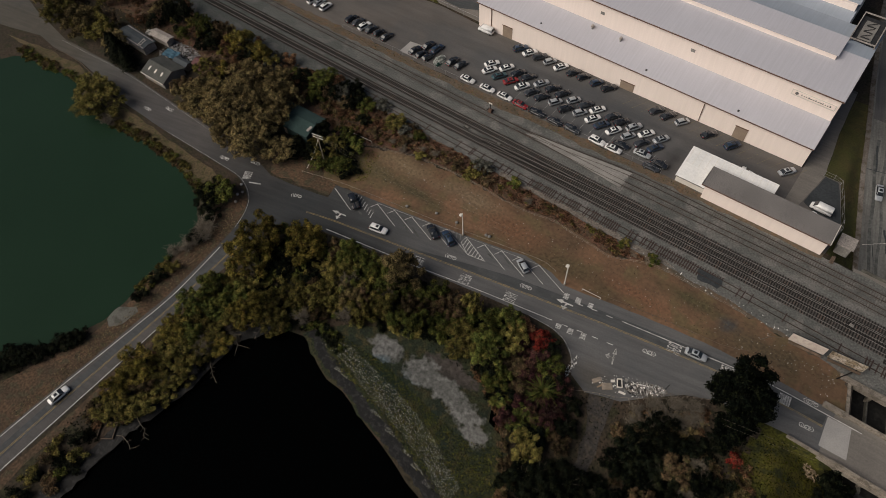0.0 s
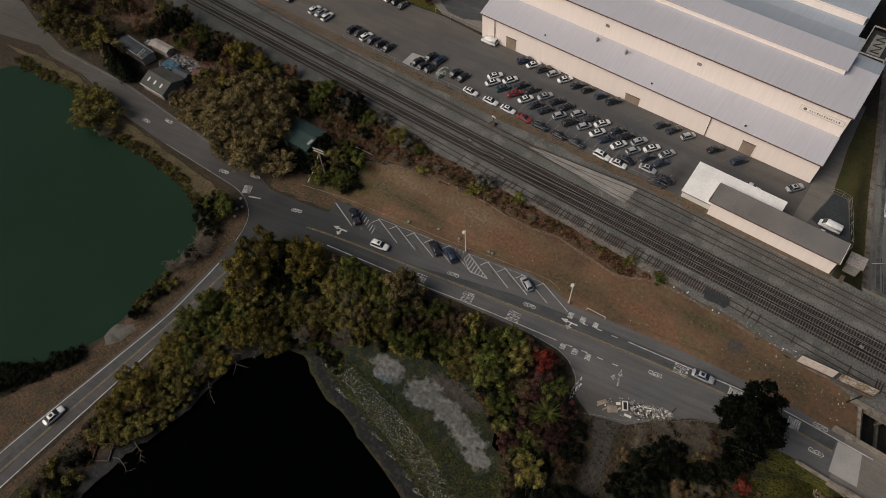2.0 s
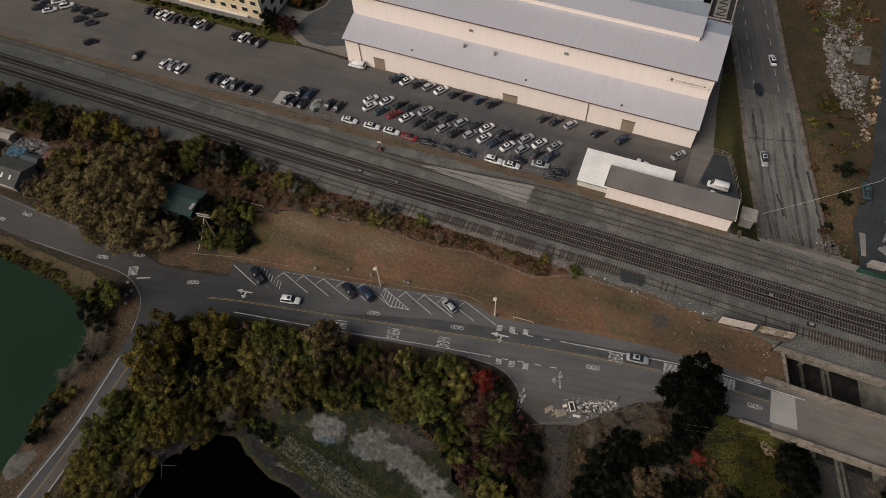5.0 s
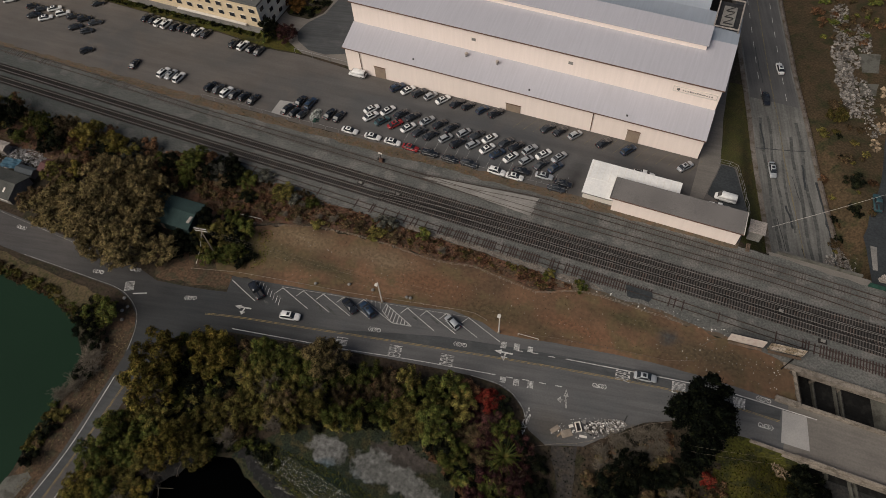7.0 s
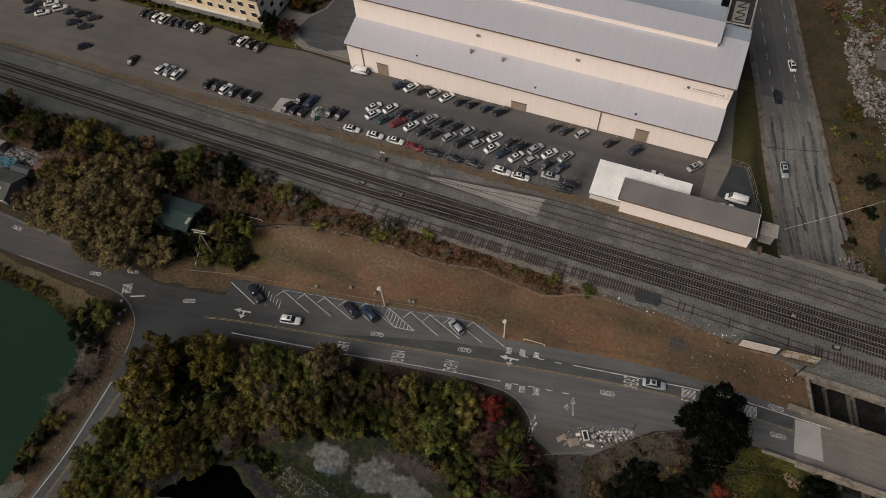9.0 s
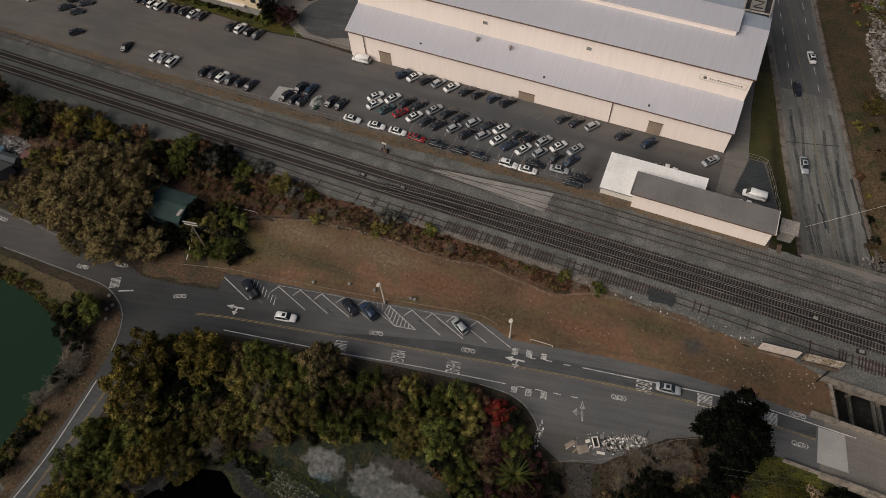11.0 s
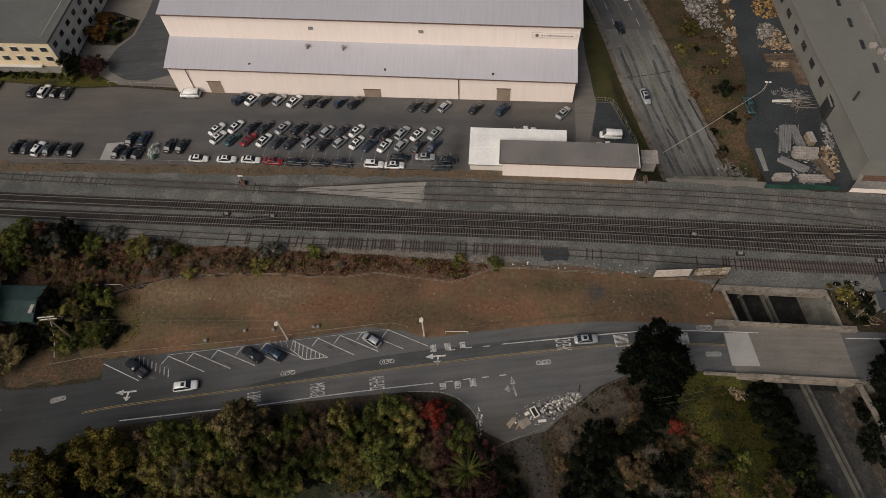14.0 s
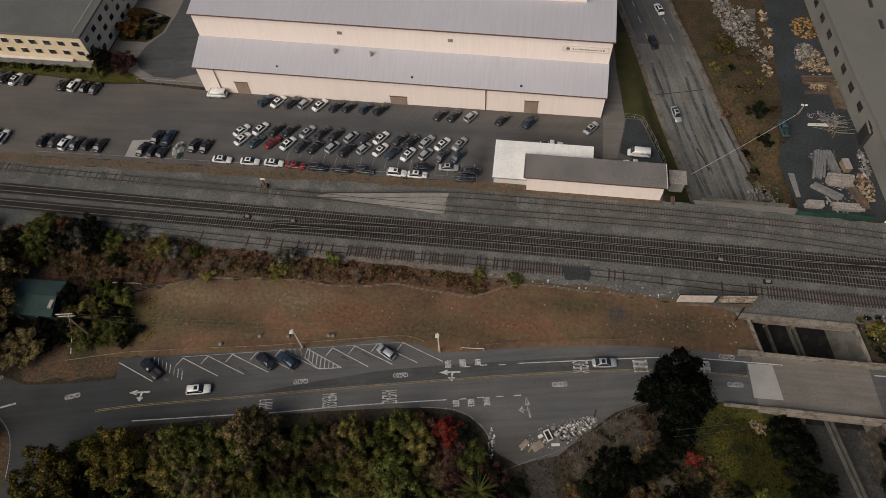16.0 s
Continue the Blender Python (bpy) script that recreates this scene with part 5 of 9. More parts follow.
for x, y in ((-75.9, 142.3), (-42.1, 142), (-15.8, 141.8)):
    part("vent_box", boxm(x - 0.24, x + 0.24, y - 0.18, y + 0.18, 7.9, 8.35, 0.04), M["darksteel"], wh)
for x in (-60.5, -33.5):
    part("louvre", boxm(x - 0.6, x + 0.6, 148.9, 148.98, 13.6, 14.5, 0.02), M["slabs"], wh)
sign = part("sign_board", boxm(-6.6, 3.4, 148.88, 148.97, 13.6, 14.7, 0.02), M["cream"], wh, "pale sign board with dark unreadable lettering")
for a in ((-7.0, 3.8, 13.35, 13.5), (-7.0, 3.8, 14.85, 15.0), (-7.0, -6.85, 13.5, 14.85), (3.65, 3.8, 13.5, 14.85)):
    part("sign_frame", boxm(a[0], a[1], 148.84, 148.96, a[2], a[3], 0.01), M["trim"], sign)
for k in range(13):
    w = rng.uniform(0.22, 0.4)
    x = -4.6 + k * 0.58
    part("letter_bar", boxm(x, x + w, 148.83, 148.88, 13.95, 14.25 + 0.12 * (k % 3 == 0)), M["greyroof"], sign)
bm = bmesh.new()
bmesh.ops.create_cone(bm, cap_ends=True, segments=16, radius1=0.42, radius2=0.42, depth=0.06, matrix=Matrix.Translation((-5.7, 148.85, 14.15)) @ Matrix.Rotation(math.pi / 2, 4, "X"))
part("emblem", bm, M["greyroof"], sign)

for o in wh.children_recursive:
    for v in o.data.vertices:
        if v.co.z > 6:
            v.co.z += 1.0 - 1.4 * (v.co.x - WX0) / (WX1 - WX0)

# rooftop plant frame east of the rear roof
pf = thing("plant_enclosure", "open steel plant enclosure with pale trusses beside the roof", "plant enclosure")
part("floor", boxm(-2.0, 4.3, 169.2, 181.6, 10, 18.0, 0.05), M["darksteel"], pf)
for x in (-1.9, 4.2):
    for z in (18.0, 18.9):
        part("side_beam", boxm(x - 0.14, x + 0.14, 169.2, 181.6, z, z + 0.25, 0.03), M["paleroof"], pf)
    for k in range(6):
        y = 169.4 + k * 2.4
        part("post", boxm(x - 0.12, x + 0.12, y - 0.12, y + 0.12, 18.0, 19.0), M["paleroof"], pf)
        if k < 5:
            part("lattice", tubem((x, y, 18.2), (x, y + 2.4, 19.0), 0.08, n=5), M["paleroof"], pf)
for y in (169.3, 181.5):
    part("end_beam", boxm(-1.9, 4.2, y - 0.16, y + 0.16, 18.9, 19.2, 0.03), M["paleroof"], pf)
part("duct", boxm(-0.6, 2.8, 171.4, 179.6, 18.0, 18.3, 0.1), M["slabs"], pf)
for k in range(3):
    y = 172.0 + k * 2.6
    part("brace", boxm(0.0, 2.2, y - 0.12, y + 0.12, 18.3, 18.5), M["darksteel"], pf)
    part("brace", tubem((0.1, y + 0.2, 18.42), (2.1, y + 2.1, 18.42), 0.11, n=6), M["darksteel"], pf)

# ---- sheds ----
sa = thing("shed", "low white-roofed shed in the car yard", "shed")
part("wall", loft([[(x, 118.7, 0), (x, 127.0, 0), (x, 127.0, 4.3), (x, 118.7, 2.1)] for x in (-20.1, 1.6)]), M["trim"], sa)
ra = part("roof", slope(-20.4, 1.9, 122.6, 3.5, 127.5, 4.75, 0.18), M["whiteroof"], sa)
part("roof", slope(-20.4, -12.7, 118.4, 2.3, 122.6, 3.42, 0.18), M["whiteroof"], sa)
part("roof", slope(-12.6, 1.9, 121.9, 3.3, 122.6, 3.45, 0.18), M["whiteroof"], sa)
for k in range(14):
    x = -19.8 + k * 1.6
    part("seam", loft([[(x - 0.03, y, z), (x + 0.03, y, z), (x + 0.03, y, z + 0.04), (x - 0.03, y, z + 0.04)] for y, z in ((122.7, 3.52), (127.4, 4.73))]), M["trim"], ra)
part("gutter", boxm(-20.4, -12.7, 118.25, 118.4, 2.1, 2.3, 0.02), M["slabs"], sa)
sb = thing("storage_building", "long cream storage building with a grey shingle roof", "storage building")
part("wall", boxm(-12.5, 17.2, 117.3, 123.0, 0, 4.95, 0.02), M["cream"], sb)
rb = part("roof", slope(-13.4, 17.6, 116.9, 5.05, 123.5, 5.35, 0.2), M["greyroof"], sb)
part("fascia", boxm(-13.4, 17.6, 116.78, 116.9, 4.82, 5.08, 0.01), M["brown"], sb)
for x in (-13.5, 17.6):
    part("verge_trim", boxm(x, x + 0.12, 116.8, 123.5, 4.9, 5.42, 0.02), M["trim"], sb)
for x in (-6.5, 3.0, 9.5, 14.0):
    part("roof_stain_panel", slope(x, x + 2.2, 119.0, 5.16, 121.8, 5.28, 0.015), M["greyroof"], rb)
bo = thing("booth", "small grey-roofed booth at the yard corner", "booth")
part("wall", boxm(19.4, 22.4, 120.8, 124.0, -1.0, 2.2, 0.02), M["slabs"], bo)
part("roof", boxm(19.0, 22.8, 120.5, 124.4, 2.2, 2.4, 0.05), M["paleroof"], bo)
st = thing("step_ladder", "small wooden steps beside the booth", "steps")
for k in range(3):
    part("plank", boxm(19.6 + 0.3 * k, 19.8 + 0.3 * k, 116.4, 118.6, 0.0, 0.28 + 0.1 * k), M["wood"], st)

# ---- office ----
of = thing("office_building", "three-storey cream office building with dark windows", "office building", at=(-0.8, -1.8, 0))
OX = -128.6
part("wall", boxm(-240, OX, 148.4, 190, 0, 10.0, 0.05), M["office"], of)
part("roof", boxm(-239.7, OX - 0.3, 148.7, 190, 10.0, 10.15), M["officegrey"], of)
for a in ((-240, OX + 0.1, 148.3, 148.8), (OX - 0.4, OX + 0.1, 148.8, 190)):
    part("parapet", boxm(*a, 9.9, 10.5, 0.05), M["officegrey"], of)
part("base_band", boxm(-240, OX + 0.05, 148.25, 148.38, 0.0, 2.4, 0.02), M["slabs"], of)
part("awning", boxm(-160, -134, 147.4, 148.3, 2.6, 3.0, 0.05), M["trim"], of)
for row in range(2):
    z = 4.3 + row * 3.0
    for k in range(26):
        x = OX - 2.2 - k * 4.0
        w = part("window", boxm(x - 1.0, x + 1.0, 148.3, 148.42, z, z + 1.5, 0.02), M["trim"], of)
        part("pane", boxm(x - 0.9, x + 0.9, 148.24, 148.3, z + 0.1, z + 1.4), M["glass"], w)
for row in range(3):
    z = 1.2 + row * 3.0
    for k in range(9):
        y = 150.5 + k * 4.2
        w = part("window", boxm(OX - 0.05, OX + 0.06, y - 1.0, y + 1.0, z, z + 1.6, 0.02), M["trim"], of)
        part("pane", boxm(OX + 0.06, OX + 0.1, y - 0.9, y + 0.9, z + 0.1, z + 1.5), M["glass"], w)
part("side_panel", boxm(OX + 0.0, OX + 0.03, 148.4, 190, 0, 9.8), M["curtain"], of)
part("ladder_rail", tubem((-131, 150, 10.6), (-131, 189, 10.6), 0.06), M["trim"], of)

# gate and planted island by the turning circle
gate = thing("chain_gate", "low chain-link gate with a white post", "gate")
for k in range(4):
    part("post", tubem((-116 + k * 6, 142.2, 0), (-116 + k * 6, 142.2, 1.8), 0.08), M["steel"], gate)
part("rail", tubem((-116, 142.2, 1.7), (-98, 142.2, 1.7), 0.05), M["steel"], gate)
rk = thing("bike_rack", "white steel rack beside the warehouse wall", "rack")
for k in range(5):
    part("hoop", tubem((-101.0 - 0.2 * k, 149 + k * 1.8, 0.05), (-103.4 - 0.2 * k, 150 + k * 1.8, 0.9), 0.07), M["trim"], rk)
patch("pavement_office", [(-129.2, 170), (-116, 168.6), (-116, 178.2), (-129.2, 178.2)], 0.044, M["deck"], "grey paved court beside the office", "pavement", 2, 0.05)
patch("pavement_bed_path", [(-123.8, 164.6), (-123.0, 168.2), (-121.2, 169.6), (-119.6, 169.2), (-119.6, 168.2), (-121.2, 168.2), (-122.2, 166.8), (-122.4, 164.6)], 0.072, M["deck"], "curved pale path through the planting", "path", 1, 0.05)
patch("ground_bed_lawn", [(-122.6, 161.6), (-120.4, 160.2), (-118.0, 161.6), (-118.4, 164.0), (-120.6, 164.4), (-122.2, 163.6)], 0.068, M["bank"], "small oval of lawn in the planting", "lawn", 1, 0.1)
patch("ground_island", [(-129.2, 159.2), (-127, 157.6), (-120, 157.7), (-116.9, 162), (-116.6, 168.2), (-125.4, 171.6), (-129.2, 171.6)], 0.056, M["soil"], "planted island with shrubs beside the pavement", "planting", 2, 0.2)

# ---- east building and scrap yard ----
eb = thing("industrial_building", "large grey-roofed industrial building with dark side windows", "industrial building")
EBX = [(66.0, 119.5), (64.2, 137), (62.3, 152), (59.5, 181), (55.5, 236)]
part("wall", sheet(EBX + [(130, 236), (130, 119.5)], 7.0, 7.0), M["eastwall"], eb)
part("roof", sheet([(x - 0.4, y) for x, y in EBX] + [(131, 236), (131, 119)], 7.3, 0.3), M["bigroof"], eb)
for k in range(10):
    y = 140 + k * 6.2
    t = np.interp(y, [p[1] for p in EBX], [p[0] for p in EBX])
    w = part("window", boxm(t - 0.14, t + 0.3, y - 1.3, y + 1.3, 3.4, 5.0, 0.02), M["darksteel"], eb)
    part("pane", boxm(t - 0.2, t - 0.14, y - 1.15, y + 1.15, 3.55, 4.85), M["glass"], w)
for k in range(8):
    y = 146 + k * 8.0
    part("skylight", boxm(74 - k * 1.0, 74.8 - k * 1.0, y, y + 3.2, 7.3, 7.6, 0.05), M["darksteel"], eb)
part("roof_curb", loft([[(x, y, 7.3), (x + 0.5, y, 7.3), (x + 0.5, y, 8.2), (x, y, 8.2)] for x, y in ((78.5, 119), (74, 236))]), M["slabs"], eb)
part("chimney", tubem((66.8, 137, 7.0), (66.8, 137, 10.0), 0.25), M["darksteel"], eb)
dr = part("loading_door", boxm(63.2, 64.6, 137.6, 141.0, 0.05, 4.6, 0.03), M["darksteel"], eb, "dark open loading bay")
part("door_frame", boxm(63.1, 63.4, 137.3, 141.3, 4.6, 5.0, 0.02), M["slabs"], dr)
for x, y, w in ((75.5, 155.0, 1.6), (77.2, 153.0, 2.2), (78.3, 151.0, 2.4), (79.8, 156.0, 1.8)):
    part("roof_unit", boxm(x - w / 2, x + w / 2, y - 0.6, y + 0.6, 7.3, 8.3, 0.06), M["paleroof"], eb, "pale rooftop ventilation unit")
tagged(part("pavement_yard_strip", sheet([(46.0, 128), (47.4, 128), (47.9, 121.4), (46.9, 121.2)], 0.06, 0.05), M["slabs"]), "pale concrete strip at the scrap yard edge", "pavement", kind="structure")
yl = thing("yard_light", "pale post with two small white floodlights", "floodlight", at=(51.1, 146.4, 0.04))
part("post", tubem((0, 0, 0), (0, 0, 3.2), 0.08), M["pole"], yl)
for s in (-0.45, 0.45):
    part("floodlight", boxm(s - 0.3, s + 0.3, -0.2, 0.2, 3.1, 3.4, 0.05), M["trim"], yl)
part("cable", pipe([(0, 0, 3.2), (-2.1, -3.0, 2.9), (-14, -12.5, 2.6), (-27.5, -23.4, 3.0)], 0.035), M["trim"], yl, "long pale overhead cable")
for x0, x1, y0, y1, h in ((63.2, 67.0, 90.4, 93.8, 2.4), (61.8, 66.4, 86.2, 89.9, 2.2)):
    hs = thing("small_shed", "low shed with a flat blue-grey roof beside the track", "shed", "sheds east of the underpass")
    part("wall", boxm(x0 + 0.2, x1 - 0.2, y0 + 0.2, y1 - 0.2, 0, h, 0.02), M["slabs"], hs)
    part("roof", boxm(x0, x1, y0, y1, h, h + 0.15, 0.02), M["dimroof"], hs)
    part("door", boxm(x0 + 0.6, x0 + 1.5, y0 + 0.14, y0 + 0.19, 0.03, 1.95), M["darksteel"], hs)
cb = thing("cream_building", "low cream flat building at the track side", "building")
part("wall", sheet([(64.2, 116.2), (100, 115.6), (100, 121.2), (68.0, 121.2)], 1.7, 1.7), M["cream"], cb)
part("roof", sheet([(64.0, 116.0), (100, 115.4), (100, 121.4), (67.8, 121.4)], 1.85, 0.15), M["slabs"], cb)
part("roof_patch", sheet([(66.4, 118.0), (100, 117.6), (100, 121.0), (68.4, 121.0)], 1.95, 0.1), M["brown"], cb, "rusty brown roof covering")
sf = thing("screen_fence", "green mesh screen fence along the scrap yard", "fence")
for k in range(8):
    part("panel", boxm(46 + k * 2.0, 47.9 + k * 2.0, 116.4 + rng.uniform(-0.1, 0.1), 116.6, 0, 1.5 + rng.uniform(-0.25, 0.3), 0.02), M["tarpgreen"], sf)


def heap(name, label, cat, x, y, rx, ry, n, size, material, height, seed, flat=1.0, lengths=(0.5, 1.6), lie=0.0, spin=(0, 6.28)):
    """A heap of loose pieces as one mass; lie: the heap's direction in radians."""
    r = random.Random(seed)
    vs, fs = [], []
    for _ in range(n):
        a, d = r.uniform(0, 6.283), math.sqrt(r.random())
        u_, v_ = rx * d * math.cos(a), ry * d * math.sin(a)
        px, py = x + u_ * math.cos(lie) - v_ * math.sin(lie), y + u_ * math.sin(lie) + v_ * math.cos(lie)
        pz = land(px, py) + height * (1 - d) * r.random() + 0.06
        s = size * r.uniform(0.4, 1.3)
        sx, sy, sz = s * r.uniform(*lengths), s * r.uniform(0.5, 1.0), s * r.uniform(0.3, 0.8) * flat
        m = Matrix.Translation((px, py, pz)) @ Euler((r.uniform(-0.5, 0.5), r.uniform(-0.5, 0.5), r.uniform(*spin))).to_matrix().to_4x4()
        b = len(vs)
        for i in (-1, 1):
            for j in (-1, 1):
                for k in (-1, 1):
                    vs.append(tuple(m @ Vector((i * sx / 2 * r.uniform(0.8, 1.1), j * sy / 2 * r.uniform(0.8, 1.1), k * sz / 2 * r.uniform(0.8, 1.1)))))
        fs += [(b, b + 1, b + 3, b + 2), (b + 4, b + 6, b + 7, b + 5), (b, b + 4, b + 5, b + 1), (b + 2, b + 3, b + 7, b + 6), (b, b + 2, b + 6, b + 4), (b + 1, b + 5, b + 7, b + 3)]
    me = bpy.data.meshes.new(name)
    me.from_pydata(vs, [], fs)
    return tagged(part(name, me, material), label, cat, kind="stuff")


heap("crate_heap", "orange and yellow stacked crates", "crates", 57.4, 178.0, 3.8, 4.2, 230, 0.5, M["orange"], 0.9, 1)
heap("sack_heap", "pale bundled sacks piled in the yard", "sacks", 55.6, 167.6, 2.6, 3.4, 260, 0.42, M["rubble"], 0.8, 2)
heap("pallet_stack", "stacked tan pallets", "pallets", 57.5, 162.8, 4.6, 1.3, 150, 0.6, M["timber"], 1.6, 3, 0.5)


def bundle(name, label, cat, x, y, turn, L, w, layers, per, material, seed):
    """A stack of parallel lengths, slightly out of line."""
    r = random.Random(seed)
    t = thing(name, label, cat, "stacks in the scrap yard", at=(x, y, 0.04), turn=turn)
    d = w / per
    for a in range(layers):
        for b in range(per):
            o, k = r.uniform(-0.3, 0.3), L * r.uniform(0.85, 1.05) / 2
            m = pose(o, -w / 2 + (b + 0.5) * d, a * d * 0.8, 0, 0, r.uniform(-2, 2))
            part("length", boxm(-k, k, -d * 0.42, d * 0.42, 0, d * 0.75, 0.0, m=m), M[material], t)


for q, (nm, lb, ct_, x, y, tn, L, w, la, pe, mt) in enumerate((
        ("timber_stack", "stacked brown timber lengths in the yard", "timber", 57.4, 158.4, 3, 8, 2.8, 2, 7, "wood"), ("timber_stack", "weathered timber lengths in the yard", "timber", 57.0, 154.4, 6, 7.5, 1.4, 1, 5, "wood"),
        ("timber_stack", "loose dark timber lengths by the wall", "timber", 60.6, 153.0, 100, 8.5, 2.4, 2, 6, "wood"),
        ("pipe_stack", "single row of pale pipes", "pipes", 55.4, 143.4, 2, 5.5, 0.8, 1, 3, "trim"),
        ("sheet_stack", "stacked grey metal lengths", "metal lengths", 53.2, 131.0, 78, 8.0, 2.6, 2, 5, "steel"), ("sheet_stack", "stacked metal lengths lying askew", "metal lengths", 56.0, 131.8, 100, 7.0, 1.8, 2, 4, "steel"),
        ("sheet_stack", "pale flat sheets in a neat stack", "metal sheets", 56.6, 126.2, 0, 5.6, 2.4, 3, 3, "paleroof"), ("sheet_stack", "pale sheets lying askew", "metal sheets", 53.5, 123.2, -30, 6.5, 1.6, 2, 3, "steel"),
        ("sheet_stack", "pale sheets beside the screen fence", "metal sheets", 56.8, 119.2, 0, 6.5, 1.8, 2, 3, "paleroof"), ("sheet_stack", "pale sheets at the fence corner", "metal sheets", 50.2, 119.2, 0, 3.5, 1.6, 3, 3, "paleroof"),
        ("timber_stack", "rusty beams stacked by the wall", "beams", 60.2, 122.0, 112, 6.5, 1.8, 2, 5, "wood"))):
    bundle(nm, lb, ct_, x, y, tn, L, w, la, pe, mt, 50 + q)
heap("rod_heap", "thin pale steel rods spread over the yard", "rods", 58.6, 144.0, 2.6, 2.8, 48, 0.17, M["steel"], 0.4, 150, 0.6, (20, 42), 0.0, (-0.5, 0.05))
heap("rod_heap", "rusty rods laid across the pale ones", "rods", 59.0, 142.6, 2.4, 2.0, 26, 0.17, M["timber"], 0.5, 151, 0.6, (14, 30), 0.0, (0.7, 1.3))
heap("rod_heap", "loose grey lengths beside the metal stacks", "rods", 54.8, 132.0, 3.0, 3.4, 40, 0.2, M["scrap"], 0.5, 152, 0.6, (10, 22), 0.0, (1.1, 2.1))
ck = thing("storage_crate", "tall whitish plywood crate among the stacks", "crate", at=(58.6, 130.6, 0.04), turn=8)
part("side", boxm(-0.7, 0.7, -1.5, 1.5, 0.1, 1.6, 0.03), M["timber"], ck)
part("lid", boxm(-0.76, 0.76, -1.56, 1.56, 1.6, 1.7, 0.02), M["paleroof"], ck)
for q_ in (-0.5, 0.5):
    part("runner", boxm(q_ - 0.08, q_ + 0.08, -1.5, 1.5, 0, 0.1), M["wood"], ck)
heap("rock_heap", "loose grey stones on the gravel", "rocks", 42.4, 123.4, 4.0, 5.0, 800, 0.42, M["rubble"], 0.3, 140)
heap("brick_rubble", "reddish brick rubble along the parapet", "rubble", 33.0, 119.3, 8.5, 0.5, 150, 0.3, M["brown"], 0.3, 141)
heap("scrap_heap", "small mixed scrap beside the stacks", "scrap", 54.0, 133.6, 2.4, 1.4, 60, 0.35, M["scrap"], 0.6, 6, 0.6, (1, 3))
heap("scrap_heap", "rusty scrap heap beside the wall", "scrap", 62.2, 125.5, 1.8, 4, 110, 0.55, M["timber"], 0.9, 7, 0.6, (1, 2.4))
heap("scrap_heap", "low grey scrap along the building", "scrap", 63.0, 132, 1.2, 4, 70, 0.5, M["scrap"], 0.8, 16, 0.6, (1, 3))
heap("scrap_heap", "loose dark scrap strewn over the yard", "scrap", 57.0, 146.5, 4.0, 1.4, 70, 0.3, M["scrap"], 0.3, 61, 0.6, (1, 4))
heap("scrap_heap", "loose scrap between the stacks", "scrap", 57.0, 123.0, 4.5, 5.5, 110, 0.4, M["scrap"], 0.3, 62, 0.6, (1, 4))
heap("scrap_heap", "dark mixed scrap by the timber", "scrap", 58.5, 157.5, 3.6, 3.0, 120, 0.5, M["timber"], 0.6, 63, 0.6, (1, 4))
heap("pallet_stack", "tan flattened cardboard beside the crates", "cardboard", 57.5, 166.5, 3.0, 3.2, 160, 0.65, M["timber"], 0.8, 64, 0.3)
heap("sack_heap", "grey lilac bales beside the crates", "bales", 56.2, 169.0, 2.4, 3.0, 190, 0.55, M["rubble"], 1.2, 65)
heap("branch_heap", "pale broken sticks strewn in the scrub", "branches", 60.4, 85.6, 2.2, 2.2, 60, 0.16, M["timber"], 0.5, 142, 0.5, (3, 12))
heap("rubbish_heap", "broken boards and rubbish at the parapet end", "rubbish", 34.2, 69.2, 2.0, 1.2, 60, 0.35, M["timber"], 0.4, 66, 0.6, (1, 3))
for q, (x, y, rx, ry, n, lie) in enumerate(((36.6, 185.0, 2.4, 7.0, 330, 0.1), (38.0, 177.0, 2.0, 4.0, 150, 0.2), (35.4, 198.0, 3.0, 9.0, 330, -0.1), (40.5, 203.0, 2.2, 7.0, 140, 0.2), (33.4, 212.0, 2.6, 8.0, 160, 0.0), (41.4, 178.5, 3.0, 4.0, 120, 0.4), (39.6, 171.5, 2.0, 2.5, 50, 0.0), (37.4, 192.5, 3.2, 4.0, 160, 0.0))):
    heap("rock_heap", "pale broken rock heap on the slope", "rocks", x, y, rx, ry, n, 0.58, M["rubble"], 0.7, 10 + q, lie=lie)
for q, (x, y, rx, ry, n, lie) in enumerate(((42.4, 172.5, 2.8, 3.4, 110, 0.6), (44.6, 166.6, 2.0, 3.0, 60, 0.3), (40.5, 182.0, 3.0, 5.0, 70, 0.0))):
    heap("rock_heap", "scattered broken rock and rubbish beside the yard", "rocks", x, y, rx, ry, n, 0.45, M["rubble"], 0.6, 110 + q, lie=lie)
for q, (x, y) in enumerate(((47.0, 182.0), (47.5, 175.5), (46.8, 168.0), (45.6, 161.0))):
    heap("rock_heap", "tan stone blocks beside the yard road", "rocks", x, y, 1.2, 2.2, 26, 0.7, M["timber"], 0.7, 120 + q)
patch("pavement_slope_slab", [(39.6, 196.5), (45.6, 198), (45.4, 189.5), (41, 188.5)], 0.06, M["abutment"], "weathered grey concrete slab on the slope", "slab", 2, 0.3)
patch("pavement_slope_slab", [(40.4, 184), (45.4, 185), (45, 180), (41.4, 179)], 0.06, M["abutment"], "weathered grey concrete slab on the slope", "slab", 2, 0.3)
heap("gravel_heap", "grey brush and gravel mound beside the yard", "gravel", 43.6, 123.4, 2.6, 3.4, 420, 0.3, M["rubble"], 0.9, 131, 0.7, (0.6, 2.4))
heap("rubbish_heap", "dumped rubbish heap at the road edge", "rubbish", 0.1, 63.9, 4.3, 1.5, 620, 0.32, M["rubble"], 0.9, 13, lie=0.46)
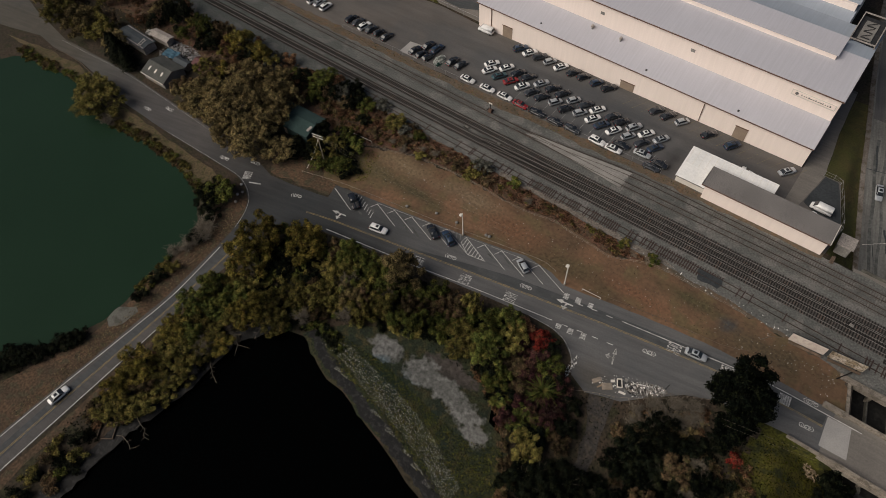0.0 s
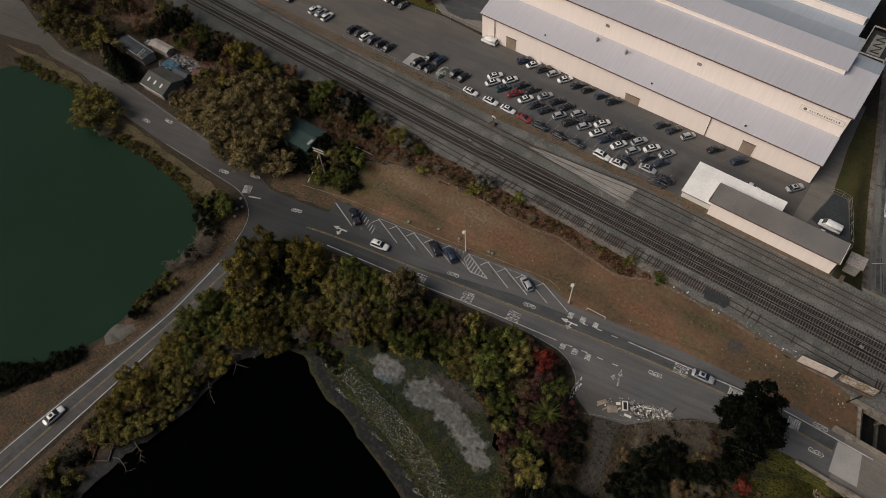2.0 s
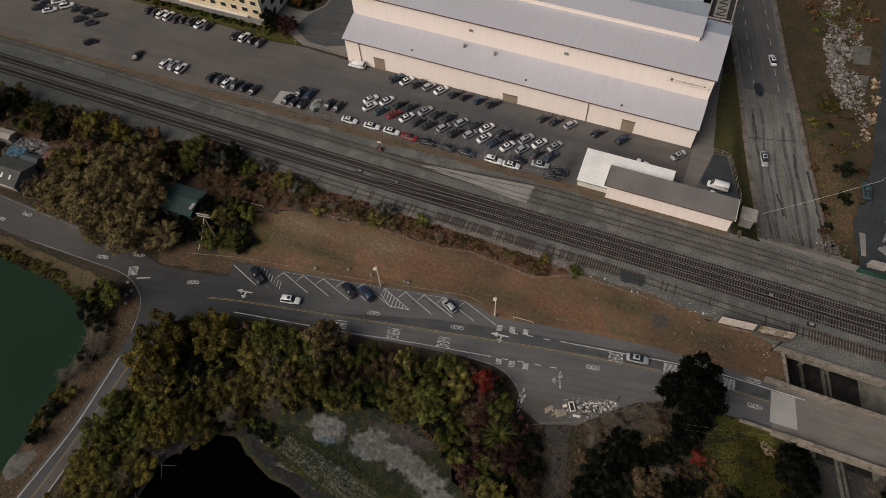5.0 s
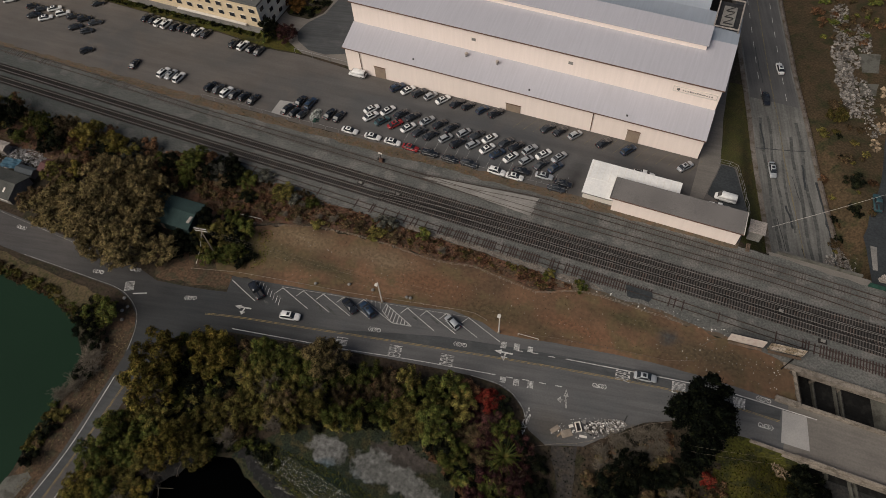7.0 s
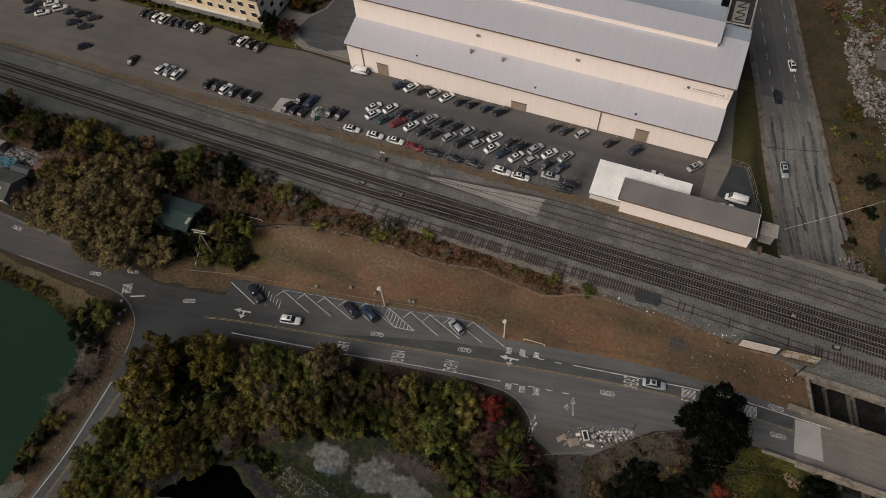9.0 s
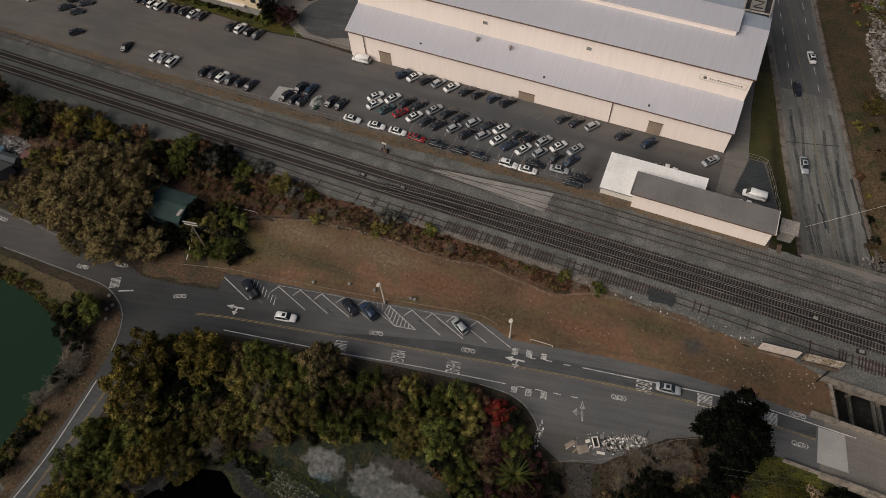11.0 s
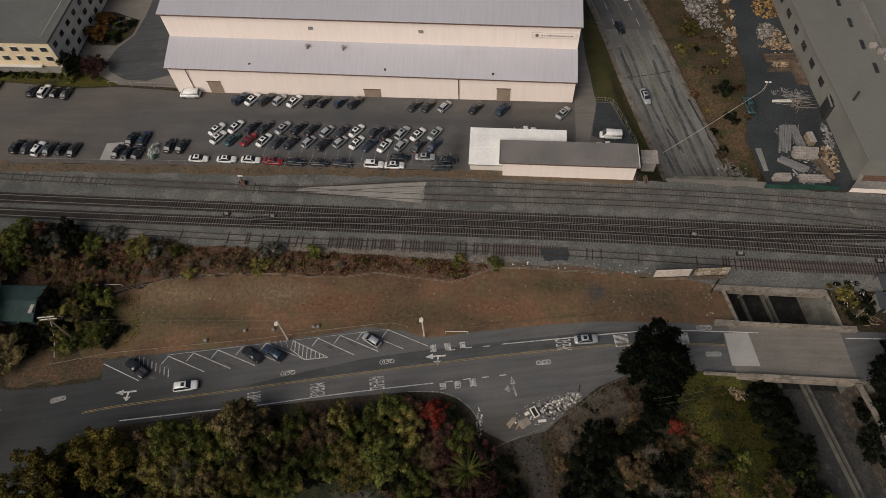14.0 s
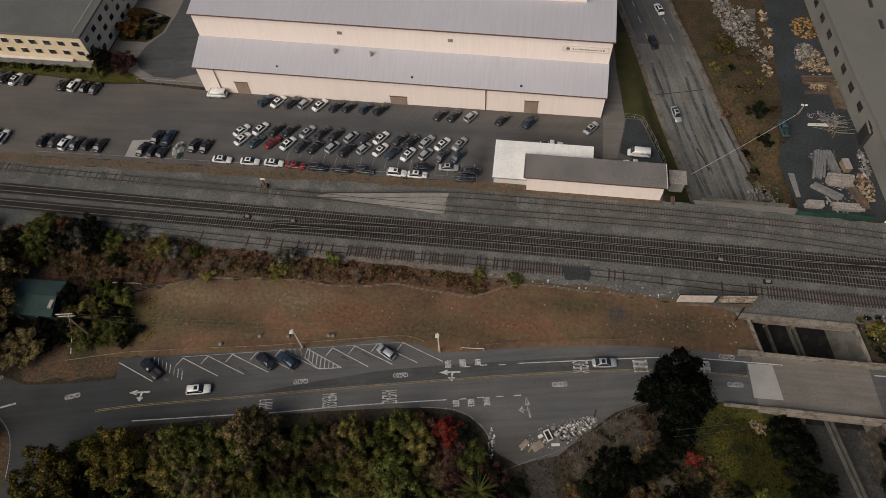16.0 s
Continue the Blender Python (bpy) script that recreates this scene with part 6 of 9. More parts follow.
heap("rubbish_heap", "dumped white rubbish and bags in a heap", "rubbish", 0.0, 64.0, 4.2, 1.4, 330, 0.33, M["litter"], 1.1, 14, lie=0.46)
heap("rubbish_heap", "dumped dark rags and scrap in a heap", "rubbish", -0.6, 63.4, 4.6, 1.5, 110, 0.42, M["darksteel"], 1.0, 17, lie=0.46)
heap("rubbish_heap", "strewn scraps round the rubbish heap", "rubbish", -3.2, 62.4, 7.5, 2.2, 90, 0.2, M["litter"], 0.1, 18, lie=0.46)
heap("rubbish_heap", "scattered white rubbish along the kerb", "rubbish", -15.2, 59.2, 0.6, 3.4, 70, 0.22, M["litter"], 0.2, 15)
for x, y, a, w, d in ((-6.8, 59.8, 36, 2.2, 1.5), (-9.2, 59.8, 52, 2.0, 0.95)):
    mt = thing("discarded_mattress", "dirty beige discarded mattress on the asphalt", "mattress", "discarded mattresses", at=(x, y, 0.04), turn=a)
    part("pad", boxm(-w / 2, w / 2, -d / 2, d / 2, 0, 0.25, 0.06), M["cardboard"], mt)
    part("seam_band", boxm(-w / 2 - 0.01, w / 2 + 0.01, -d / 2 - 0.01, d / 2 + 0.01, 0.1, 0.14, 0.0), M["brown"], mt)
cab = thing("discarded_cabinet", "discarded white cabinet lying open with a black inside", "cabinet", at=(-5.0, 61.9, 0.05), turn=120)
for a in ((-1.0, 1.0, -0.55, -0.4), (-1.0, 1.0, 0.4, 0.55), (-1.0, -0.85, -0.4, 0.4), (0.85, 1.0, -0.4, 0.4)):
    part("side", boxm(*a, 0, 0.5, 0.02), M["trim"], cab)
part("back", boxm(-0.85, 0.85, -0.4, 0.4, 0, 0.06), M["darksteel"], cab)
for x, y, a, w, d, m_ in ((-8.0, 59.2, 60, 1.6, 0.3, "timber"), (-3.6, 60.4, 10, 1.5, 0.5, "trim"), (-6.4, 61.6, 35, 0.9, 0.6, "trim"), (-4.2, 63.4, 95, 0.8, 0.7, "slabs"), (3.4, 67.0, 80, 1.6, 0.25, "darksteel")):
    bd = thing("discarded_board", "broken board dumped beside the rubbish heap", "board", "discarded boards", at=(x, y, 0.05), turn=a)
    part("board", boxm(-w / 2, w / 2, -d / 2, d / 2, 0, 0.08, 0.015), M[m_], bd)

# ---- cars ----


def car_ring(x, hw, zb, zt):
    """One cross-section of a car's body."""
    h = zt - zb
    half = [(0.80, zb), (0.95, zb + 0.12 * h), (1.0, zb + 0.4 * h), (0.985, zb + 0.66 * h), (0.93, zb + 0.84 * h), (0.82, zb + 0.95 * h), (0.5, zt + 0.015), (0.0, zt + 0.03)]
    return [(x, hw * a, z) for a, z in half] + [(x, -hw * a, z) for a, z in half[-2::-1]]


SHAPES = {
    "sedan": dict(body=[(-2.36, 0.66, 0.42, 0.78), (-2.26, 0.82, 0.30, 0.96), (-1.6, 0.90, 0.22, 1.0), (-0.2, 0.92, 0.20, 0.95), (1.0, 0.92, 0.20, 0.93), (1.9, 0.87, 0.24, 0.82), (2.24, 0.78, 0.32, 0.68), (2.34, 0.62, 0.40, 0.58)],
                  base=(-1.85, 1.15, 0.80, 0.92), top=(-1.05, 0.30, 0.62, 1.43), wheel=0.33, axle=1.42),
    "suv": dict(body=[(-2.34, 0.74, 0.45, 0.95), (-2.26, 0.88, 0.34, 1.12), (-1.6, 0.94, 0.28, 1.12), (-0.2, 0.95, 0.26, 1.08), (1.0, 0.95, 0.26, 1.06), (1.9, 0.91, 0.30, 0.96), (2.26, 0.82, 0.38, 0.80), (2.36, 0.66, 0.46, 0.68)],
                base=(-2.22, 1.1, 0.84, 1.05), top=(-1.85, 0.35, 0.68, 1.70), wheel=0.37, axle=1.42),
    "hatchback": dict(body=[(-2.05, 0.66, 0.42, 0.84), (-1.98, 0.80, 0.30, 1.0), (-1.4, 0.87, 0.22, 1.0), (-0.1, 0.89, 0.20, 0.96), (0.9, 0.89, 0.20, 0.94), (1.65, 0.84, 0.24, 0.84), (1.98, 0.75, 0.32, 0.70), (2.08, 0.6, 0.40, 0.58)],
                      base=(-1.92, 1.15, 0.78, 0.94), top=(-1.45, 0.3, 0.62, 1.50), wheel=0.32, axle=1.25),
    "van": dict(body=[(-2.6, 0.86, 0.45, 1.2), (-2.55, 0.96, 0.32, 1.35), (-1.6, 1.0, 0.28, 1.35), (0, 1.0, 0.26, 1.3), (1.5, 1.0, 0.26, 1.25), (2.1, 0.96, 0.3, 1.1), (2.5, 0.86, 0.38, 0.95), (2.62, 0.7, 0.46, 0.8)],
                base=(-2.58, 2.0, 0.92, 1.25), top=(-2.5, 1.2, 0.82, 2.15), wheel=0.36, axle=1.6),
    "pickup": dict(body=[(-2.7, 0.84, 0.5, 0.95), (-2.62, 0.94, 0.38, 1.05), (-1.6, 0.97, 0.34, 1.05), (-0.2, 0.97, 0.32, 1.05), (1.2, 0.97, 0.32, 1.06), (2.2, 0.93, 0.36, 1.0), (2.62, 0.86, 0.42, 0.86), (2.72, 0.7, 0.5, 0.72)],
                   base=(-0.75, 1.3, 0.86, 1.04), top=(-0.5, 0.55, 0.70, 1.72), wheel=0.4, axle=1.65),
}


def smooth(bm):
    for f in bm.faces:
        f.smooth = len(f.verts) < 9
    return bm


def pane(c, offset=0.012, inset=0.1, thick=0.02):
    """A thin pane set a little proud of a four-sided face."""
    c = [Vector(p) for p in c]
    mid = sum(c, Vector()) / 4
    n = (c[1] - c[0]).cross(c[3] - c[0]).normalized()
    bm = bmesh.new()
    a = [bm.verts.new(p.lerp(mid, inset) + n * (offset - thick)) for p in c]
    b = [bm.verts.new(p.lerp(mid, inset) + n * offset) for p in c]
    bm.faces.new(b)
    for i in range(4):
        j = (i + 1) % 4
        bm.faces.new((a[i], a[j], b[j], b[i]))
    return bm


def make_car(shape, paintmat, colour, roofglass=True):
    s = SHAPES[shape]
    noun = {"sedan": "sedan", "suv": "sport utility car", "hatchback": "hatchback", "van": "van", "pickup": "pickup truck"}[shape]
    car = thing("van" if shape == "van" else "pickup_truck" if shape == "pickup" else "car", "%s %s standing on asphalt" % (colour, noun), "van" if shape == "van" else "truck" if shape == "pickup" else "car")
    part("body", smooth(loft([car_ring(*r) for r in s["body"]])), paintmat, car)
    bx0, bx1, bh, bz = s["base"]
    tx0, tx1, th, tz = s["top"]
    B = [(bx0, -bh, bz), (bx1, -bh, bz), (bx1, bh, bz), (bx0, bh, bz)]
    T = [(tx0, -th, tz), (tx1, -th, tz), (tx1, th, tz), (tx0, th, tz)]
    bm = loft([B, [tuple(p * 0.14 + q * 0.86 for p, q in zip(a, b)) for a, b in zip(B, T)], [(x + (0.12 if x < 0.5 * (tx0 + tx1) else -0.12), y * 0.86, z + 0.035) for x, y, z in T]])
    bmesh.ops.bevel(bm, geom=[e for e in bm.edges if all(v.co.z > bz + 0.1 for v in e.verts)], offset=0.07, segments=2, affect="EDGES")
    part("cabin", smooth(bm), paintmat, car)
    part("windscreen", pane((B[1], B[2], T[2], T[1]), inset=0.05, offset=0.03), M["glass"], car)
    part("rear_window", pane((B[3], B[0], T[0], T[3]), inset=0.06, offset=0.03), M["glass"], car)
    if shape != "van":
        part("side_window", pane((B[0], B[1], T[1], T[0]), inset=0.06, offset=0.03), M["glass"], car)
        part("side_window", pane((B[2], B[3], T[3], T[2]), inset=0.06, offset=0.03), M["glass"], car)
    if roofglass:
        part("sunroof", boxm(tx1 - 0.95, tx1 - 0.25, -0.38, 0.38, tz, tz + 0.05, 0.02), M["glass"], car)
    if shape == "pickup":
        part("load_bed", boxm(-2.5, -0.85, -0.75, 0.75, 1.0, 1.075, 0.02), M["darksteel"], car)
    hw = s["body"][3][1]
    for sx in (-1, 1):
        for sy in (-1, 1):
            x, y = sx * s["axle"], sy * (hw - 0.1)
            w = part("wheel", tubem((x, y - 0.11, s["wheel"]), (x, y + 0.11, s["wheel"]), s["wheel"], n=12), M["tyre"], car)
            part("rim", tubem((x, y + sy * 0.1, s["wheel"]), (x, y + sy * 0.125, s["wheel"]), s["wheel"] * 0.62, n=10), M["rim"], w)
    f, r = s["body"][-2], s["body"][1]
    for sy in (-1, 1):
        part("headlight", boxm(f[0] - 0.1, f[0] + 0.02, sy * f[1] * 0.72 - 0.16, sy * f[1] * 0.72 + 0.16, f[3] - 0.16, f[3] - 0.02, 0.02), M["lamp"], car)
        part("tail_light", boxm(r[0] - 0.06, r[0] + 0.06, sy * r[1] * 0.8 - 0.15, sy * r[1] * 0.8 + 0.12, r[3] - 0.26, r[3] - 0.08, 0.02), M["red_lens"], car)
    return car


PAINTS = {"w": ("white", paint("paint_white", (0.82, 0.82, 0.81))), "s": ("silver", paint("paint_silver", (0.47, 0.49, 0.51), 0.3, 0.3)), "k": ("black", paint("paint_black", (0.018, 0.02, 0.025), 0.14, 0.0, 0.9)),
          "g": ("dark grey", paint("paint_grey", (0.07, 0.076, 0.086), 0.2, 0.4)), "b": ("dark blue", paint("paint_blue", (0.03, 0.055, 0.10), 0.3, 0.3)), "r": ("red", paint("paint_red", (0.28, 0.02, 0.022))),
          "t": ("teal", paint("paint_teal", (0.05, 0.115, 0.13), 0.3, 0.3))}
CARS = {}


def park(code, shape, x, y, deg, group, z=0.045, pitch=0.0):
    key = (code, shape)
    m = pose(x, y, z, 0, pitch, deg)
    if key not in CARS:
        CARS[key] = make_car(shape, PAINTS[code][1], PAINTS[code][0], shape in ("sedan", "suv"))
        ob = CARS[key]
        ob.matrix_basis = m
    else:
        ob = copy_thing(CARS[key], m)
    tagged(ob, group=group)
    return ob


rc = random.Random(5)
kinds = ("sedan", "sedan", "sedan", "hatchback", "suv")


def row(xs_, ys_, codes, deg, group):
    for x, y, c in zip(xs_, ys_, codes):
        park(c, kinds[rc.randrange(5)] if c != "w" else rc.choice(("sedan", "sedan", "suv")), x, y - 0.3, deg + rc.uniform(-3, 3), group)


row([-79.9, -76.6, -73.1, -69.6, -65.7, -61.4, -58.2, -53.9, -50, -34.9, -31.5, -27.4, -19.6, -13, 1.8], [138.8] * 4 + [138.6] * 5 + [138.2] * 3 + [138, 137.7, 137.2], "bwgswkkbkgkskbs", 56, "cars along the warehouse wall")
row([-83.2, -78.6, -74.5, -71.1, -66.7, -62.9, -59.5, -55.6, -52, -48.3, -43.7, -40.7, -37, -33.2, -29.1], [128.4, 129.4, 129.5, 129.6, 129.5, 129.6, 129.3, 128.8, 129.1, 129.3, 129.4, 128.8, 129, 128.8, 129.2], "wwkkskksgwgkswsw"[:14] + "s", 57,
    "cars in the yard rows")
row([-82.2, -78.5, -74.5, -70.6, -67.1, -63.7, -59.5, -55.8, -51.8, -47.7, -44.6, -40.9, -36.8, -32.7, -29], [125.8, 125.3, 125.4, 125.4, 125, 124.9, 125.3, 124.7, 125.6, 125.6, 124.9, 124.9, 125.3, 125.2, 125.5], "wtrwgkskswbwsgb", 57, "cars in the yard rows")
row([-85.2, -78.3, -72.4, -67, -61.4, -55.7, -50.4, -42.7, -37.8, -36.8, -30.8, -25.6, -26.8], [118.9, 119, 119.1, 118.9, 118.8, 118.9, 119, 119, 119, 121.5, 121.8, 121.2, 119], "wwwrkkgwwkskg", 0, "cars along the yard fence")
row([-131.9, -129.2, -126.1, -123.4, -120.3, -117.1, -105.9, -103.8, -100.6, -103.1, -100.7, -93.5, -90.5], [120.6, 120.7, 120.2, 120.3, 120.4, 120.3, 120.2, 124.3, 124.5, 119.9, 119.9, 122.6, 122.6], "kgwgkkkkbkkkk", 80, "cars at the west end of the yard")
row([-135.7, -132.6, -129.4, -126.5], [139.5, 139.5, 139.2, 139], "kwkg", 82, "cars by the office lawn")
row([-170, -167.1, -164.5, -161.9, -158.5, -155.9, -153, -149.8, -146.9], [141.1, 140.9, 140.3, 140.3, 140.3, 140.6, 140.8, 140.4, 140.6], "kkwwkkkwk", 80, "cars by the office lawn")
park("k", "sedan", -159.9, 120.9, 98, "cars at the far end of the yard")
park("k", "hatchback", -178.4, 120.9, 48, "cars at the far end of the yard")
row([-148.9, -146.3, -143.1], [120.9, 121, 120.6], "wsw", 84, "cars at the far end of the yard")
row([-210.8, -206.9, -202.8, -198.2, -202.3, -207, -193.8, -189.4, -184.8, -189.5, -184.6, -190.5, -220.7], [133.3, 133.1, 134.6, 133.5, 129.7, 129.6, 133.5, 133.6, 133.3, 129.3, 128.9, 141.8, 133.4], "kgwwwkkkgkgkw", 40, "cars at the far end of the yard")
park("w", "van", -93.3, 139.5, 182, "vans in the yard")
park("w", "van", 12.8, 130.0, 178, "vans in the yard")
park("w", "pickup", 11.8, 126.6, 178, "vans in the yard")
park("w", "pickup", -7.4, 130.6, 2, "vans in the yard")
park("t", "pickup", 46.7, 141.0, 96, "vehicles in the scrap yard")
for c, s, x, y, d, in (("k", "pickup", -82.9, 65.6, 148), ("k", "sedan", -60.6, 69.8, 150), ("b", "suv", -56.3, 70.4, 150), ("s", "hatchback", -37.2, 74.3, 150)):
    park(c, s, x, y, d, "cars in the roadside stalls", 0.07)
for c, s, x, y, d in (("w", "suv", -72.0, 62.6, 12), ("w", "sedan", -100.3, -11.0, 88), ("s", "sedan", 5.0, 77.0, 8)):
    park(c, s, x, y, d, "cars on the road", 0.07)
for c, y, off in (("s", 146.0, 3.4), ("k", 168.5, 4.4), ("w", 182.0, 9.8)):
    z = float(avenue_z(y))
    sl = math.degrees(math.atan2(float(avenue_z(y + 2)) - float(avenue_z(y - 2)), 4.2))
    park(c, "sedan", float(avenue_west(y)) + off, y, 106.5 if off > 7 else -73.5, "cars on the avenue", z + 0.05, -sl if off > 7 else sl)

tagged(part("ground_loading_slab", sheet([(-110, 117.6), (-110, 122.8), (-105.8, 123.4), (-103.5, 117.6)], 0.05), M["newdeck"]), "pale concrete loading slab", "slab", kind="structure")
heap("bag_heap", "pale filled bags piled between cars", "bags", -97.3, 121.0, 1.4, 2.5, 260, 0.45, M["paleheap"], 1.6, 31, 0.9, (0.6, 1.0))
heap("net_heap", "green netting crumpled beside the pale bags", "netting", -96.6, 119.3, 1.0, 1.0, 60, 0.4, M["tarpgreen"], 0.7, 32, 0.4, (0.6, 1.6))

# ---- trees ----


def leaves(name, centres, normals, size, seed):
    """Many small bent leaf sprays as one mesh."""
    r = np.random.default_rng(seed)
    n = len(centres)
    u = r.normal(size=(n, 3))
    nrm = normals + 0.45 * r.normal(size=(n, 3))
    nrm /= np.linalg.norm(nrm, axis=1)[:, None] + 1e-9
    u -= nrm * (u * nrm).sum(1)[:, None]
    u /= np.linalg.norm(u, axis=1)[:, None] + 1e-9
    v = np.cross(nrm, u)
    s = size * r.uniform(0.55, 1.35, (n, 1))
    P = np.stack([centres - u * s, centres + v * s * 0.55 - nrm * s * 0.15, centres + u * s, centres - v * s * 0.55 - nrm * s * 0.15], 1).reshape(-1, 3)
    F = np.arange(n * 4).reshape(n, 4)
    me = bpy.data.meshes.new(name)
    me.from_pydata(P.tolist(), [], F.tolist())
    return me


def lobes(r, R, hgt, z0, k, squash, spread=0.62):
    """Centres and sizes of the clumps of a crown."""
    out = [(0.0, 0.0, z0 + hgt * 0.36, R * 0.46)]
    for i in range(k):
        a = r.uniform(0, 6.283)
        d = R * spread * math.sqrt(r.uniform(0.1, 1))
        z = z0 + hgt * r.uniform(0.15, 0.95) * (1 - 0.35 * (d / R))
        out.append((d * math.cos(a) * 1.1, d * math.sin(a) * 0.95, z, R * r.uniform(0.15, 0.34)))
    return out


def crown_points(lb, n, seed, squash=0.8, per=14, puff=0.24):
    """Leaf places: sprays of leaves over the clumps, with gaps between the sprays."""
    r = np.random.default_rng(seed)
    w = np.array([l[3] ** 2 for l in lb])
    m = n // per
    pick = r.choice(len(lb), m, p=w / w.sum())
    L = np.array(lb)[pick]
    d = r.normal(size=(m, 3))
    d[:, 2] = np.where(d[:, 2] < -0.3, -d[:, 2], d[:, 2])
    d /= np.linalg.norm(d, axis=1)[:, None]
    rad = L[:, 3:4] * (0.7 + 0.4 * r.random((m, 1)))
    P = L[:, :3] + d * rad * np.array([1, 1, squash])
    P = np.repeat(P, per, 0) + r.normal(size=(m * per, 3)) * puff * np.array([1, 1, 0.6])
    return P, np.repeat(d, per, 0)


def limbs(bm, base, r, n, h, spread, r0):
    for i in range(n):
        a = 6.283 * i / n + r.uniform(-0.4, 0.4)
        z = h * r.uniform(0.35, 0.7)
        q = Vector((spread * math.cos(a) * r.uniform(0.5, 1), spread * math.sin(a) * r.uniform(0.5, 1), h * r.uniform(0.8, 1.1)))
        mid = Vector((0, 0, z)).lerp(q, 0.5) + Vector((r.uniform(-0.3, 0.3), r.uniform(-0.3, 0.3), 0.2))
        tube(bm, (0, 0, z), mid, r0 * 0.5, r0 * 0.35, 6)
        tube(bm, mid, q, r0 * 0.35, r0 * 0.1, 6)


def bare_mesh(seed, h=3.0, spread=2.4, n=26):
    """Bare grey branches that fork twice."""
    r = random.Random(seed)
    bm = bmesh.new()
    for i in range(n):
        a = r.uniform(0, 6.283)
        d = spread * r.uniform(0.1, 0.75)
        p = Vector((r.uniform(-0.8, 0.8), r.uniform(-0.8, 0.8), 0))
        q = Vector((d * math.cos(a), d * math.sin(a), h * r.uniform(0.35, 0.8)))
        tube(bm, p, q, 0.05, 0.03, 4)
        for j in range(5):
            b = r.uniform(0, 6.283)
            s = q.lerp(p, r.uniform(0, 0.5))
            e = s + Vector((math.cos(b), math.sin(b), r.uniform(-0.1, 0.7))) * spread * r.uniform(0.2, 0.45)
            tube(bm, s, e, 0.028, 0.014, 3)
            for g in range(4):
                c = b + r.uniform(-1.3, 1.3)
                u = s.lerp(e, r.uniform(0.2, 1.0))
                tube(bm, u, u + Vector((math.cos(c), math.sin(c), r.uniform(-0.1, 0.6))) * spread * 0.18, 0.016, 0.008, 3)
    return mesh_of(bm, "branches")


CROWNS = {}
LAB = {"leaf_black": "very dark dense evergreen tree, shade put into its leaf colour", "leaf_green": "dense green broadleaf tree among undergrowth", "leaf_olive": "olive-green broadleaf tree with thinning leaves", "leaf_yellow": "yellow-green tree in early autumn leaf", "leaf_oak": "big spreading oak with olive-brown dry leaves", "leaf_brown": "brown autumn tree with dry leaves",
       "leaf_rust": "rust-brown leafy shrub in dry scrub", "leaf_red": "bright red autumn shrub", "leaf_dark": "very dark evergreen tree", "leaf_grey": "pale grey-green rounded shrub", "leaf_orange": "clipped orange-brown ornamental tree",
       "leaf_purple": "dark reddish-purple ornamental tree"}


def tree(kind, x, y, R, h, seed, group="", trunk=True):
    """kind: leaf colour. R: crown radius, h: height."""
    var = seed % 4
    tier = 0 if R < 2.6 else 1 if R < 5.5 else 2
    key = ("broad", kind, var, tier)
    if key not in CROWNS:
        r = random.Random(var * 31 + 5)
        lb = lobes(r, 4.0, 5.6, 1.2, (15, 27, 46)[tier], 0.8, 0.95)
        if tier:
            lb = [(a, b, c, s * ((1, 0.86, 0.68)[tier] if q else 1.0)) for q, (a, b, c, s) in enumerate(lb)]
        P, N = crown_points(lb, (3800, 9500, 17000)[tier], var * 7 + 3, 0.85, (11, 13, 15)[tier], (0.24, 0.17, 0.13)[tier])
        N[:, 2] += 0.25
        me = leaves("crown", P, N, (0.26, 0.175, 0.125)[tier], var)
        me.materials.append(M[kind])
        bm = bmesh.new()
        tube(bm, (0, 0, -0.3), (r.uniform(-0.2, 0.2), r.uniform(-0.2, 0.2), 3.4), 0.26, 0.15)
        limbs(bm, None, r, 6, 5.0, 2.6, 0.2)
        tm = mesh_of(bm, "trunk")
        tm.materials.append(M["bark"])
        CROWNS[key] = (me, tm)
    me, tm = CROWNS[key]
    small = h < 2.6
    t = thing("shrub" if small else "tree", LAB[kind].replace("tree", "bush") if small else LAB[kind], "shrub" if small else "tree", group, at=(x, y, land(x, y)), turn=(seed * 67) % 360)
    t.scale = (R / 4.0, R / 4.0, h / 7.0)
    c = new("crown", me)
    c.parent = t
    k = new("trunk", tm)
    k.parent = t
    return t


def conifer(x, y, R, h, seed, group="", mat_="leaf_dark"):
    key = ("conifer", mat_, seed % 3)
    if key not in CROWNS:
        rr = np.random.default_rng(seed % 3 + 40)
        n = 3000
        z = 0.8 + 8.2 * rr.random(n) ** 1.25
        a = rr.random(n) * 6.283
        rad = (1 - (z - 0.3) / 9.3) * 2.7 * (0.55 + 0.45 * rr.random(n)) * (0.82 + 0.3 * np.sin(z * 4.6 + 2 * np.sin(a * 3)))
        P = np.stack([rad * np.cos(a), rad * np.sin(a), z], 1)
        N = np.stack([np.cos(a), np.sin(a), np.full(n, 0.5)], 1)
        me = leaves("crown", P, N, 0.26, seed)
        me.materials.append(M[mat_])
        tm = mesh_of(tubem((0, 0, -0.2), (0, 0, 8.5), 0.25, 0.05), "trunk")
        tm.materials.append(M["bark"])
        CROWNS[key] = (me, tm)
    me, tm = CROWNS[key]
    t = thing("tree", "dark pointed evergreen among other trees" if mat_ == "leaf_dark" else "pointed yellowish-green evergreen tree", "tree", group, at=(x, y, land(x, y)), turn=(seed * 67) % 360)
    t.scale = (R / 2.6, R / 2.6, h / 9.0)
    for nm, m_ in (("crown", me), ("trunk", tm)):
        o = new(nm, m_)
        o.parent = t
    return t


BARE = []
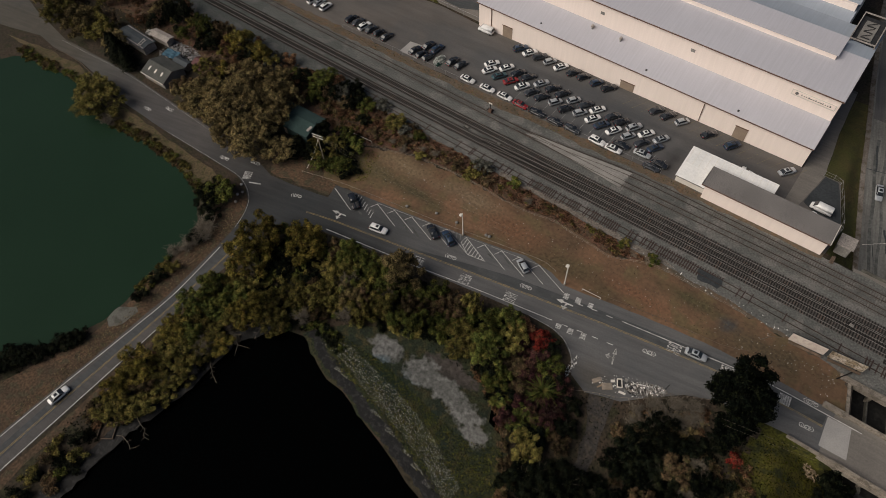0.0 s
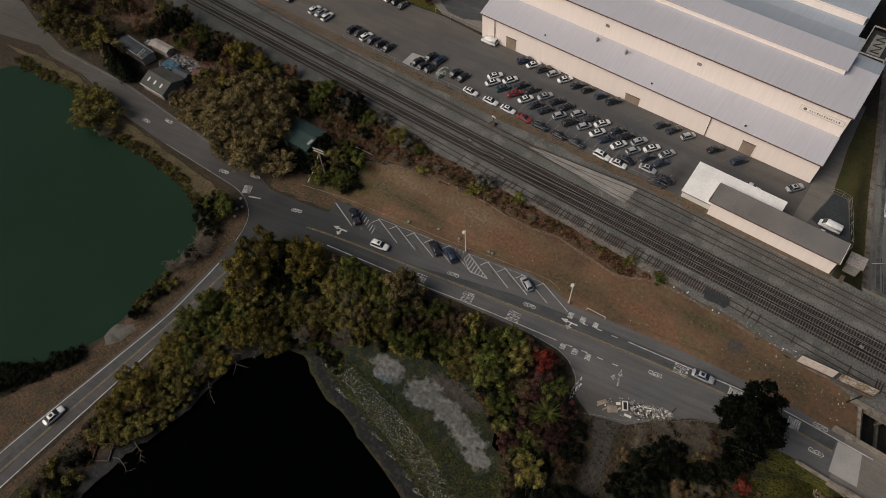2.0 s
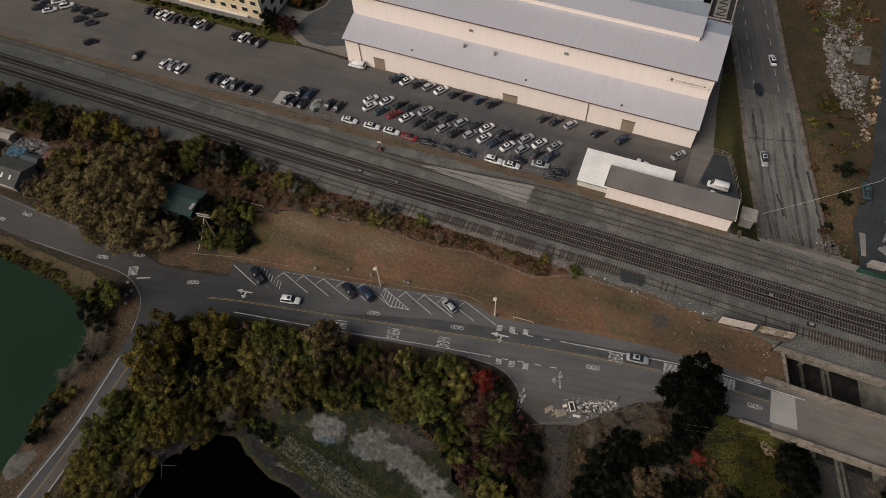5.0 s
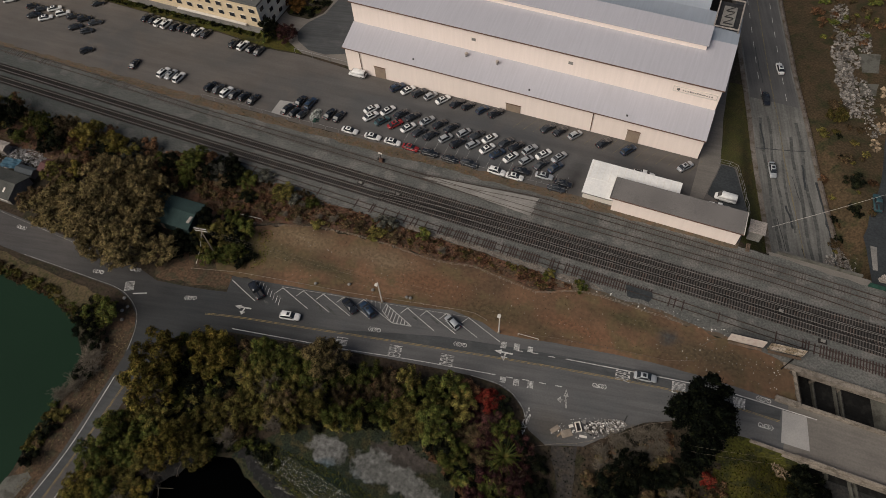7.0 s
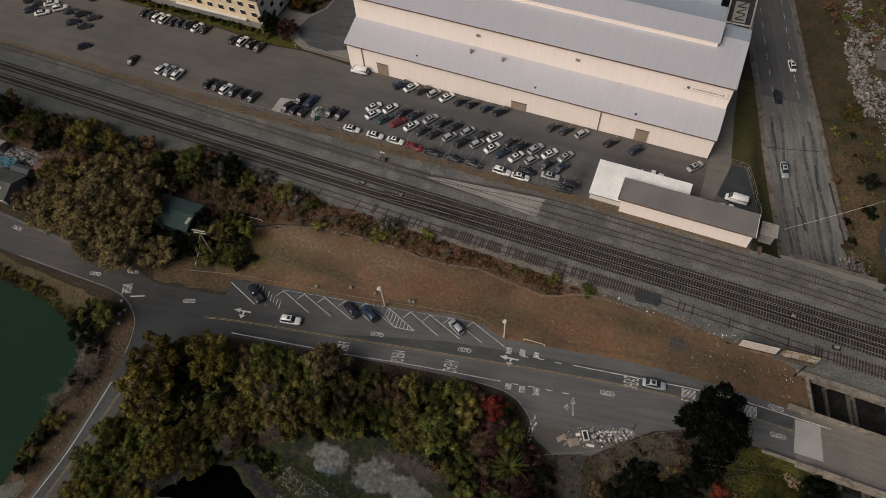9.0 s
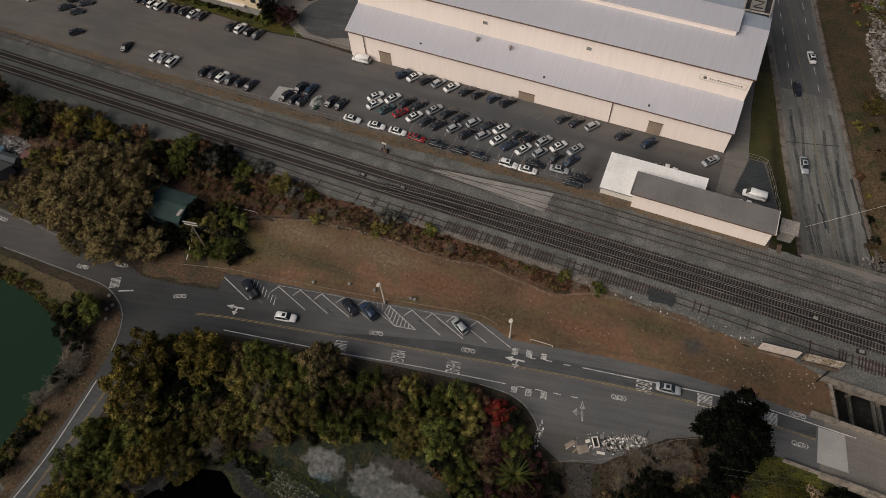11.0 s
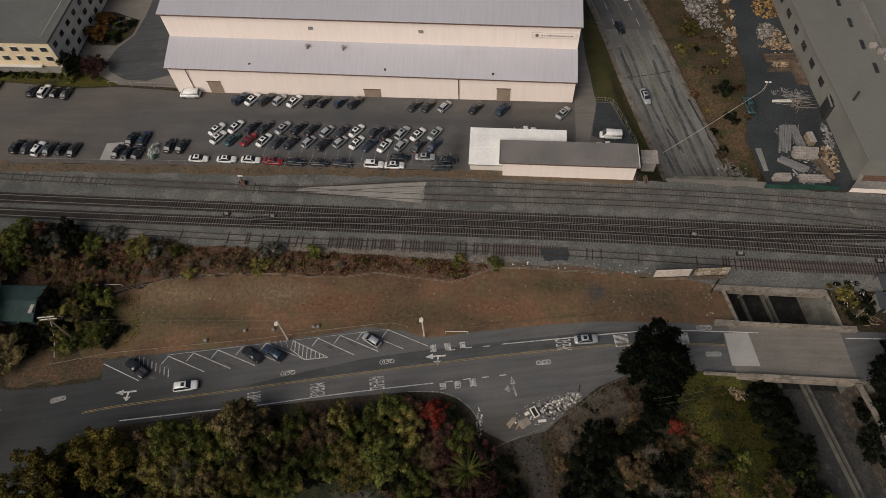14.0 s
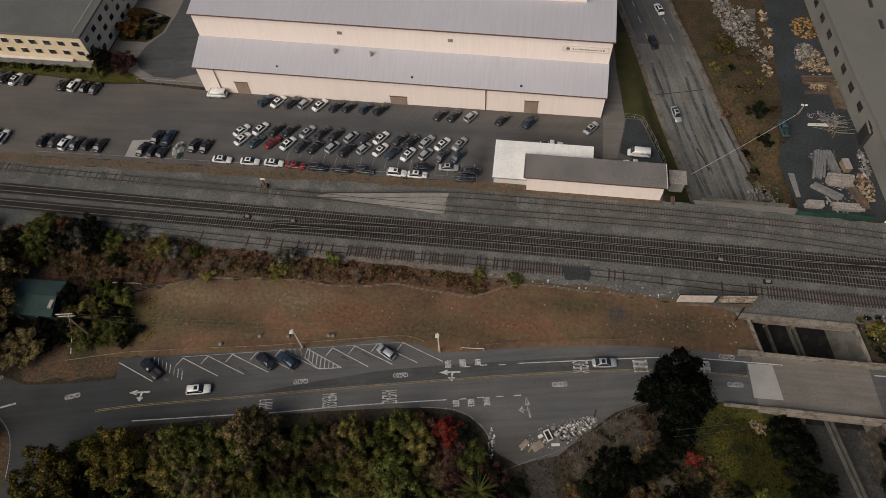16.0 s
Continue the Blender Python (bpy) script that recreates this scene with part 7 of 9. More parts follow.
for k in range(3):
    b = bare_mesh(60 + k)
    b.materials.append(M["palebark"])
    BARE.append(b)


def bare(x, y, R, h, seed, group=""):
    t = thing("bare_shrub", "leafless pale grey shrub with fine twigs", "shrub", group, at=(x, y, land(x, y)), turn=(seed * 67) % 360)
    t.scale = (R / 2.4, R / 2.4, h / 3.0)
    o = new("bare_crown", BARE[seed % 3])
    o.parent = t
    return t


rt = random.Random(11)


def scrub(poly, n, mix, Rr, hr, label, seed, gap=0.8):
    """Low scrub too tangled to count, one mass for each leaf colour."""
    r = random.Random(seed + 500)
    x0, x1 = min(p[0] for p in poly), max(p[0] for p in poly)
    y0, y1 = min(p[1] for p in poly), max(p[1] for p in poly)
    made = {}
    done, tries = [], 0
    while len(done) < n and tries < n * 60:
        tries += 1
        x, y, R = r.uniform(x0, x1), r.uniform(y0, y1), r.uniform(*Rr)
        if not inside(poly, x, y) or any(math.hypot(x - a, y - b) < gap * (R + c) * 0.5 for a, b, c in done):
            continue
        done.append((x, y, R))
        h = r.uniform(*hr)
        lb = [(dx, dy, z, s) for dx, dy, z, s in lobes(r, R, h, 0.0, 6, 0.8, 0.8)]
        P, N = crown_points(lb, int(190 * R * R) + 60, r.randrange(9999), min(1.0, h / R * 0.7), 11, 0.2)
        N[:, 2] += 0.5
        P[:, 2] = np.maximum(P[:, 2], 0.02)
        made.setdefault(r.choice(mix), []).append((P + np.array([x, y, land(x, y)]), N))
    for k, v in made.items():
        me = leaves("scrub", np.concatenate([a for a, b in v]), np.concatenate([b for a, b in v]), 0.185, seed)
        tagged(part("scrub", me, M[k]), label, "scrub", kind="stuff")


def wood(poly, n, mix, Rr, hr, group, gap=0.8, seed=0):
    """Trees strewn inside an outline, none too close to another."""
    r = random.Random(seed + 100)
    x0, x1 = min(p[0] for p in poly), max(p[0] for p in poly)
    y0, y1 = min(p[1] for p in poly), max(p[1] for p in poly)
    done = []
    tries = 0
    while len(done) < n and tries < n * 60:
        tries += 1
        x, y = r.uniform(x0, x1), r.uniform(y0, y1)
        R = r.uniform(*Rr)
        if not inside(poly, x, y) or any(math.hypot(x - a, y - b) < gap * (R + c) * 0.62 for a, b, c in done):
            continue
        done.append((x, y, R))
        kind = r.choice(mix)
        h = r.uniform(*hr) * (0.6 + 0.4 * R / Rr[1])
        if kind == "bare":
            bare(x, y, R * 0.9, h * 0.75, r.randrange(99), group)
        elif kind == "conifer":
            conifer(x, y, R * 0.8, h * 1.3, r.randrange(99), group)
        else:
            tree(kind, x, y, R, h, r.randrange(99), group)


# the grove between road and pond
GROVE = "grove between road and pond"
wood([(-75, 51), (-67, 53), (-52, 56), (-40, 58.2), (-30, 60), (-28, 57), (-30, 50), (-42, 48.5), (-52, 45), (-60, 40), (-68, 35.5), (-73, 38), (-72, 44)], 56,
     ["leaf_green", "leaf_green", "leaf_olive", "leaf_olive", "leaf_olive", "leaf_green", "leaf_olive", "leaf_green", "leaf_brown"], (2.3, 4.6), (4.5, 10), GROVE, 1.04, 1)
# dark share of this undergrowth paints the shaded gaps between crowns
scrub([(-88, 50), (-67, 54), (-40, 60), (-30, 61), (-28, 50), (-42, 47), (-62, 39), (-77, 27), (-92, 40)], 240, ["leaf_dark", "leaf_olive", "leaf_green"], (1.2, 2.2), (0.8, 2.4), "olive undergrowth with painted-shade clumps beneath the grove", 41, 0.6)
for x, y, R, h, s in ((-91.4, 42.8, 5.2, 11, 3), (-89.2, 36.2, 5.0, 10.5, 1), (-80.0, 27.0, 4.0, 8, 0), (-81.2, 47.6, 4.7, 10.5, 2), (-90.0, 3.4, 4.2, 7, 2), (-91.0, 14.5, 3.2, 5, 2)):
    tree("leaf_yellow", x, y, R, h, s, GROVE)
for x, y, R, h, s in ((-77.0, 32.2, 3.2, 6, 1), (-73.6, 28.8, 3.2, 6, 2), (-74.5, 36.5, 3.4, 6.5, 3), (-68.5, 39.5, 3.6, 7, 1), (-84.6, 31.0, 3.0, 5.5, 2)):
    tree("leaf_olive", x, y, R, h, s, GROVE)
for x, y, R, h, s in ((-91.0, 26.6, 3.6, 7, 1), (-92.6, 20.5, 3.2, 6.5, 2), (-87.0, 24.0, 3.0, 6, 0), (-84.6, 28.0, 3.4, 6.5, 3), (-83.6, 50.8, 2.4, 3.2, 2), (-87.2, 48.8, 2.6, 3.6, 1), (-91.6, 48.2, 1.8, 2.6, 0), (-72.0, 50.6, 3.4, 7, 3)):
    tree("leaf_green", x, y, R, h, s, GROVE)
tree("leaf_oak", -57.0, 54.8, 4.6, 10.5, 1, GROVE)
# low dark crowns added as the black shade between the tall ones
for x, y, R, h, s in ((-85.5, 42.5, 3.0, 3.0, 0), (-86.0, 46.4, 2.6, 2.8, 3), (-82.4, 40.6, 2.6, 3.0, 1), (-75.5, 40.2, 2.4, 3.0, 2)):
    tree("leaf_dark", x, y, R, h, s, GROVE)
tree("leaf_oak", -63.5, 44.0, 3.2, 7, 2, GROVE)
bare(-66.2, 45.4, 3.8, 8, 3, GROVE)
bare(-79.8, 20.5, 2.8, 2.2, 1, GROVE)
bare(-81.2, 9.5, 2.6, 2.4, 2, GROVE)
bare(-83.6, -3.0, 2.4, 2.2, 0, GROVE)
bare(-82.6, 15.0, 3.2, 4.5, 1, GROVE)
bare(-74.6, 30.4, 2.4, 2.4, 0, GROVE)
bare(-69.5, 33.6, 3.2, 4.5, 2, GROVE)
bare(-66, 54.5, 3.2, 5, 1, "grove between road and pond")
bare(-57, 48.5, 3.4, 6, 2, "grove between road and pond")
bare(-62, 39.5, 3.2, 5, 0, "grove between road and pond")
# bushes over the bank, near-black to carry tree shade and reflection
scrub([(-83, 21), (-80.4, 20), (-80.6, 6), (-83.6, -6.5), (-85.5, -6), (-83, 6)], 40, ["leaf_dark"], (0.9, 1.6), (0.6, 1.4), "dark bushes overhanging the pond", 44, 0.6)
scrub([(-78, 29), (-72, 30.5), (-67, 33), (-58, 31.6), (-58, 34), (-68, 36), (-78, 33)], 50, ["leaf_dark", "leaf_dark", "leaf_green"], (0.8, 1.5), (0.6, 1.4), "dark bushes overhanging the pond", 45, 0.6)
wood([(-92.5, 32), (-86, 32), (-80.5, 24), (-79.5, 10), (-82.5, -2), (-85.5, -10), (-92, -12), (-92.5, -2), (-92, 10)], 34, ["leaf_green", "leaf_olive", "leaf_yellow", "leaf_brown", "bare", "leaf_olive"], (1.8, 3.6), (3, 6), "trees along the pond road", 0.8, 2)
# dark clumps stand for the shade on the ground here
scrub([(-92, 32), (-86, 32), (-80.5, 24), (-79.8, 10), (-83, -2), (-86, -12), (-92.5, -12)], 70, ["leaf_dark", "leaf_dark", "leaf_rust"], (1.0, 2.0), (0.5, 1.4), "undergrowth along the pond road, darkened as painted shade", 42)
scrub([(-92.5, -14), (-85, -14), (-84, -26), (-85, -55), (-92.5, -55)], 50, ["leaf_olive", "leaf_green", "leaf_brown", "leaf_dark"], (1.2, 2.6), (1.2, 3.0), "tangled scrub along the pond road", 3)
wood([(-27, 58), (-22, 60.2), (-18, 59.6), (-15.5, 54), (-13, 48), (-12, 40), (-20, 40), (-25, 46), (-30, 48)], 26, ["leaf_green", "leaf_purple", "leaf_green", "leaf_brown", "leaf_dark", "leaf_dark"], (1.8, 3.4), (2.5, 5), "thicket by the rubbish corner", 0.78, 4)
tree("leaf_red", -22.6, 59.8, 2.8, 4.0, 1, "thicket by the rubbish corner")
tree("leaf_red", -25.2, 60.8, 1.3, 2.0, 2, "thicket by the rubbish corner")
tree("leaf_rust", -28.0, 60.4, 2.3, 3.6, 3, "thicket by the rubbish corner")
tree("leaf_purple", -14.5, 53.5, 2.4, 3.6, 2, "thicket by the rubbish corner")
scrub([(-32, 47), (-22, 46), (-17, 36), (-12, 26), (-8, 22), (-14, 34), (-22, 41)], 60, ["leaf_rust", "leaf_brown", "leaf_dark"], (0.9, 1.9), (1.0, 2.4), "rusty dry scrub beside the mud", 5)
# dark scrub; the near-black mix also paints in the corner vignette
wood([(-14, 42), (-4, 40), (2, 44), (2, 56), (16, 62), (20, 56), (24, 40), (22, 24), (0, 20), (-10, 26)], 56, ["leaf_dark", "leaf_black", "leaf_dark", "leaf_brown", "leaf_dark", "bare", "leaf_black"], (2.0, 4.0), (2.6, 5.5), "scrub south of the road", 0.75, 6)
scrub([(-14, 42), (-4, 40), (2, 44), (2, 56), (16, 62), (22, 56), (24, 24), (0, 20), (-10, 26)], 130, ["leaf_dark", "leaf_brown", "leaf_black", "leaf_dark"], (1.0, 2.2), (0.5, 1.5), "dark scrub south of the road, vignette put into its colour", 43)
tree("leaf_olive", -13.5, 38.5, 3.2, 5.0, 2, "scrub south of the road")
for x, y, R, k in ((-10.5, 51.0, 2.2, "leaf_dark"), (-9.0, 47.0, 2.6, "leaf_dark"), (2.6, 49.0, 2.4, "leaf_dark"), (-0.5, 52.5, 1.6, "leaf_brown"), (3.5, 53.5, 2.2, "leaf_brown"), (-8.4, 43.0, 2.4, "leaf_brown")):
    tree(k, x, y, R, R * 1.3, int(-x) + 20, "scrub south of the road")
scrub([(0, 58), (6, 62), (12, 67), (13, 62), (8, 57), (2, 54)], 60, ["leaf_oak", "leaf_brown", "leaf_rust", "leaf_dark"], (0.8, 1.7), (0.6, 1.6), "dry brown scrub by the rubbish", 46)
for x, y, R in ((2.8, 61.5, 3.0), (6.0, 60.5, 3.0), (10.5, 63.0, 3.0), (1.5, 55.5, 2.8), (6.6, 64.2, 3.2), (9.6, 65.8, 2.8), (4.5, 58.5, 3.2), (8.5, 61.5, 3.2), (0.5, 58.5, 2.6)):
    bare(x, y, R, 3.2, int(x * 7) + 9, "leafless scrub by the rubbish")
# the dark cypress
CY = [(14.6, 68.4, 4.2, 26.0), (13.6, 71.0, 3.4, 26.0), (17.6, 71.0, 3.6, 22.0), (17.0, 65.4, 3.6, 16.0), (12.2, 68.6, 3.0, 20.0), (18.6, 67.6, 3.2, 17.0), (16.8, 62.4, 2.4, 9.0)]
cy = thing("cypress", "large dark many-headed cypress beside the road", "tree", at=(15.2, 67.4, 0))
rr = np.random.default_rng(77)
Ps, Ns = [], []
for x, y, R, h in CY:
    lb = lobes(random.Random(int(x * 10)), R, h * 0.75, h * 0.15, 20, 0.9, 0.72)
    P, N = crown_points(lb, 6500, int(y * 10), 1.0, 12, 0.32)
    Ps.append(P + np.array([x - 15.2, y - 67.4, 0]))
    Ns.append(N)
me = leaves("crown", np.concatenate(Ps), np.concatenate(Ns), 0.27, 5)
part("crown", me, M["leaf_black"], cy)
bm = bmesh.new()
tube(bm, (0, 0, -0.2), (0, 0.3, 9), 0.6, 0.2)
limbs(bm, None, random.Random(3), 8, 8, 3.5, 0.5)
part("trunk", bm, M["bark"], cy)
tree("leaf_red", 20.5, 60.5, 1.5, 1.8, 3)
scrub([(15, 59), (20, 57), (23, 56), (24, 48), (20, 44), (13, 50)], 46, ["leaf_dark", "leaf_dark", "leaf_brown"], (1.0, 2.0), (0.8, 1.8), "dark scrub below the cypress", 61, 0.7)
scrub([(19, 64), (23, 63), (27, 57), (31, 50), (27, 47), (22, 55)], 34, ["leaf_brown", "leaf_rust", "leaf_oak"], (0.5, 1.2), (0.4, 0.9), "low dry scrub on the bank", 62)
tree("leaf_dark", 27.8, 55.2, 1.9, 2.4, 5)
tree("leaf_dark", 11.5, 57.4, 2.0, 2.6, 6)
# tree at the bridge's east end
# near-black leaves put the shade of these crowns into their colour
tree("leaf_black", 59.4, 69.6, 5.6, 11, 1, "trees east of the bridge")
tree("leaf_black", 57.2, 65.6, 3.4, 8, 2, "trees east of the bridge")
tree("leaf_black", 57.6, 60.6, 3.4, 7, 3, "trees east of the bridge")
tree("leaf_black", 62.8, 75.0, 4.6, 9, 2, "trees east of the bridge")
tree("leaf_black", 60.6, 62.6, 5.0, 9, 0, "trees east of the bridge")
tree("leaf_dark", 62.4, 57.0, 4.8, 8, 2, "trees east of the bridge")
tree("leaf_rust", 61.0, 73.6, 2.2, 4, 2, "trees east of the bridge")
tree("leaf_dark", 64.5, 62.0, 6.5, 10, 3, "trees east of the bridge")
wood([(65, 62), (80, 62), (84, 30), (72, 30)], 18, ["leaf_dark", "leaf_green", "leaf_dark"], (3, 5), (4, 7), "trees east of the bridge", 0.75, 7)
for k in range(22):
    y = 70 - k * 1.35
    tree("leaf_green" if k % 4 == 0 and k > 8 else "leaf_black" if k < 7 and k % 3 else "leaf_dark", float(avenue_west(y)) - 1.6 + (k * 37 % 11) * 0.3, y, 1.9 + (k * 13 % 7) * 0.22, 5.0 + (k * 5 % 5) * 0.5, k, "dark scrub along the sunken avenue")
wood([(28, 58), (40, 58), (44, 40), (30, 36)], 12, ["leaf_brown", "leaf_green"], (0.8, 1.6), (0.8, 1.6), "scrub on the bank", 1.5, 9)
# palm
pm = thing("palm", "low spiky palm with narrow radiating fronds", "palm", at=(-16.6, 50.0, 0))
part("trunk", tubem((0, 0, 0), (0, 0, 2.6), 0.35, 0.28), M["bark"], pm)
bmp = random.Random(8)
for k in range(38):
    bm = bmesh.new()
    a, el = 6.283 * k / 38 + bmp.uniform(-0.1, 0.1), bmp.uniform(0.05, 1.2)
    L = bmp.uniform(3.0, 4.4)
    pts = []
    for i in range(6):
        t = i / 5
        d = L * t * math.cos(el * (1 - 0.4 * t))
        z = 2.6 + L * t * math.sin(el) * (1 - 0.55 * t)
        pts.append((d, z, 0.16 * (1 - 0.75 * t) + 0.02))
    lo, hi_ = [], []
    for d, z, w in pts:
        lo.append(bm.verts.new((d * math.cos(a) - w * math.sin(a), d * math.sin(a) + w * math.cos(a), z)))
        hi_.append(bm.verts.new((d * math.cos(a) + w * math.sin(a), d * math.sin(a) - w * math.cos(a), z)))
    for i in range(5):
        bm.faces.new((lo[i], lo[i + 1], hi_[i + 1], hi_[i]))
    part("frond", bm, M["leaf_green"], pm)

# hedge between field and railway
scrub([(-112, 84), (-100, 80.5), (-92, 84.5), (-79, 88.6), (-63, 89.6), (-45, 89.6), (-38, 91), (-30, 90.5), (-22, 89.5), (-14, 92.8), (-20, 93.6), (-45, 94), (-92, 95), (-112, 96)], 420,
      ["leaf_dry", "leaf_dry", "leaf_dry", "leaf_rust", "leaf_oak", "leaf_olive"], (0.3, 1.0), (0.12, 0.55), "rusty brown scrub between field and railway", 10, 0.5)
wood([(-92, 85), (-60, 90), (-40, 91), (-45, 94), (-92, 95)], 16, ["bare", "leaf_olive", "bare", "leaf_brown"], (1.3, 2.3), (1.6, 3.0), "shrubs between field and railway", 1.2, 10)
tree("leaf_grey", -63.0, 93.3, 1.9, 3.0, 1, "scrub between field and railway")
tree("leaf_grey", -61.0, 93.8, 1.7, 2.8, 2, "scrub between field and railway")
for x, y, R, h, k in ((-90.6, 92.4, 2.9, 3.8, "leaf_olive"), (-87.4, 92.0, 1.9, 2.6, "leaf_grey"), (-82.6, 92.6, 1.8, 2.8, "leaf_green"), (-102.0, 93.0, 2.6, 3.4, "leaf_green"), (-106.0, 91.6, 2.8, 4.2, "leaf_dark"), (-112.0, 92.4, 3.2, 5.0, "leaf_dark"), (-99.0, 88.6, 2.0, 2.2, "leaf_dark"), (-94.0, 86.8, 1.8, 1.8, "leaf_brown"), (-20.9, 94.0, 1.2, 1.7, "leaf_olive")):
    tree(k, x, y, R, h, int(-x * 3), "scrub between field and railway")
tree("leaf_green", -52.5, 93.6, 1.7, 2.6, 3, "scrub between field and railway")
tree("leaf_green", -21.5, 92.6, 0.9, 1.4, 3, "scrub between field and railway")
tree("leaf_green", -13.5, 93.2, 1.6, 1.8, 2, "scrub between field and railway")
tree("leaf_grey", -98, 96.0, 2.2, 2.6, 1, "scrub between field and railway")
tree("leaf_grey", -109, 95.5, 2.2, 2.6, 2, "scrub between field and railway")
wood([(-105, 79), (-97, 83), (-93, 80), (-92, 70), (-99, 68), (-104, 72)], 20, ["leaf_green", "leaf_dark", "leaf_olive", "leaf_green", "leaf_dark"], (1.6, 2.7), (3, 6), "trees at the field corner", 0.78, 11)
wood([(-140, 84), (-118, 88), (-106, 90), (-104, 96), (-140, 95)], 20, ["leaf_green", "leaf_brown", "leaf_dark", "leaf_rust", "leaf_grey"], (2.0, 3.4), (3, 5.5), "trees along the railway", 0.8, 12)
# large brown oak mass and the western woods
for x, y, R, h, s in ((-127, 69, 8.0, 12, 1), (-119.5, 67.5, 6.2, 10, 2), (-135, 73, 7.0, 10.5, 3), (-123, 77, 6.5, 11, 0), (-141, 68.5, 5.0, 8, 1), (-131, 65.8, 5.0, 9, 2), (-118.5, 73.8, 5.4, 10.5, 3), (-134, 80, 6.0, 10, 1), (-144.5, 66.5, 5.0, 8.5, 0), (-137.5, 65.6, 4.6, 8.5, 3), (-128, 84, 4.6, 8, 2), (-116.0, 63.0, 5.6, 9, 1), (-123.0, 62.9, 5.6, 9, 3), (-108.8, 66.5, 3.6, 6, 2), (-120.5, 79.5, 5.6, 10, 1)):
    tree("leaf_oak", x, y, R, h, s, "big brown trees by the lane")
scrub([(-150, 82), (-120, 83), (-105, 86), (-104, 94), (-150, 93)], 110, ["leaf_rust", "leaf_rust", "leaf_brown", "leaf_oak"], (0.7, 1.8), (0.6, 1.8), "rusty brown scrub by the railway", 49)
scrub([(-250, 74), (-190, 80), (-160, 84), (-140, 82), (-140, 93), (-200, 96), (-250, 96)], 70, ["leaf_brown", "leaf_olive", "leaf_green", "leaf_rust", "leaf_oak", "leaf_dark"], (1.8, 3.8), (4, 8), "mixed brown and olive woods by the railway", 13, 0.95)
scrub([(-250, 70), (-212, 70), (-200, 66), (-190, 70), (-190, 79), (-250, 74)], 24, ["leaf_oak", "leaf_olive", "leaf_brown"], (2.0, 3.6), (4, 7), "olive-brown woods by the lane", 14, 0.9)
for x, y, R, h, s in ((-208, 67, 5.5, 10, 1), (-199, 67.5, 5.2, 10, 2), (-192, 69, 4.6, 9, 3), (-216, 68.5, 5.0, 9, 0), (-184, 68.5, 3.6, 7, 2)):
    tree("leaf_olive" if s % 2 else "leaf_oak", x, y, R, h, s, "western woods by the lane")
wood([(-152, 66), (-146, 65.5), (-142, 72), (-144, 80), (-152, 80)], 10, ["leaf_yellow", "leaf_olive", "leaf_brown"], (2.2, 3.4), (4, 6.5), "trees beside the huts", 0.8, 15)
for x, y, R, h, k in ((-175.6, 89.0, 3.0, 10, "leaf_dark"), (-178.5, 87.0, 2.6, 8, "leaf_dark"), (-162, 89.0, 3.0, 6.5, "leaf_dark"), (-158.6, 90.4, 3.2, 7, "leaf_brown"), (-151.5, 91.8, 3.4, 8, "leaf_olive"), (-148.4, 90.0, 2.4, 5.5, "leaf_brown"), (-141.0, 91.2, 2.6, 6.0, "leaf_olive"), (-137.0, 90.6, 2.4, 5.0, "leaf_olive"), (-144.6, 88.4, 2.6, 5.0, "leaf_dark"), (-168.5, 90.4, 2.8, 6, "leaf_green")):
    tree(k, x, y, R, h, int(-x), "rounded trees by the railway")
for x, y, R, h, s in ((-178.4, 66.2, 4.6, 10, 1), (-173.6, 65.2, 3.6, 8, 2), (-183, 66.8, 3.6, 8, 0)):
    conifer(x, y, R, h, s, "dark evergreens by the huts")
for x, y, R in ((-90.2, 70.8, 1.7), (-88.8, 73.4, 1.4), (-91.6, 75.0, 1.6), (-106.0, 68.5, 3.0), (-103.5, 70.5, 2.6), (-108.5, 70.4, 2.8)):
    tree("leaf_dark", x, y, R, R * 1.2, int(-x), "dark bushes before the cottage")
for x, y, R, h, k in ((-150.5, 89.4, 3.4, 8.0, "leaf_yellow"), (-141.6, 90.6, 2.9, 7.5, "leaf_yellow"), (-146.2, 91.4, 2.4, 5.5, "leaf_olive"), (-162.4, 87.6, 3.0, 7.5, "leaf_green"), (-160.6, 83.6, 2.6, 5.0, "leaf_dark"), (-118.0, 91.4, 3.2, 6.5, "leaf_green"), (-122.6, 89.6, 3.0, 6.0, "leaf_dark"), (-114.4, 91.0, 2.6, 5.0, "leaf_dark"), (-117.0, 87.4, 2.4, 4.5, "leaf_green")):
    tree(k, x, y, R, h, int(-x * 5), "rounded trees by the railway")
# lake shore
tree("leaf_olive", -165.5, 49.5, 7.0, 7.5, 1, "lake shore trees")
tree("leaf_olive", -172, 51.5, 5.2, 6, 2, "lake shore trees")
for x, y, R, k in ((-105.4, 25.2, 1.8, "leaf_olive"), (-106.0, 21.0, 2.0, "leaf_dark"), (-105.6, 15.5, 2.0, "leaf_dark"), (-107.4, 34.4, 2.2, "leaf_dark"), (-109.6, 41.4, 2.4, "leaf_dark"), (-114.8, 47.4, 3.0, "leaf_dark")):
    tree(k, x, y, R, R * 1.3, int(-x), "lake shore trees")
bare(-160.5, 46.8, 3.6, 4, 1, "lake shore trees")
tree("leaf_green", -111.6, 47.0, 3.8, 6.5, 3, "lake shore trees")
tree("leaf_dark", -113.4, 43.6, 3.2, 5, 2, "lake shore trees")
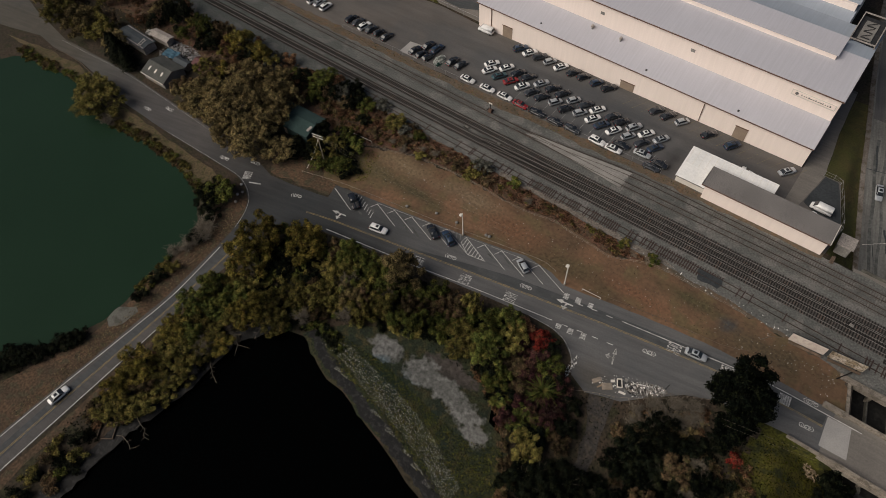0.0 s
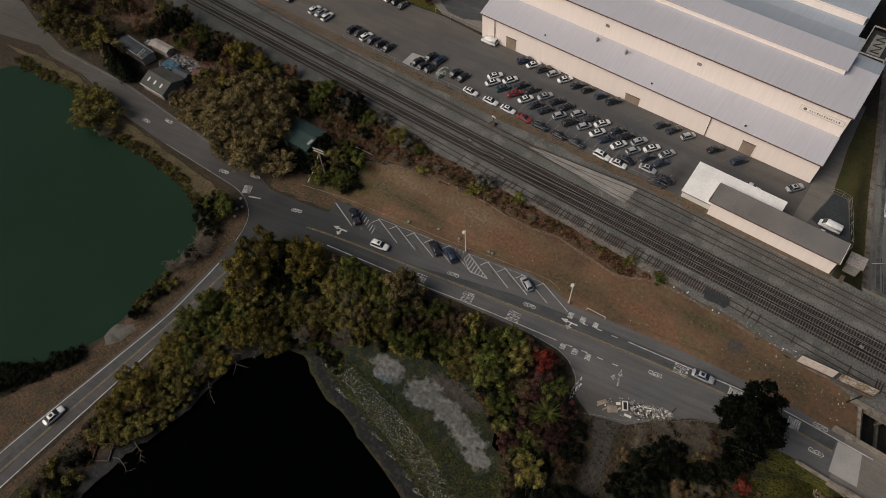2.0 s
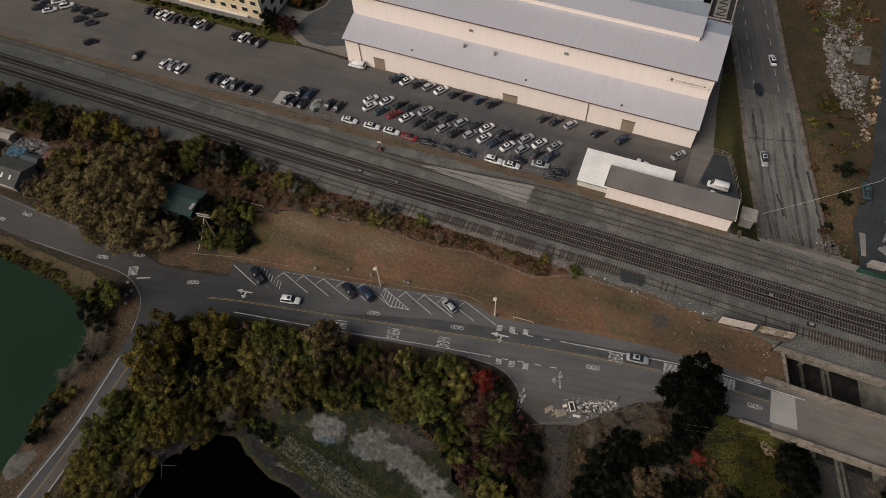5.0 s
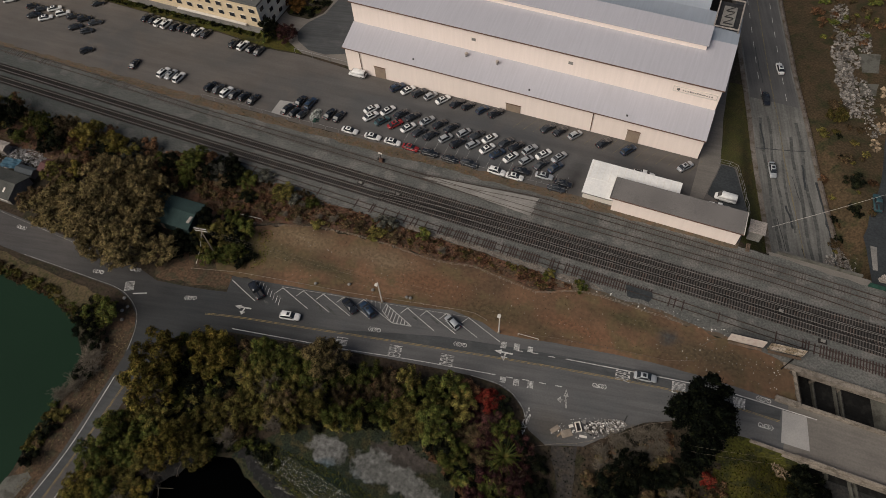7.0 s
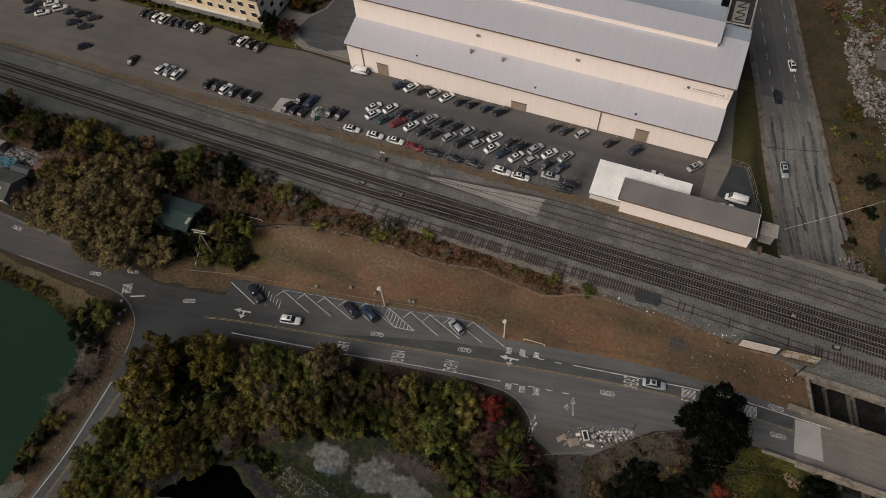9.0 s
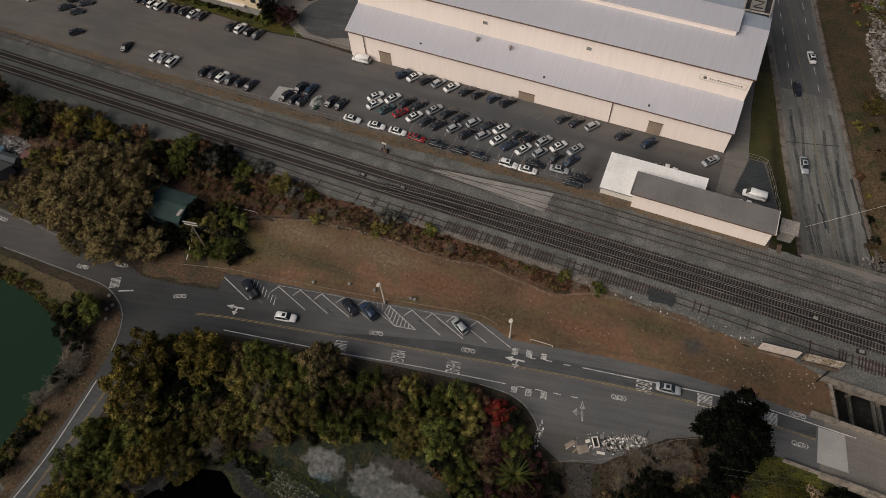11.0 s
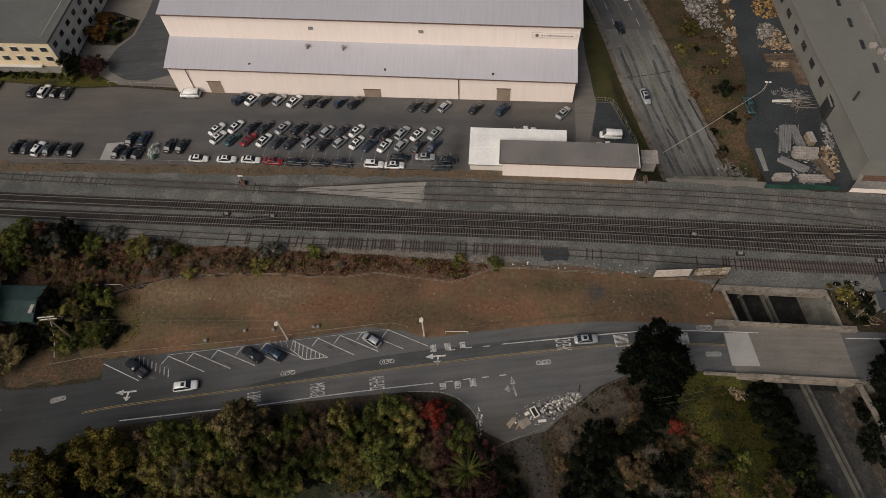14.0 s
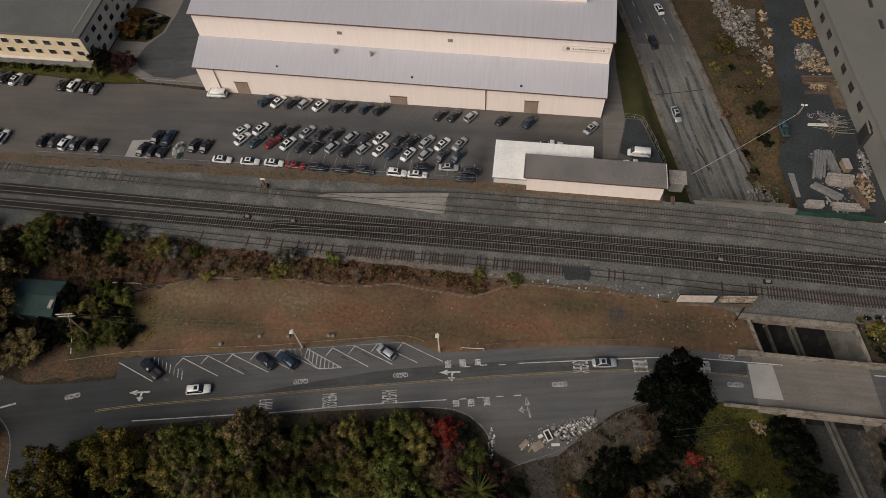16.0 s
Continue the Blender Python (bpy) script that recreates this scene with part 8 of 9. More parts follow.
for x, y, R in ((-108.4, 38.4, 4.6), (-106.2, 36.0, 3.0), (-107.6, 31.2, 3.4), (-109.2, 28.4, 2.8), (-107.2, 33.6, 2.6)):
    bare(x, y, R, 3.0, int(-x), "bare shrubs on the lake shore")
scrub([(-109.4, 27), (-106, 24), (-105.6, 16), (-107.5, 14), (-109.2, 18)], 22, ["leaf_green", "leaf_brown", "leaf_olive"], (0.7, 1.5), (0.7, 1.6), "lake shore scrub", 16)
scrub([(-212, 51), (-197, 52.4), (-186, 54), (-176, 50.4), (-186, 52), (-197, 50), (-208, 49)], 40, ["leaf_olive", "leaf_brown", "leaf_green"], (0.8, 1.6), (0.7, 1.5), "lake shore scrub", 17)
scrub([(-158, 48.8), (-146, 49.8), (-130, 49.4), (-119, 46.4), (-116, 43.5), (-129, 47), (-146, 47.6), (-158, 46)], 80, ["leaf_olive", "leaf_brown", "leaf_green", "leaf_olive"], (0.7, 1.4), (0.6, 1.3), "lake shore scrub", 18)
scrub([(-109, 2), (-111, -3), (-118, -10), (-127, -24), (-120, -26), (-111.5, -8), (-107, 0)], 70, ["leaf_black", "leaf_dark", "leaf_dark"], (1.5, 2.6), (1.8, 3.2), "dark reeds on the lake shore", 19)
# yard edges, avenue slope, office planting
for x, y, R, k in ((34.6, 170.3, 2.4, "leaf_brown"), (41.0, 146.2, 2.3, "leaf_dark"), (42.8, 138.2, 1.9, "leaf_dark"), (35.8, 167.8, 2.6, "leaf_olive"), (39.8, 129.5, 1.4, "leaf_brown"), (38.8, 153.1, 1.6, "leaf_brown"), (33.0, 160.5, 1.6, "leaf_olive"), (42.1, 121.0, 2.0, "leaf_green"), (35.1, 147.0, 1.2, "leaf_rust"), (45.5, 147.2, 1.2, "leaf_rust")):
    tree(k, x, y, R, R * 1.2, int(x), "shrubs on the dry slope")
wood([(34, 170), (44, 170), (47, 150), (45, 128), (41, 122), (38, 140)], 24, ["leaf_olive", "leaf_brown", "leaf_dark"], (0.5, 1.2), (0.5, 1.2), "shrubs on the dry slope", 1.3, 20)
scrub([(20, 232), (30, 200), (44, 200), (46, 232)], 60, ["leaf_brown", "leaf_green", "leaf_rust"], (0.8, 2.0), (0.7, 2.0), "scrub on the dry slope", 21)
tree("leaf_dark", 43.6, 119.5, 2.0, 2.4, 1)
tree("leaf_grey", 45.4, 120.8, 1.6, 1.8, 2)
tree("leaf_dark", -126.0, 146.6, 3.4, 6.5, 1, "trees at the office corner")
tree("leaf_purple", -121.2, 147.0, 3.2, 5.0, 2, "trees at the office corner")
tree("leaf_green", -127.6, 144.6, 2.0, 3.0, 2, "trees at the office corner")
for x, y, R in ((-126.2, 161.4, 2.9), (-125.8, 167.6, 2.6)):
    tree("leaf_orange", x, y, R, R * 1.1, int(-x), "clipped ornamental trees")
scrub([(-129, 178.2), (-117, 177.8), (-117, 179.4), (-129, 179.8)], 30, ["leaf_dark", "leaf_green"], (0.7, 1.1), (0.8, 1.3), "clipped dark hedge behind the court", 27)
scrub([(-119.6, 165.4), (-117.2, 165.4), (-117.2, 167.8), (-119.6, 167.8)], 10, ["leaf_dark"], (0.6, 0.9), (0.6, 1.0), "square dark hedge in the planting", 28)
wood([(-128, 158.6), (-120, 158.6), (-117.6, 162), (-118, 167), (-124, 170), (-123, 164), (-123.4, 160)], 16, ["leaf_green", "leaf_dark", "leaf_dark"], (0.7, 1.3), (0.6, 1.2), "planted shrubs", 0.9, 22)
scrub([(-240, 144.5), (-130.6, 144.5), (-130.6, 146.1), (-240, 146.1)], 170, ["leaf_dark", "leaf_green", "leaf_green"], (0.5, 0.8), (0.5, 0.8), "hedge along the office wall", 23)
for x, y, R, k in ((56.4, 89.8, 1.6, "leaf_olive"), (57.6, 88.4, 1.2, "leaf_olive"), (60.4, 86.6, 1.5, "leaf_dark"), (61.4, 88.6, 1.3, "leaf_dark"), (59.2, 84.4, 1.0, "leaf_dark")):
    tree(k, x, y, R, R * 1.3, int(x), "scrub east of the underpass")
scrub([(54, 92), (60, 93.5), (62.5, 90), (61.5, 84), (58, 84), (55, 88)], 26, ["leaf_olive", "leaf_brown", "leaf_dark"], (0.4, 1.0), (0.3, 0.7), "olive scrub beside the underpass", 47)
wood([(69, 90), (80, 90), (90, 80), (70, 83)], 14, ["leaf_dark", "leaf_rust", "leaf_grey"], (1.2, 2.2), (1.2, 2.2), "scrub east of the underpass", 0.9, 24)

# ---- weeds, litter ----


def tufts(name, label, poly, n, size, material, seed, lift=0.03, clump=0.16, gather=0.85):
    """Loose tufts inside an outline, gathered in uneven clumps."""
    r = np.random.default_rng(seed)
    px = np.array([p[0] for p in poly])
    py = np.array([p[1] for p in poly])
    out = []
    while len(out) < n:
        x, y = r.uniform(px.min(), px.max()), r.uniform(py.min(), py.max())
        if inside(poly, x, y) and noise.noise((x * clump, y * clump * 1.6, seed)) + 0.5 * noise.noise((x * 0.7, y * 0.7, seed)) > r.uniform(0.4 - gather * 2, 0.4) - (1 - gather) * 0.2:
            out.append((x, y, land(x, y) + lift))
    C = np.array(out)
    C[:, 2] += size * 0.3
    N = np.tile([0.0, 0.0, 1.0], (n, 1))
    tagged(part(name, leaves(name, C, N, size, seed), material), label, "weeds" if "weed" in name else "litter", kind="stuff")


FIELD = [(-98, 69), (-62, 73.5), (-38, 78.5), (-20, 78), (9, 83), (31, 84), (31, 90), (14, 91.5), (-13, 91.8), (-37, 89), (-79, 86), (-96, 78)]
tufts("weeds_field", "dry weed tufts on the bare field", FIELD, 1800, 0.13, M["grass"], 1)
tufts("weeds_dark", "dark weed clumps on the bare field", FIELD, 700, 0.15, M["leaf_brown"], 21)
tufts("weeds_fence", "low rusty weeds along the yard fence", [(-230, 112.4), (-132, 113.4), (-100, 114.4), (-76, 114.8), (-40, 115.8), (-14, 116.6), (-14, 118), (-76, 116.6), (-132, 115.4), (-230, 114.2)], 2600, 0.12, M["leaf_dry"], 25, 0.05, 0.3)
tufts("weeds_fence_dark", "olive weed clumps along the yard fence", [(-230, 112.4), (-132, 113.4), (-76, 114.8), (-40, 115.8), (-14, 116.6), (-14, 118), (-76, 116.6), (-230, 114.2)], 900, 0.14, M["leaf_lawn"], 26, 0.1, 0.35)
tufts("weeds_hedge", "dry rusty grass between field and railway", [(-112, 84), (-92, 84.5), (-79, 88.6), (-45, 89.6), (-38, 91), (-22, 89.5), (-14, 92.8), (-20, 94), (-45, 94.4), (-92, 95), (-112, 96)], 11000, 0.12, M["leaf_dry"], 27, 0.05, 0.2)
tufts("weeds_green", "green weeds at the field's west end", [(-98, 69), (-88, 70), (-85, 73), (-88, 82), (-92, 82), (-98, 78)], 1500, 0.17, M["leaf_lawn"], 2, 0.03, 0.3)
tufts("weeds_bank", "weeds on the green bank", [(26, 70), (40, 70), (46, 45), (48, 30), (30, 30), (20, 45), (20, 62)], 5000, 0.2, M["leaf_lawn"], 3, 0.05)
tufts("weeds_shore", "dull marsh weeds", [(-67, 31.8), (-46, 27), (-23, 20), (-10, 12), (-9, 25), (-17, 36), (-24, 33), (-34, 34), (-46, 36), (-60, 36)], 7500, 0.14, M["leaf_lawn"], 4, 0.03, 0.25)
tufts("weeds_reed", "dark marsh growth", [(-67, 31.8), (-46, 27), (-23, 20), (-10, 12), (-9, 25), (-17, 36), (-24, 33), (-34, 34), (-46, 36), (-60, 36)], 7000, 0.16, M["leaf_dark"], 34, 0.03, 0.2)
tufts("weeds_road", "dry grass on the road verges", [(-106, -20), (-103.2, -20), (-101.6, 20), (-103, 44), (-107, 46), (-106, 10)], 1600, 0.2, M["grass"], 5)
# dark tufts put the shade below the canopy into the ground
tufts("weeds_underwood", "low weeds darkened as painted shade under the trees", [(-94, 45), (-80, 52), (-40, 60), (-24, 60), (-14, 52), (-12, 30), (-24, 44), (-50, 46), (-66, 36), (-80, 22), (-84, -5), (-94, -20)], 5000, 0.24, M["leaf_dark"], 6)
tufts("weeds_south", "darkened dry undergrowth south of the road", [(-12, 54), (12, 68), (26, 70), (26, 24), (-10, 24)], 1800, 0.2, M["leaf_dark"], 7)
tufts("weeds_west", "undergrowth by the railway", [(-250, 72), (-150, 80), (-112, 78), (-90, 86), (-20, 91), (-20, 94), (-250, 97)], 9000, 0.28, M["leaf_brown"], 8)
tufts("litter_pond", "white flecks of litter along the pond edge", [(-65, 31.6), (-56.5, 31.4), (-46, 28.6), (-36, 26.6), (-28, 24.4), (-20, 20.4), (-19.5, 25), (-29, 29.4), (-36, 31.8), (-46, 33.6), (-56, 35.0), (-65, 33.0)], 2500, 0.078, M["litter"], 9, 0.12, 0.35, 2.0)
tufts("litter_pond_edge", "white litter line at the waterline", [(-63, 30.6), (-58, 28.8), (-48, 27), (-38.5, 25), (-27.5, 22), (-20, 18), (-19.4, 19), (-27.5, 23), (-38.5, 26), (-48, 28), (-57, 30)], 900, 0.09, M["litter"], 10, 0.1, 0.3, 2.0)
tufts("litter_field", "scattered white litter on the field", FIELD, 210, 0.11, M["litter"], 11, 0.05)
tufts("litter_bridge", "scattered litter by the bridge", [(10, 82), (31, 83), (32, 90), (14, 91)], 70, 0.14, M["litter"], 12, 0.05, 0.3)
tufts("litter_underpass", "white litter in the scrub by the underpass", [(54, 92), (60, 93.5), (62.5, 90), (61.5, 84), (58, 84), (55, 88)], 90, 0.16, M["litter"], 48, 0.6)
tufts("litter_track", "litter along the track", [(-20, 93), (20, 92.5), (20, 94.5), (-20, 95)], 60, 0.22, M["litter"], 13, 0.05)

# ---- poles, fences, small things ----


def lamp_pole(x, y, h, label):
    t = thing("street_lamp", label, "street lamp", "street lamps", at=(x, y, 0.03))
    part("pole", tubem((0, 0, 0), (0, 0, h), 0.16, 0.12), M["trim"], t)
    part("base", boxm(-0.3, 0.3, -0.3, 0.3, 0, 0.4, 0.04), M["concrete"], t)
    part("arm", tubem((0, 0, h - 0.1), (0.1, -0.7, h + 0.1), 0.06), M["steel"], t)
    part("lamp_head", boxm(-0.35, 0.4, -1.0, -0.2, h + 0.0, h + 0.25, 0.08), M["trim"], t)


lamp_pole(-54.2, 73.6, 8.8, "pale steel street lamp beside the stalls")
lamp_pole(-26.9, 76.0, 8.6, "pale steel street lamp at the road edge")


def utility_pole(x, y, h, label, arms=(0.0, 0.9), turn=0):
    t = thing("utility_pole", label, "utility pole", "utility poles", at=(x, y, 0.0), turn=turn)
    part("pole", tubem((0, 0, -0.2), (0, 0, h), 0.17, 0.11), M["pole"], t)
    for k, dz in enumerate(arms):
        a = part("crossarm", boxm(-1.6, 1.6, -0.08, 0.08, h - 0.4 - dz, h - 0.22 - dz, 0.02), M["trim"], t)
        for q in (-1.4, -0.7, 0.7, 1.4):
            part("insulator", tubem((q, 0, h - 0.22 - dz), (q, 0, h + 0.05 - dz), 0.05, n=6), M["darksteel"], a)
    return t


utility_pole(-97.3, 70.6, 12.0, "wooden utility pole with white crossarms among trees", turn=10)
for a, b, sag in (((-98.8, 70.4, 11.7), (-40, 73.6, 11.4), 1.0), ((-96.0, 70.8, 11.7), (-40, 75.0, 11.6), 1.0), ((-97.3, 70.6, 10.8), (-40, 71.8, 10.6), 1.1), ((14, 62, 11), (30, 66, 10), 0.4), ((14.5, 61, 11), (30.5, 65, 10), 0.4)):
    A, B = Vector(a), Vector(b)
    pts = [A.lerp(B, i / 10) - Vector((0, 0, sag * 4 * (i / 10) * (1 - i / 10))) for i in range(11)]
    tagged(part("overhead_cable", pipe(pts, 0.009, 4), M["pole"]), "thin sagging overhead cable", "cable", "overhead cables")
gw = thing("leaning_pole", "thin white pole leaning beside the field corner", "pole")
part("lower_rod", tubem((-100.9, 67.0, 0), (-100.6, 70.0, 2.6), 0.07), M["trim"], gw)
part("upper_rod", tubem((-100.6, 70.0, 2.6), (-101.5, 73.5, 5.2), 0.05), M["trim"], gw)
dp = thing("leaning_pole", "pale fallen pole beside the scrub", "pole")
part("rod", tubem((57.5, 84.5, 0.2), (67.5, 94.5, 3.0), 0.09), M["pole"], dp)


def fence(line, h, gap, label, rails=2, material="steel", name="fence", post=0.05):
    t = thing(name, label, "fence")
    spots = along(line, gap)
    for p, a in spots:
        z = land(p.x, p.y)
        part("post", tubem((p.x, p.y, z), (p.x, p.y, z + h), post, n=6), M[material], t)
    for k in range(rails):
        zz = h * (0.95 - 0.45 * k)
        part("rail", pipe([(p.x, p.y, land(p.x, p.y) + zz) for p, _ in spots], post * 0.6), M[material], t)
    return t


fence(ragged([(-99, 80.5), (-90, 83), (-79, 86.8), (-63, 88), (-45, 88), (-38, 89.6), (-33, 89), (-22, 88.2), (-13, 92.2), (-2, 92.4), (10, 92)], 4, 0.3, rng, False), 1.1, 3.0, "old sagging wire fence along the field", 2, "pole")
fence([(-101, 65.4), (-90, 68.4), (-76, 70.8), (-62, 73), (-45, 76.4), (-34, 78.5), (-28, 77.2)], 0.5, 3.0, "low pale timber edging rail beside the stalls", 1, "pole", "edging_rail", 0.08)
fence([(-21.5, 77.4), (-14.5, 79), (-2.3, 81), (9, 82.4), (14, 84.5)], 0.6, 3.0, "low wooden rail at the field edge", 1, "wood", "edging_rail", 0.08)
fence([(-132, 116), (-76, 117.5), (-22, 118.5)], 1.6, 4.0, "thin wire yard fence with pale posts", 1, "steel")
fence([(9.7, 141.3), (13.8, 141.3), (18.9, 128.2), (19.2, 125)], 1.8, 2.4, "chain-link fence round the van corner", 2, "steel")
fence([(-203, 56), (-196, 57.2), (-188, 57.2), (-180, 56), (-175, 55.4)], 0.7, 2.5, "weathered guard rail beside the lake lane", 1, "wood", "guard_rail", 0.09)
fence([(-12.5, 54.5), (-8, 57), (-4, 58.6), (2, 62.5), (8, 67.6), (13, 70)], 0.8, 3.0, "bent cable barrier beside the rubbish", 1, "pole", "cable_barrier")
fence([(float(avenue_east(y)) + 0.8, y) for y in range(122, 232, 6)], 0.9, 3.0, "rusty guard rail along the avenue", 2, "rustrail", "guard_rail")
for (x, y, a, L) in ((-96, 83.4, 5, 7.5), (-20.5, 77.0, 4, 4.5)):
    fr = thing("pipe_rail", "pale horizontal pipe rail on short legs", "rail", "pipe rails", at=(x, y, 0.02), turn=a)
    part("bar", tubem((-L / 2, 0, 0.9), (L / 2, 0, 0.9), 0.06), M["trim"], fr)
    for s in (-1, 1):
        part("leg", tubem((s * L / 2, 0, 0), (s * L / 2, 0, 0.9), 0.06), M["trim"], fr)
for x, y in ((-109.6, 49.9), (-109.0, 51.2), (-108.2, 48.0), (-111.2, 52.8), (-70.9, 72.4), (-49.5, 76.7), (-48.6, 76.8), (-57.6, 75.6), (-63.4, 75.0)):
    bm = bmesh.new()
    bmesh.ops.create_icosphere(bm, subdivisions=2, radius=0.42)
    for v in bm.verts:
        v.co *= 1 + 0.25 * noise.noise(v.co * 2.2 + Vector((x, y, 0)))
        v.co.z *= 0.7
    bmesh.ops.translate(bm, vec=(x, y, 0.3), verts=bm.verts[:])
    tagged(part("boulder", bm, M["rubble" if x < -100 else "slabs"]), "pale boulder at the road junction" if x < -100 else "whitish stone at the field edge", "boulder", "boulders beside the road")
patch("pavement_jetty", [(-107.5, 6.8), (-108, 10.5), (-104.6, 13), (-103, 12.3), (-103.4, 8), (-105.5, 5.8)], 0.05, M["abutment"], "broken concrete landing at the lake", "landing", 1.2, 0.3)
bx = thing("sandbox", "open wooden frame box in the scrub", "frame", at=(-85.5, -9.5, 0.05), turn=35)
for a in ((-1.8, 1.8, -1.8, -1.6), (-1.8, 1.8, 1.6, 1.8), (-1.8, -1.6, -1.6, 1.6), (1.6, 1.8, -1.6, 1.6)):
    part("board", boxm(*a, 0, 0.35, 0.02), M["wood"], bx)
for q, (bx_, by_, ba) in enumerate(((-80.5, 24, 20), (-79.5, 14, -20), (-82.5, -4, -35), (-83, -9, 10), (-76.5, 29, -60))):
    fb = thing("dead_branch", "pale dead branches reaching over the pond", "branch", "dead branches", at=(bx_, by_, 0.3), turn=ba)
    bm = bmesh.new()
    rb_ = random.Random(q + 3)
    p = Vector((0, 0, 0))
    for k in range(5):
        n_ = p + Vector((rb_.uniform(0.7, 1.4), rb_.uniform(-0.7, 0.7), rb_.uniform(-0.1, 0.25)))
        tube(bm, p, n_, 0.09 - 0.014 * k, 0.08 - 0.014 * k, 5)
        for g in range(2):
            tube(bm, p.lerp(n_, 0.5), p.lerp(n_, 0.5) + Vector((rb_.uniform(0.2, 1.0), rb_.uniform(-1.2, 1.2), rb_.uniform(-0.1, 0.4))), 0.04, 0.015, 4)
        p = n_
    part("branch", bm, M["palebark"], fb)
fl = thing("fallen_branch", "bare forked branch lying on the field", "branch", at=(14.6, 88.6, 0.08), turn=48)
bm = bmesh.new()
for p, q, r0, r1 in (((0, 0, 0), (2.4, 0.2, 0.1), 0.1, 0.07), ((2.4, 0.2, 0.1), (4.2, -0.4, 0.05), 0.07, 0.03), ((1.8, 0.1, 0.1), (3.2, 1.0, 0.2), 0.06, 0.02)):
    tube(bm, p, q, r0, r1, 5)
part("branch", bm, M["palebark"], fl)
lg = thing("fallen_branch", "pale fallen branch reaching over the pond", "branch")
bm = bmesh.new()
for p, q, r0, r1 in (((-81, 21.5, 0.3), (-77.5, 20.2, 0.5), 0.14, 0.1), ((-77.5, 20.2, 0.5), (-76.2, 18.0, 0.3), 0.1, 0.04), ((-77.5, 20.2, 0.5), (-74.8, 21.2, 0.4), 0.08, 0.03), ((-79.2, 20.8, 0.4), (-78.2, 17.8, 0.3), 0.08, 0.03)):
    tube(bm, p, q, r0, r1, 6)
part("branch", bm, M["palebark"], lg)

# ---- huts and cottage in the west ----


def house(name, label, x, y, w, d, h, rise, turn, wallm, roofm, extra=True):
    t = thing(name, label, "house" if name == "cottage" else "hut", at=(x, y, 0), turn=turn)
    part("wall", boxm(-w / 2, w / 2, -d / 2, d / 2, -0.1, h, 0.02), M[wallm], t)
    part("gable", loft([[(sx, -d / 2, h), (sx, d / 2, h), (sx, 0, h + rise * 0.95)] for sx in (-w / 2, w / 2)]), M[wallm], t)
    for s in (-1, 1):
        part("roof", loft([[(sx, s * (d / 2 + 0.4), h - 0.25), (sx, 0, h + rise), (sx, 0, h + rise + 0.15), (sx, s * (d / 2 + 0.4), h - 0.1)] for sx in (-w / 2 - 0.4, w / 2 + 0.4)]), M[roofm], t)
    if extra:
        dr = part("door", boxm(-0.5, 0.5, -d / 2 - 0.06, -d / 2, 0, 2.0, 0.02), M["door"], t)
        part("handle", boxm(0.3, 0.4, -d / 2 - 0.12, -d / 2 - 0.06, 0.95, 1.05), M["darksteel"], dr)
        for sx in (-1, 1):
            wn = part("window", boxm(sx * w * 0.3 - 0.6, sx * w * 0.3 + 0.6, -d / 2 - 0.05, -d / 2, 1.0, 2.0, 0.02), M["trim"], t)
            part("pane", boxm(sx * w * 0.3 - 0.5, sx * w * 0.3 + 0.5, -d / 2 - 0.08, -d / 2 - 0.05, 1.1, 1.9), M["glass"], wn)
    return t


ct = house("cottage", "small cottage with a dark green roof among trees", -114.6, 76.9, 16, 7.4, 3.4, 0.9, 2, "greenroof", "greenroof")
part("roof_ladder", boxm(7.3, 8.1, -2.6, 0.2, 4.0, 4.25, 0.02), M["paleroof"], ct)
h1 = house("hut", "olive-roofed hut with small skylights beside the lane", -161.6, 68.9, 9.4, 7.8, 2.5, 1.5, 1, "slabs", "oliveroof")
for k in range(3):
    part("skylight", loft([[(x_, -2.7, 2.95), (x_, -1.5, 3.42), (x_, -1.5, 3.6), (x_, -2.7, 3.13)] for x_ in (-3.2 + k * 2.7, -2.65 + k * 2.7)]), M["trim"], h1)
part("eave_board", boxm(-5.1, 5.1, -4.42, -4.3, 2.2, 2.45, 0.02), M["trim"], h1, "whitish eave board")
house("workshop", "low workshop with a dark flat roof and whitish wall", -180.6, 73.8, 13.0, 4.2, 2.7, 0.25, -2, "paleroof", "dimroof", False)
house("trailer", "old pale caravan beside the huts", -175.0, 79.2, 7.6, 2.5, 2.3, 0.25, 2, "paleroof", "paleroof", False)
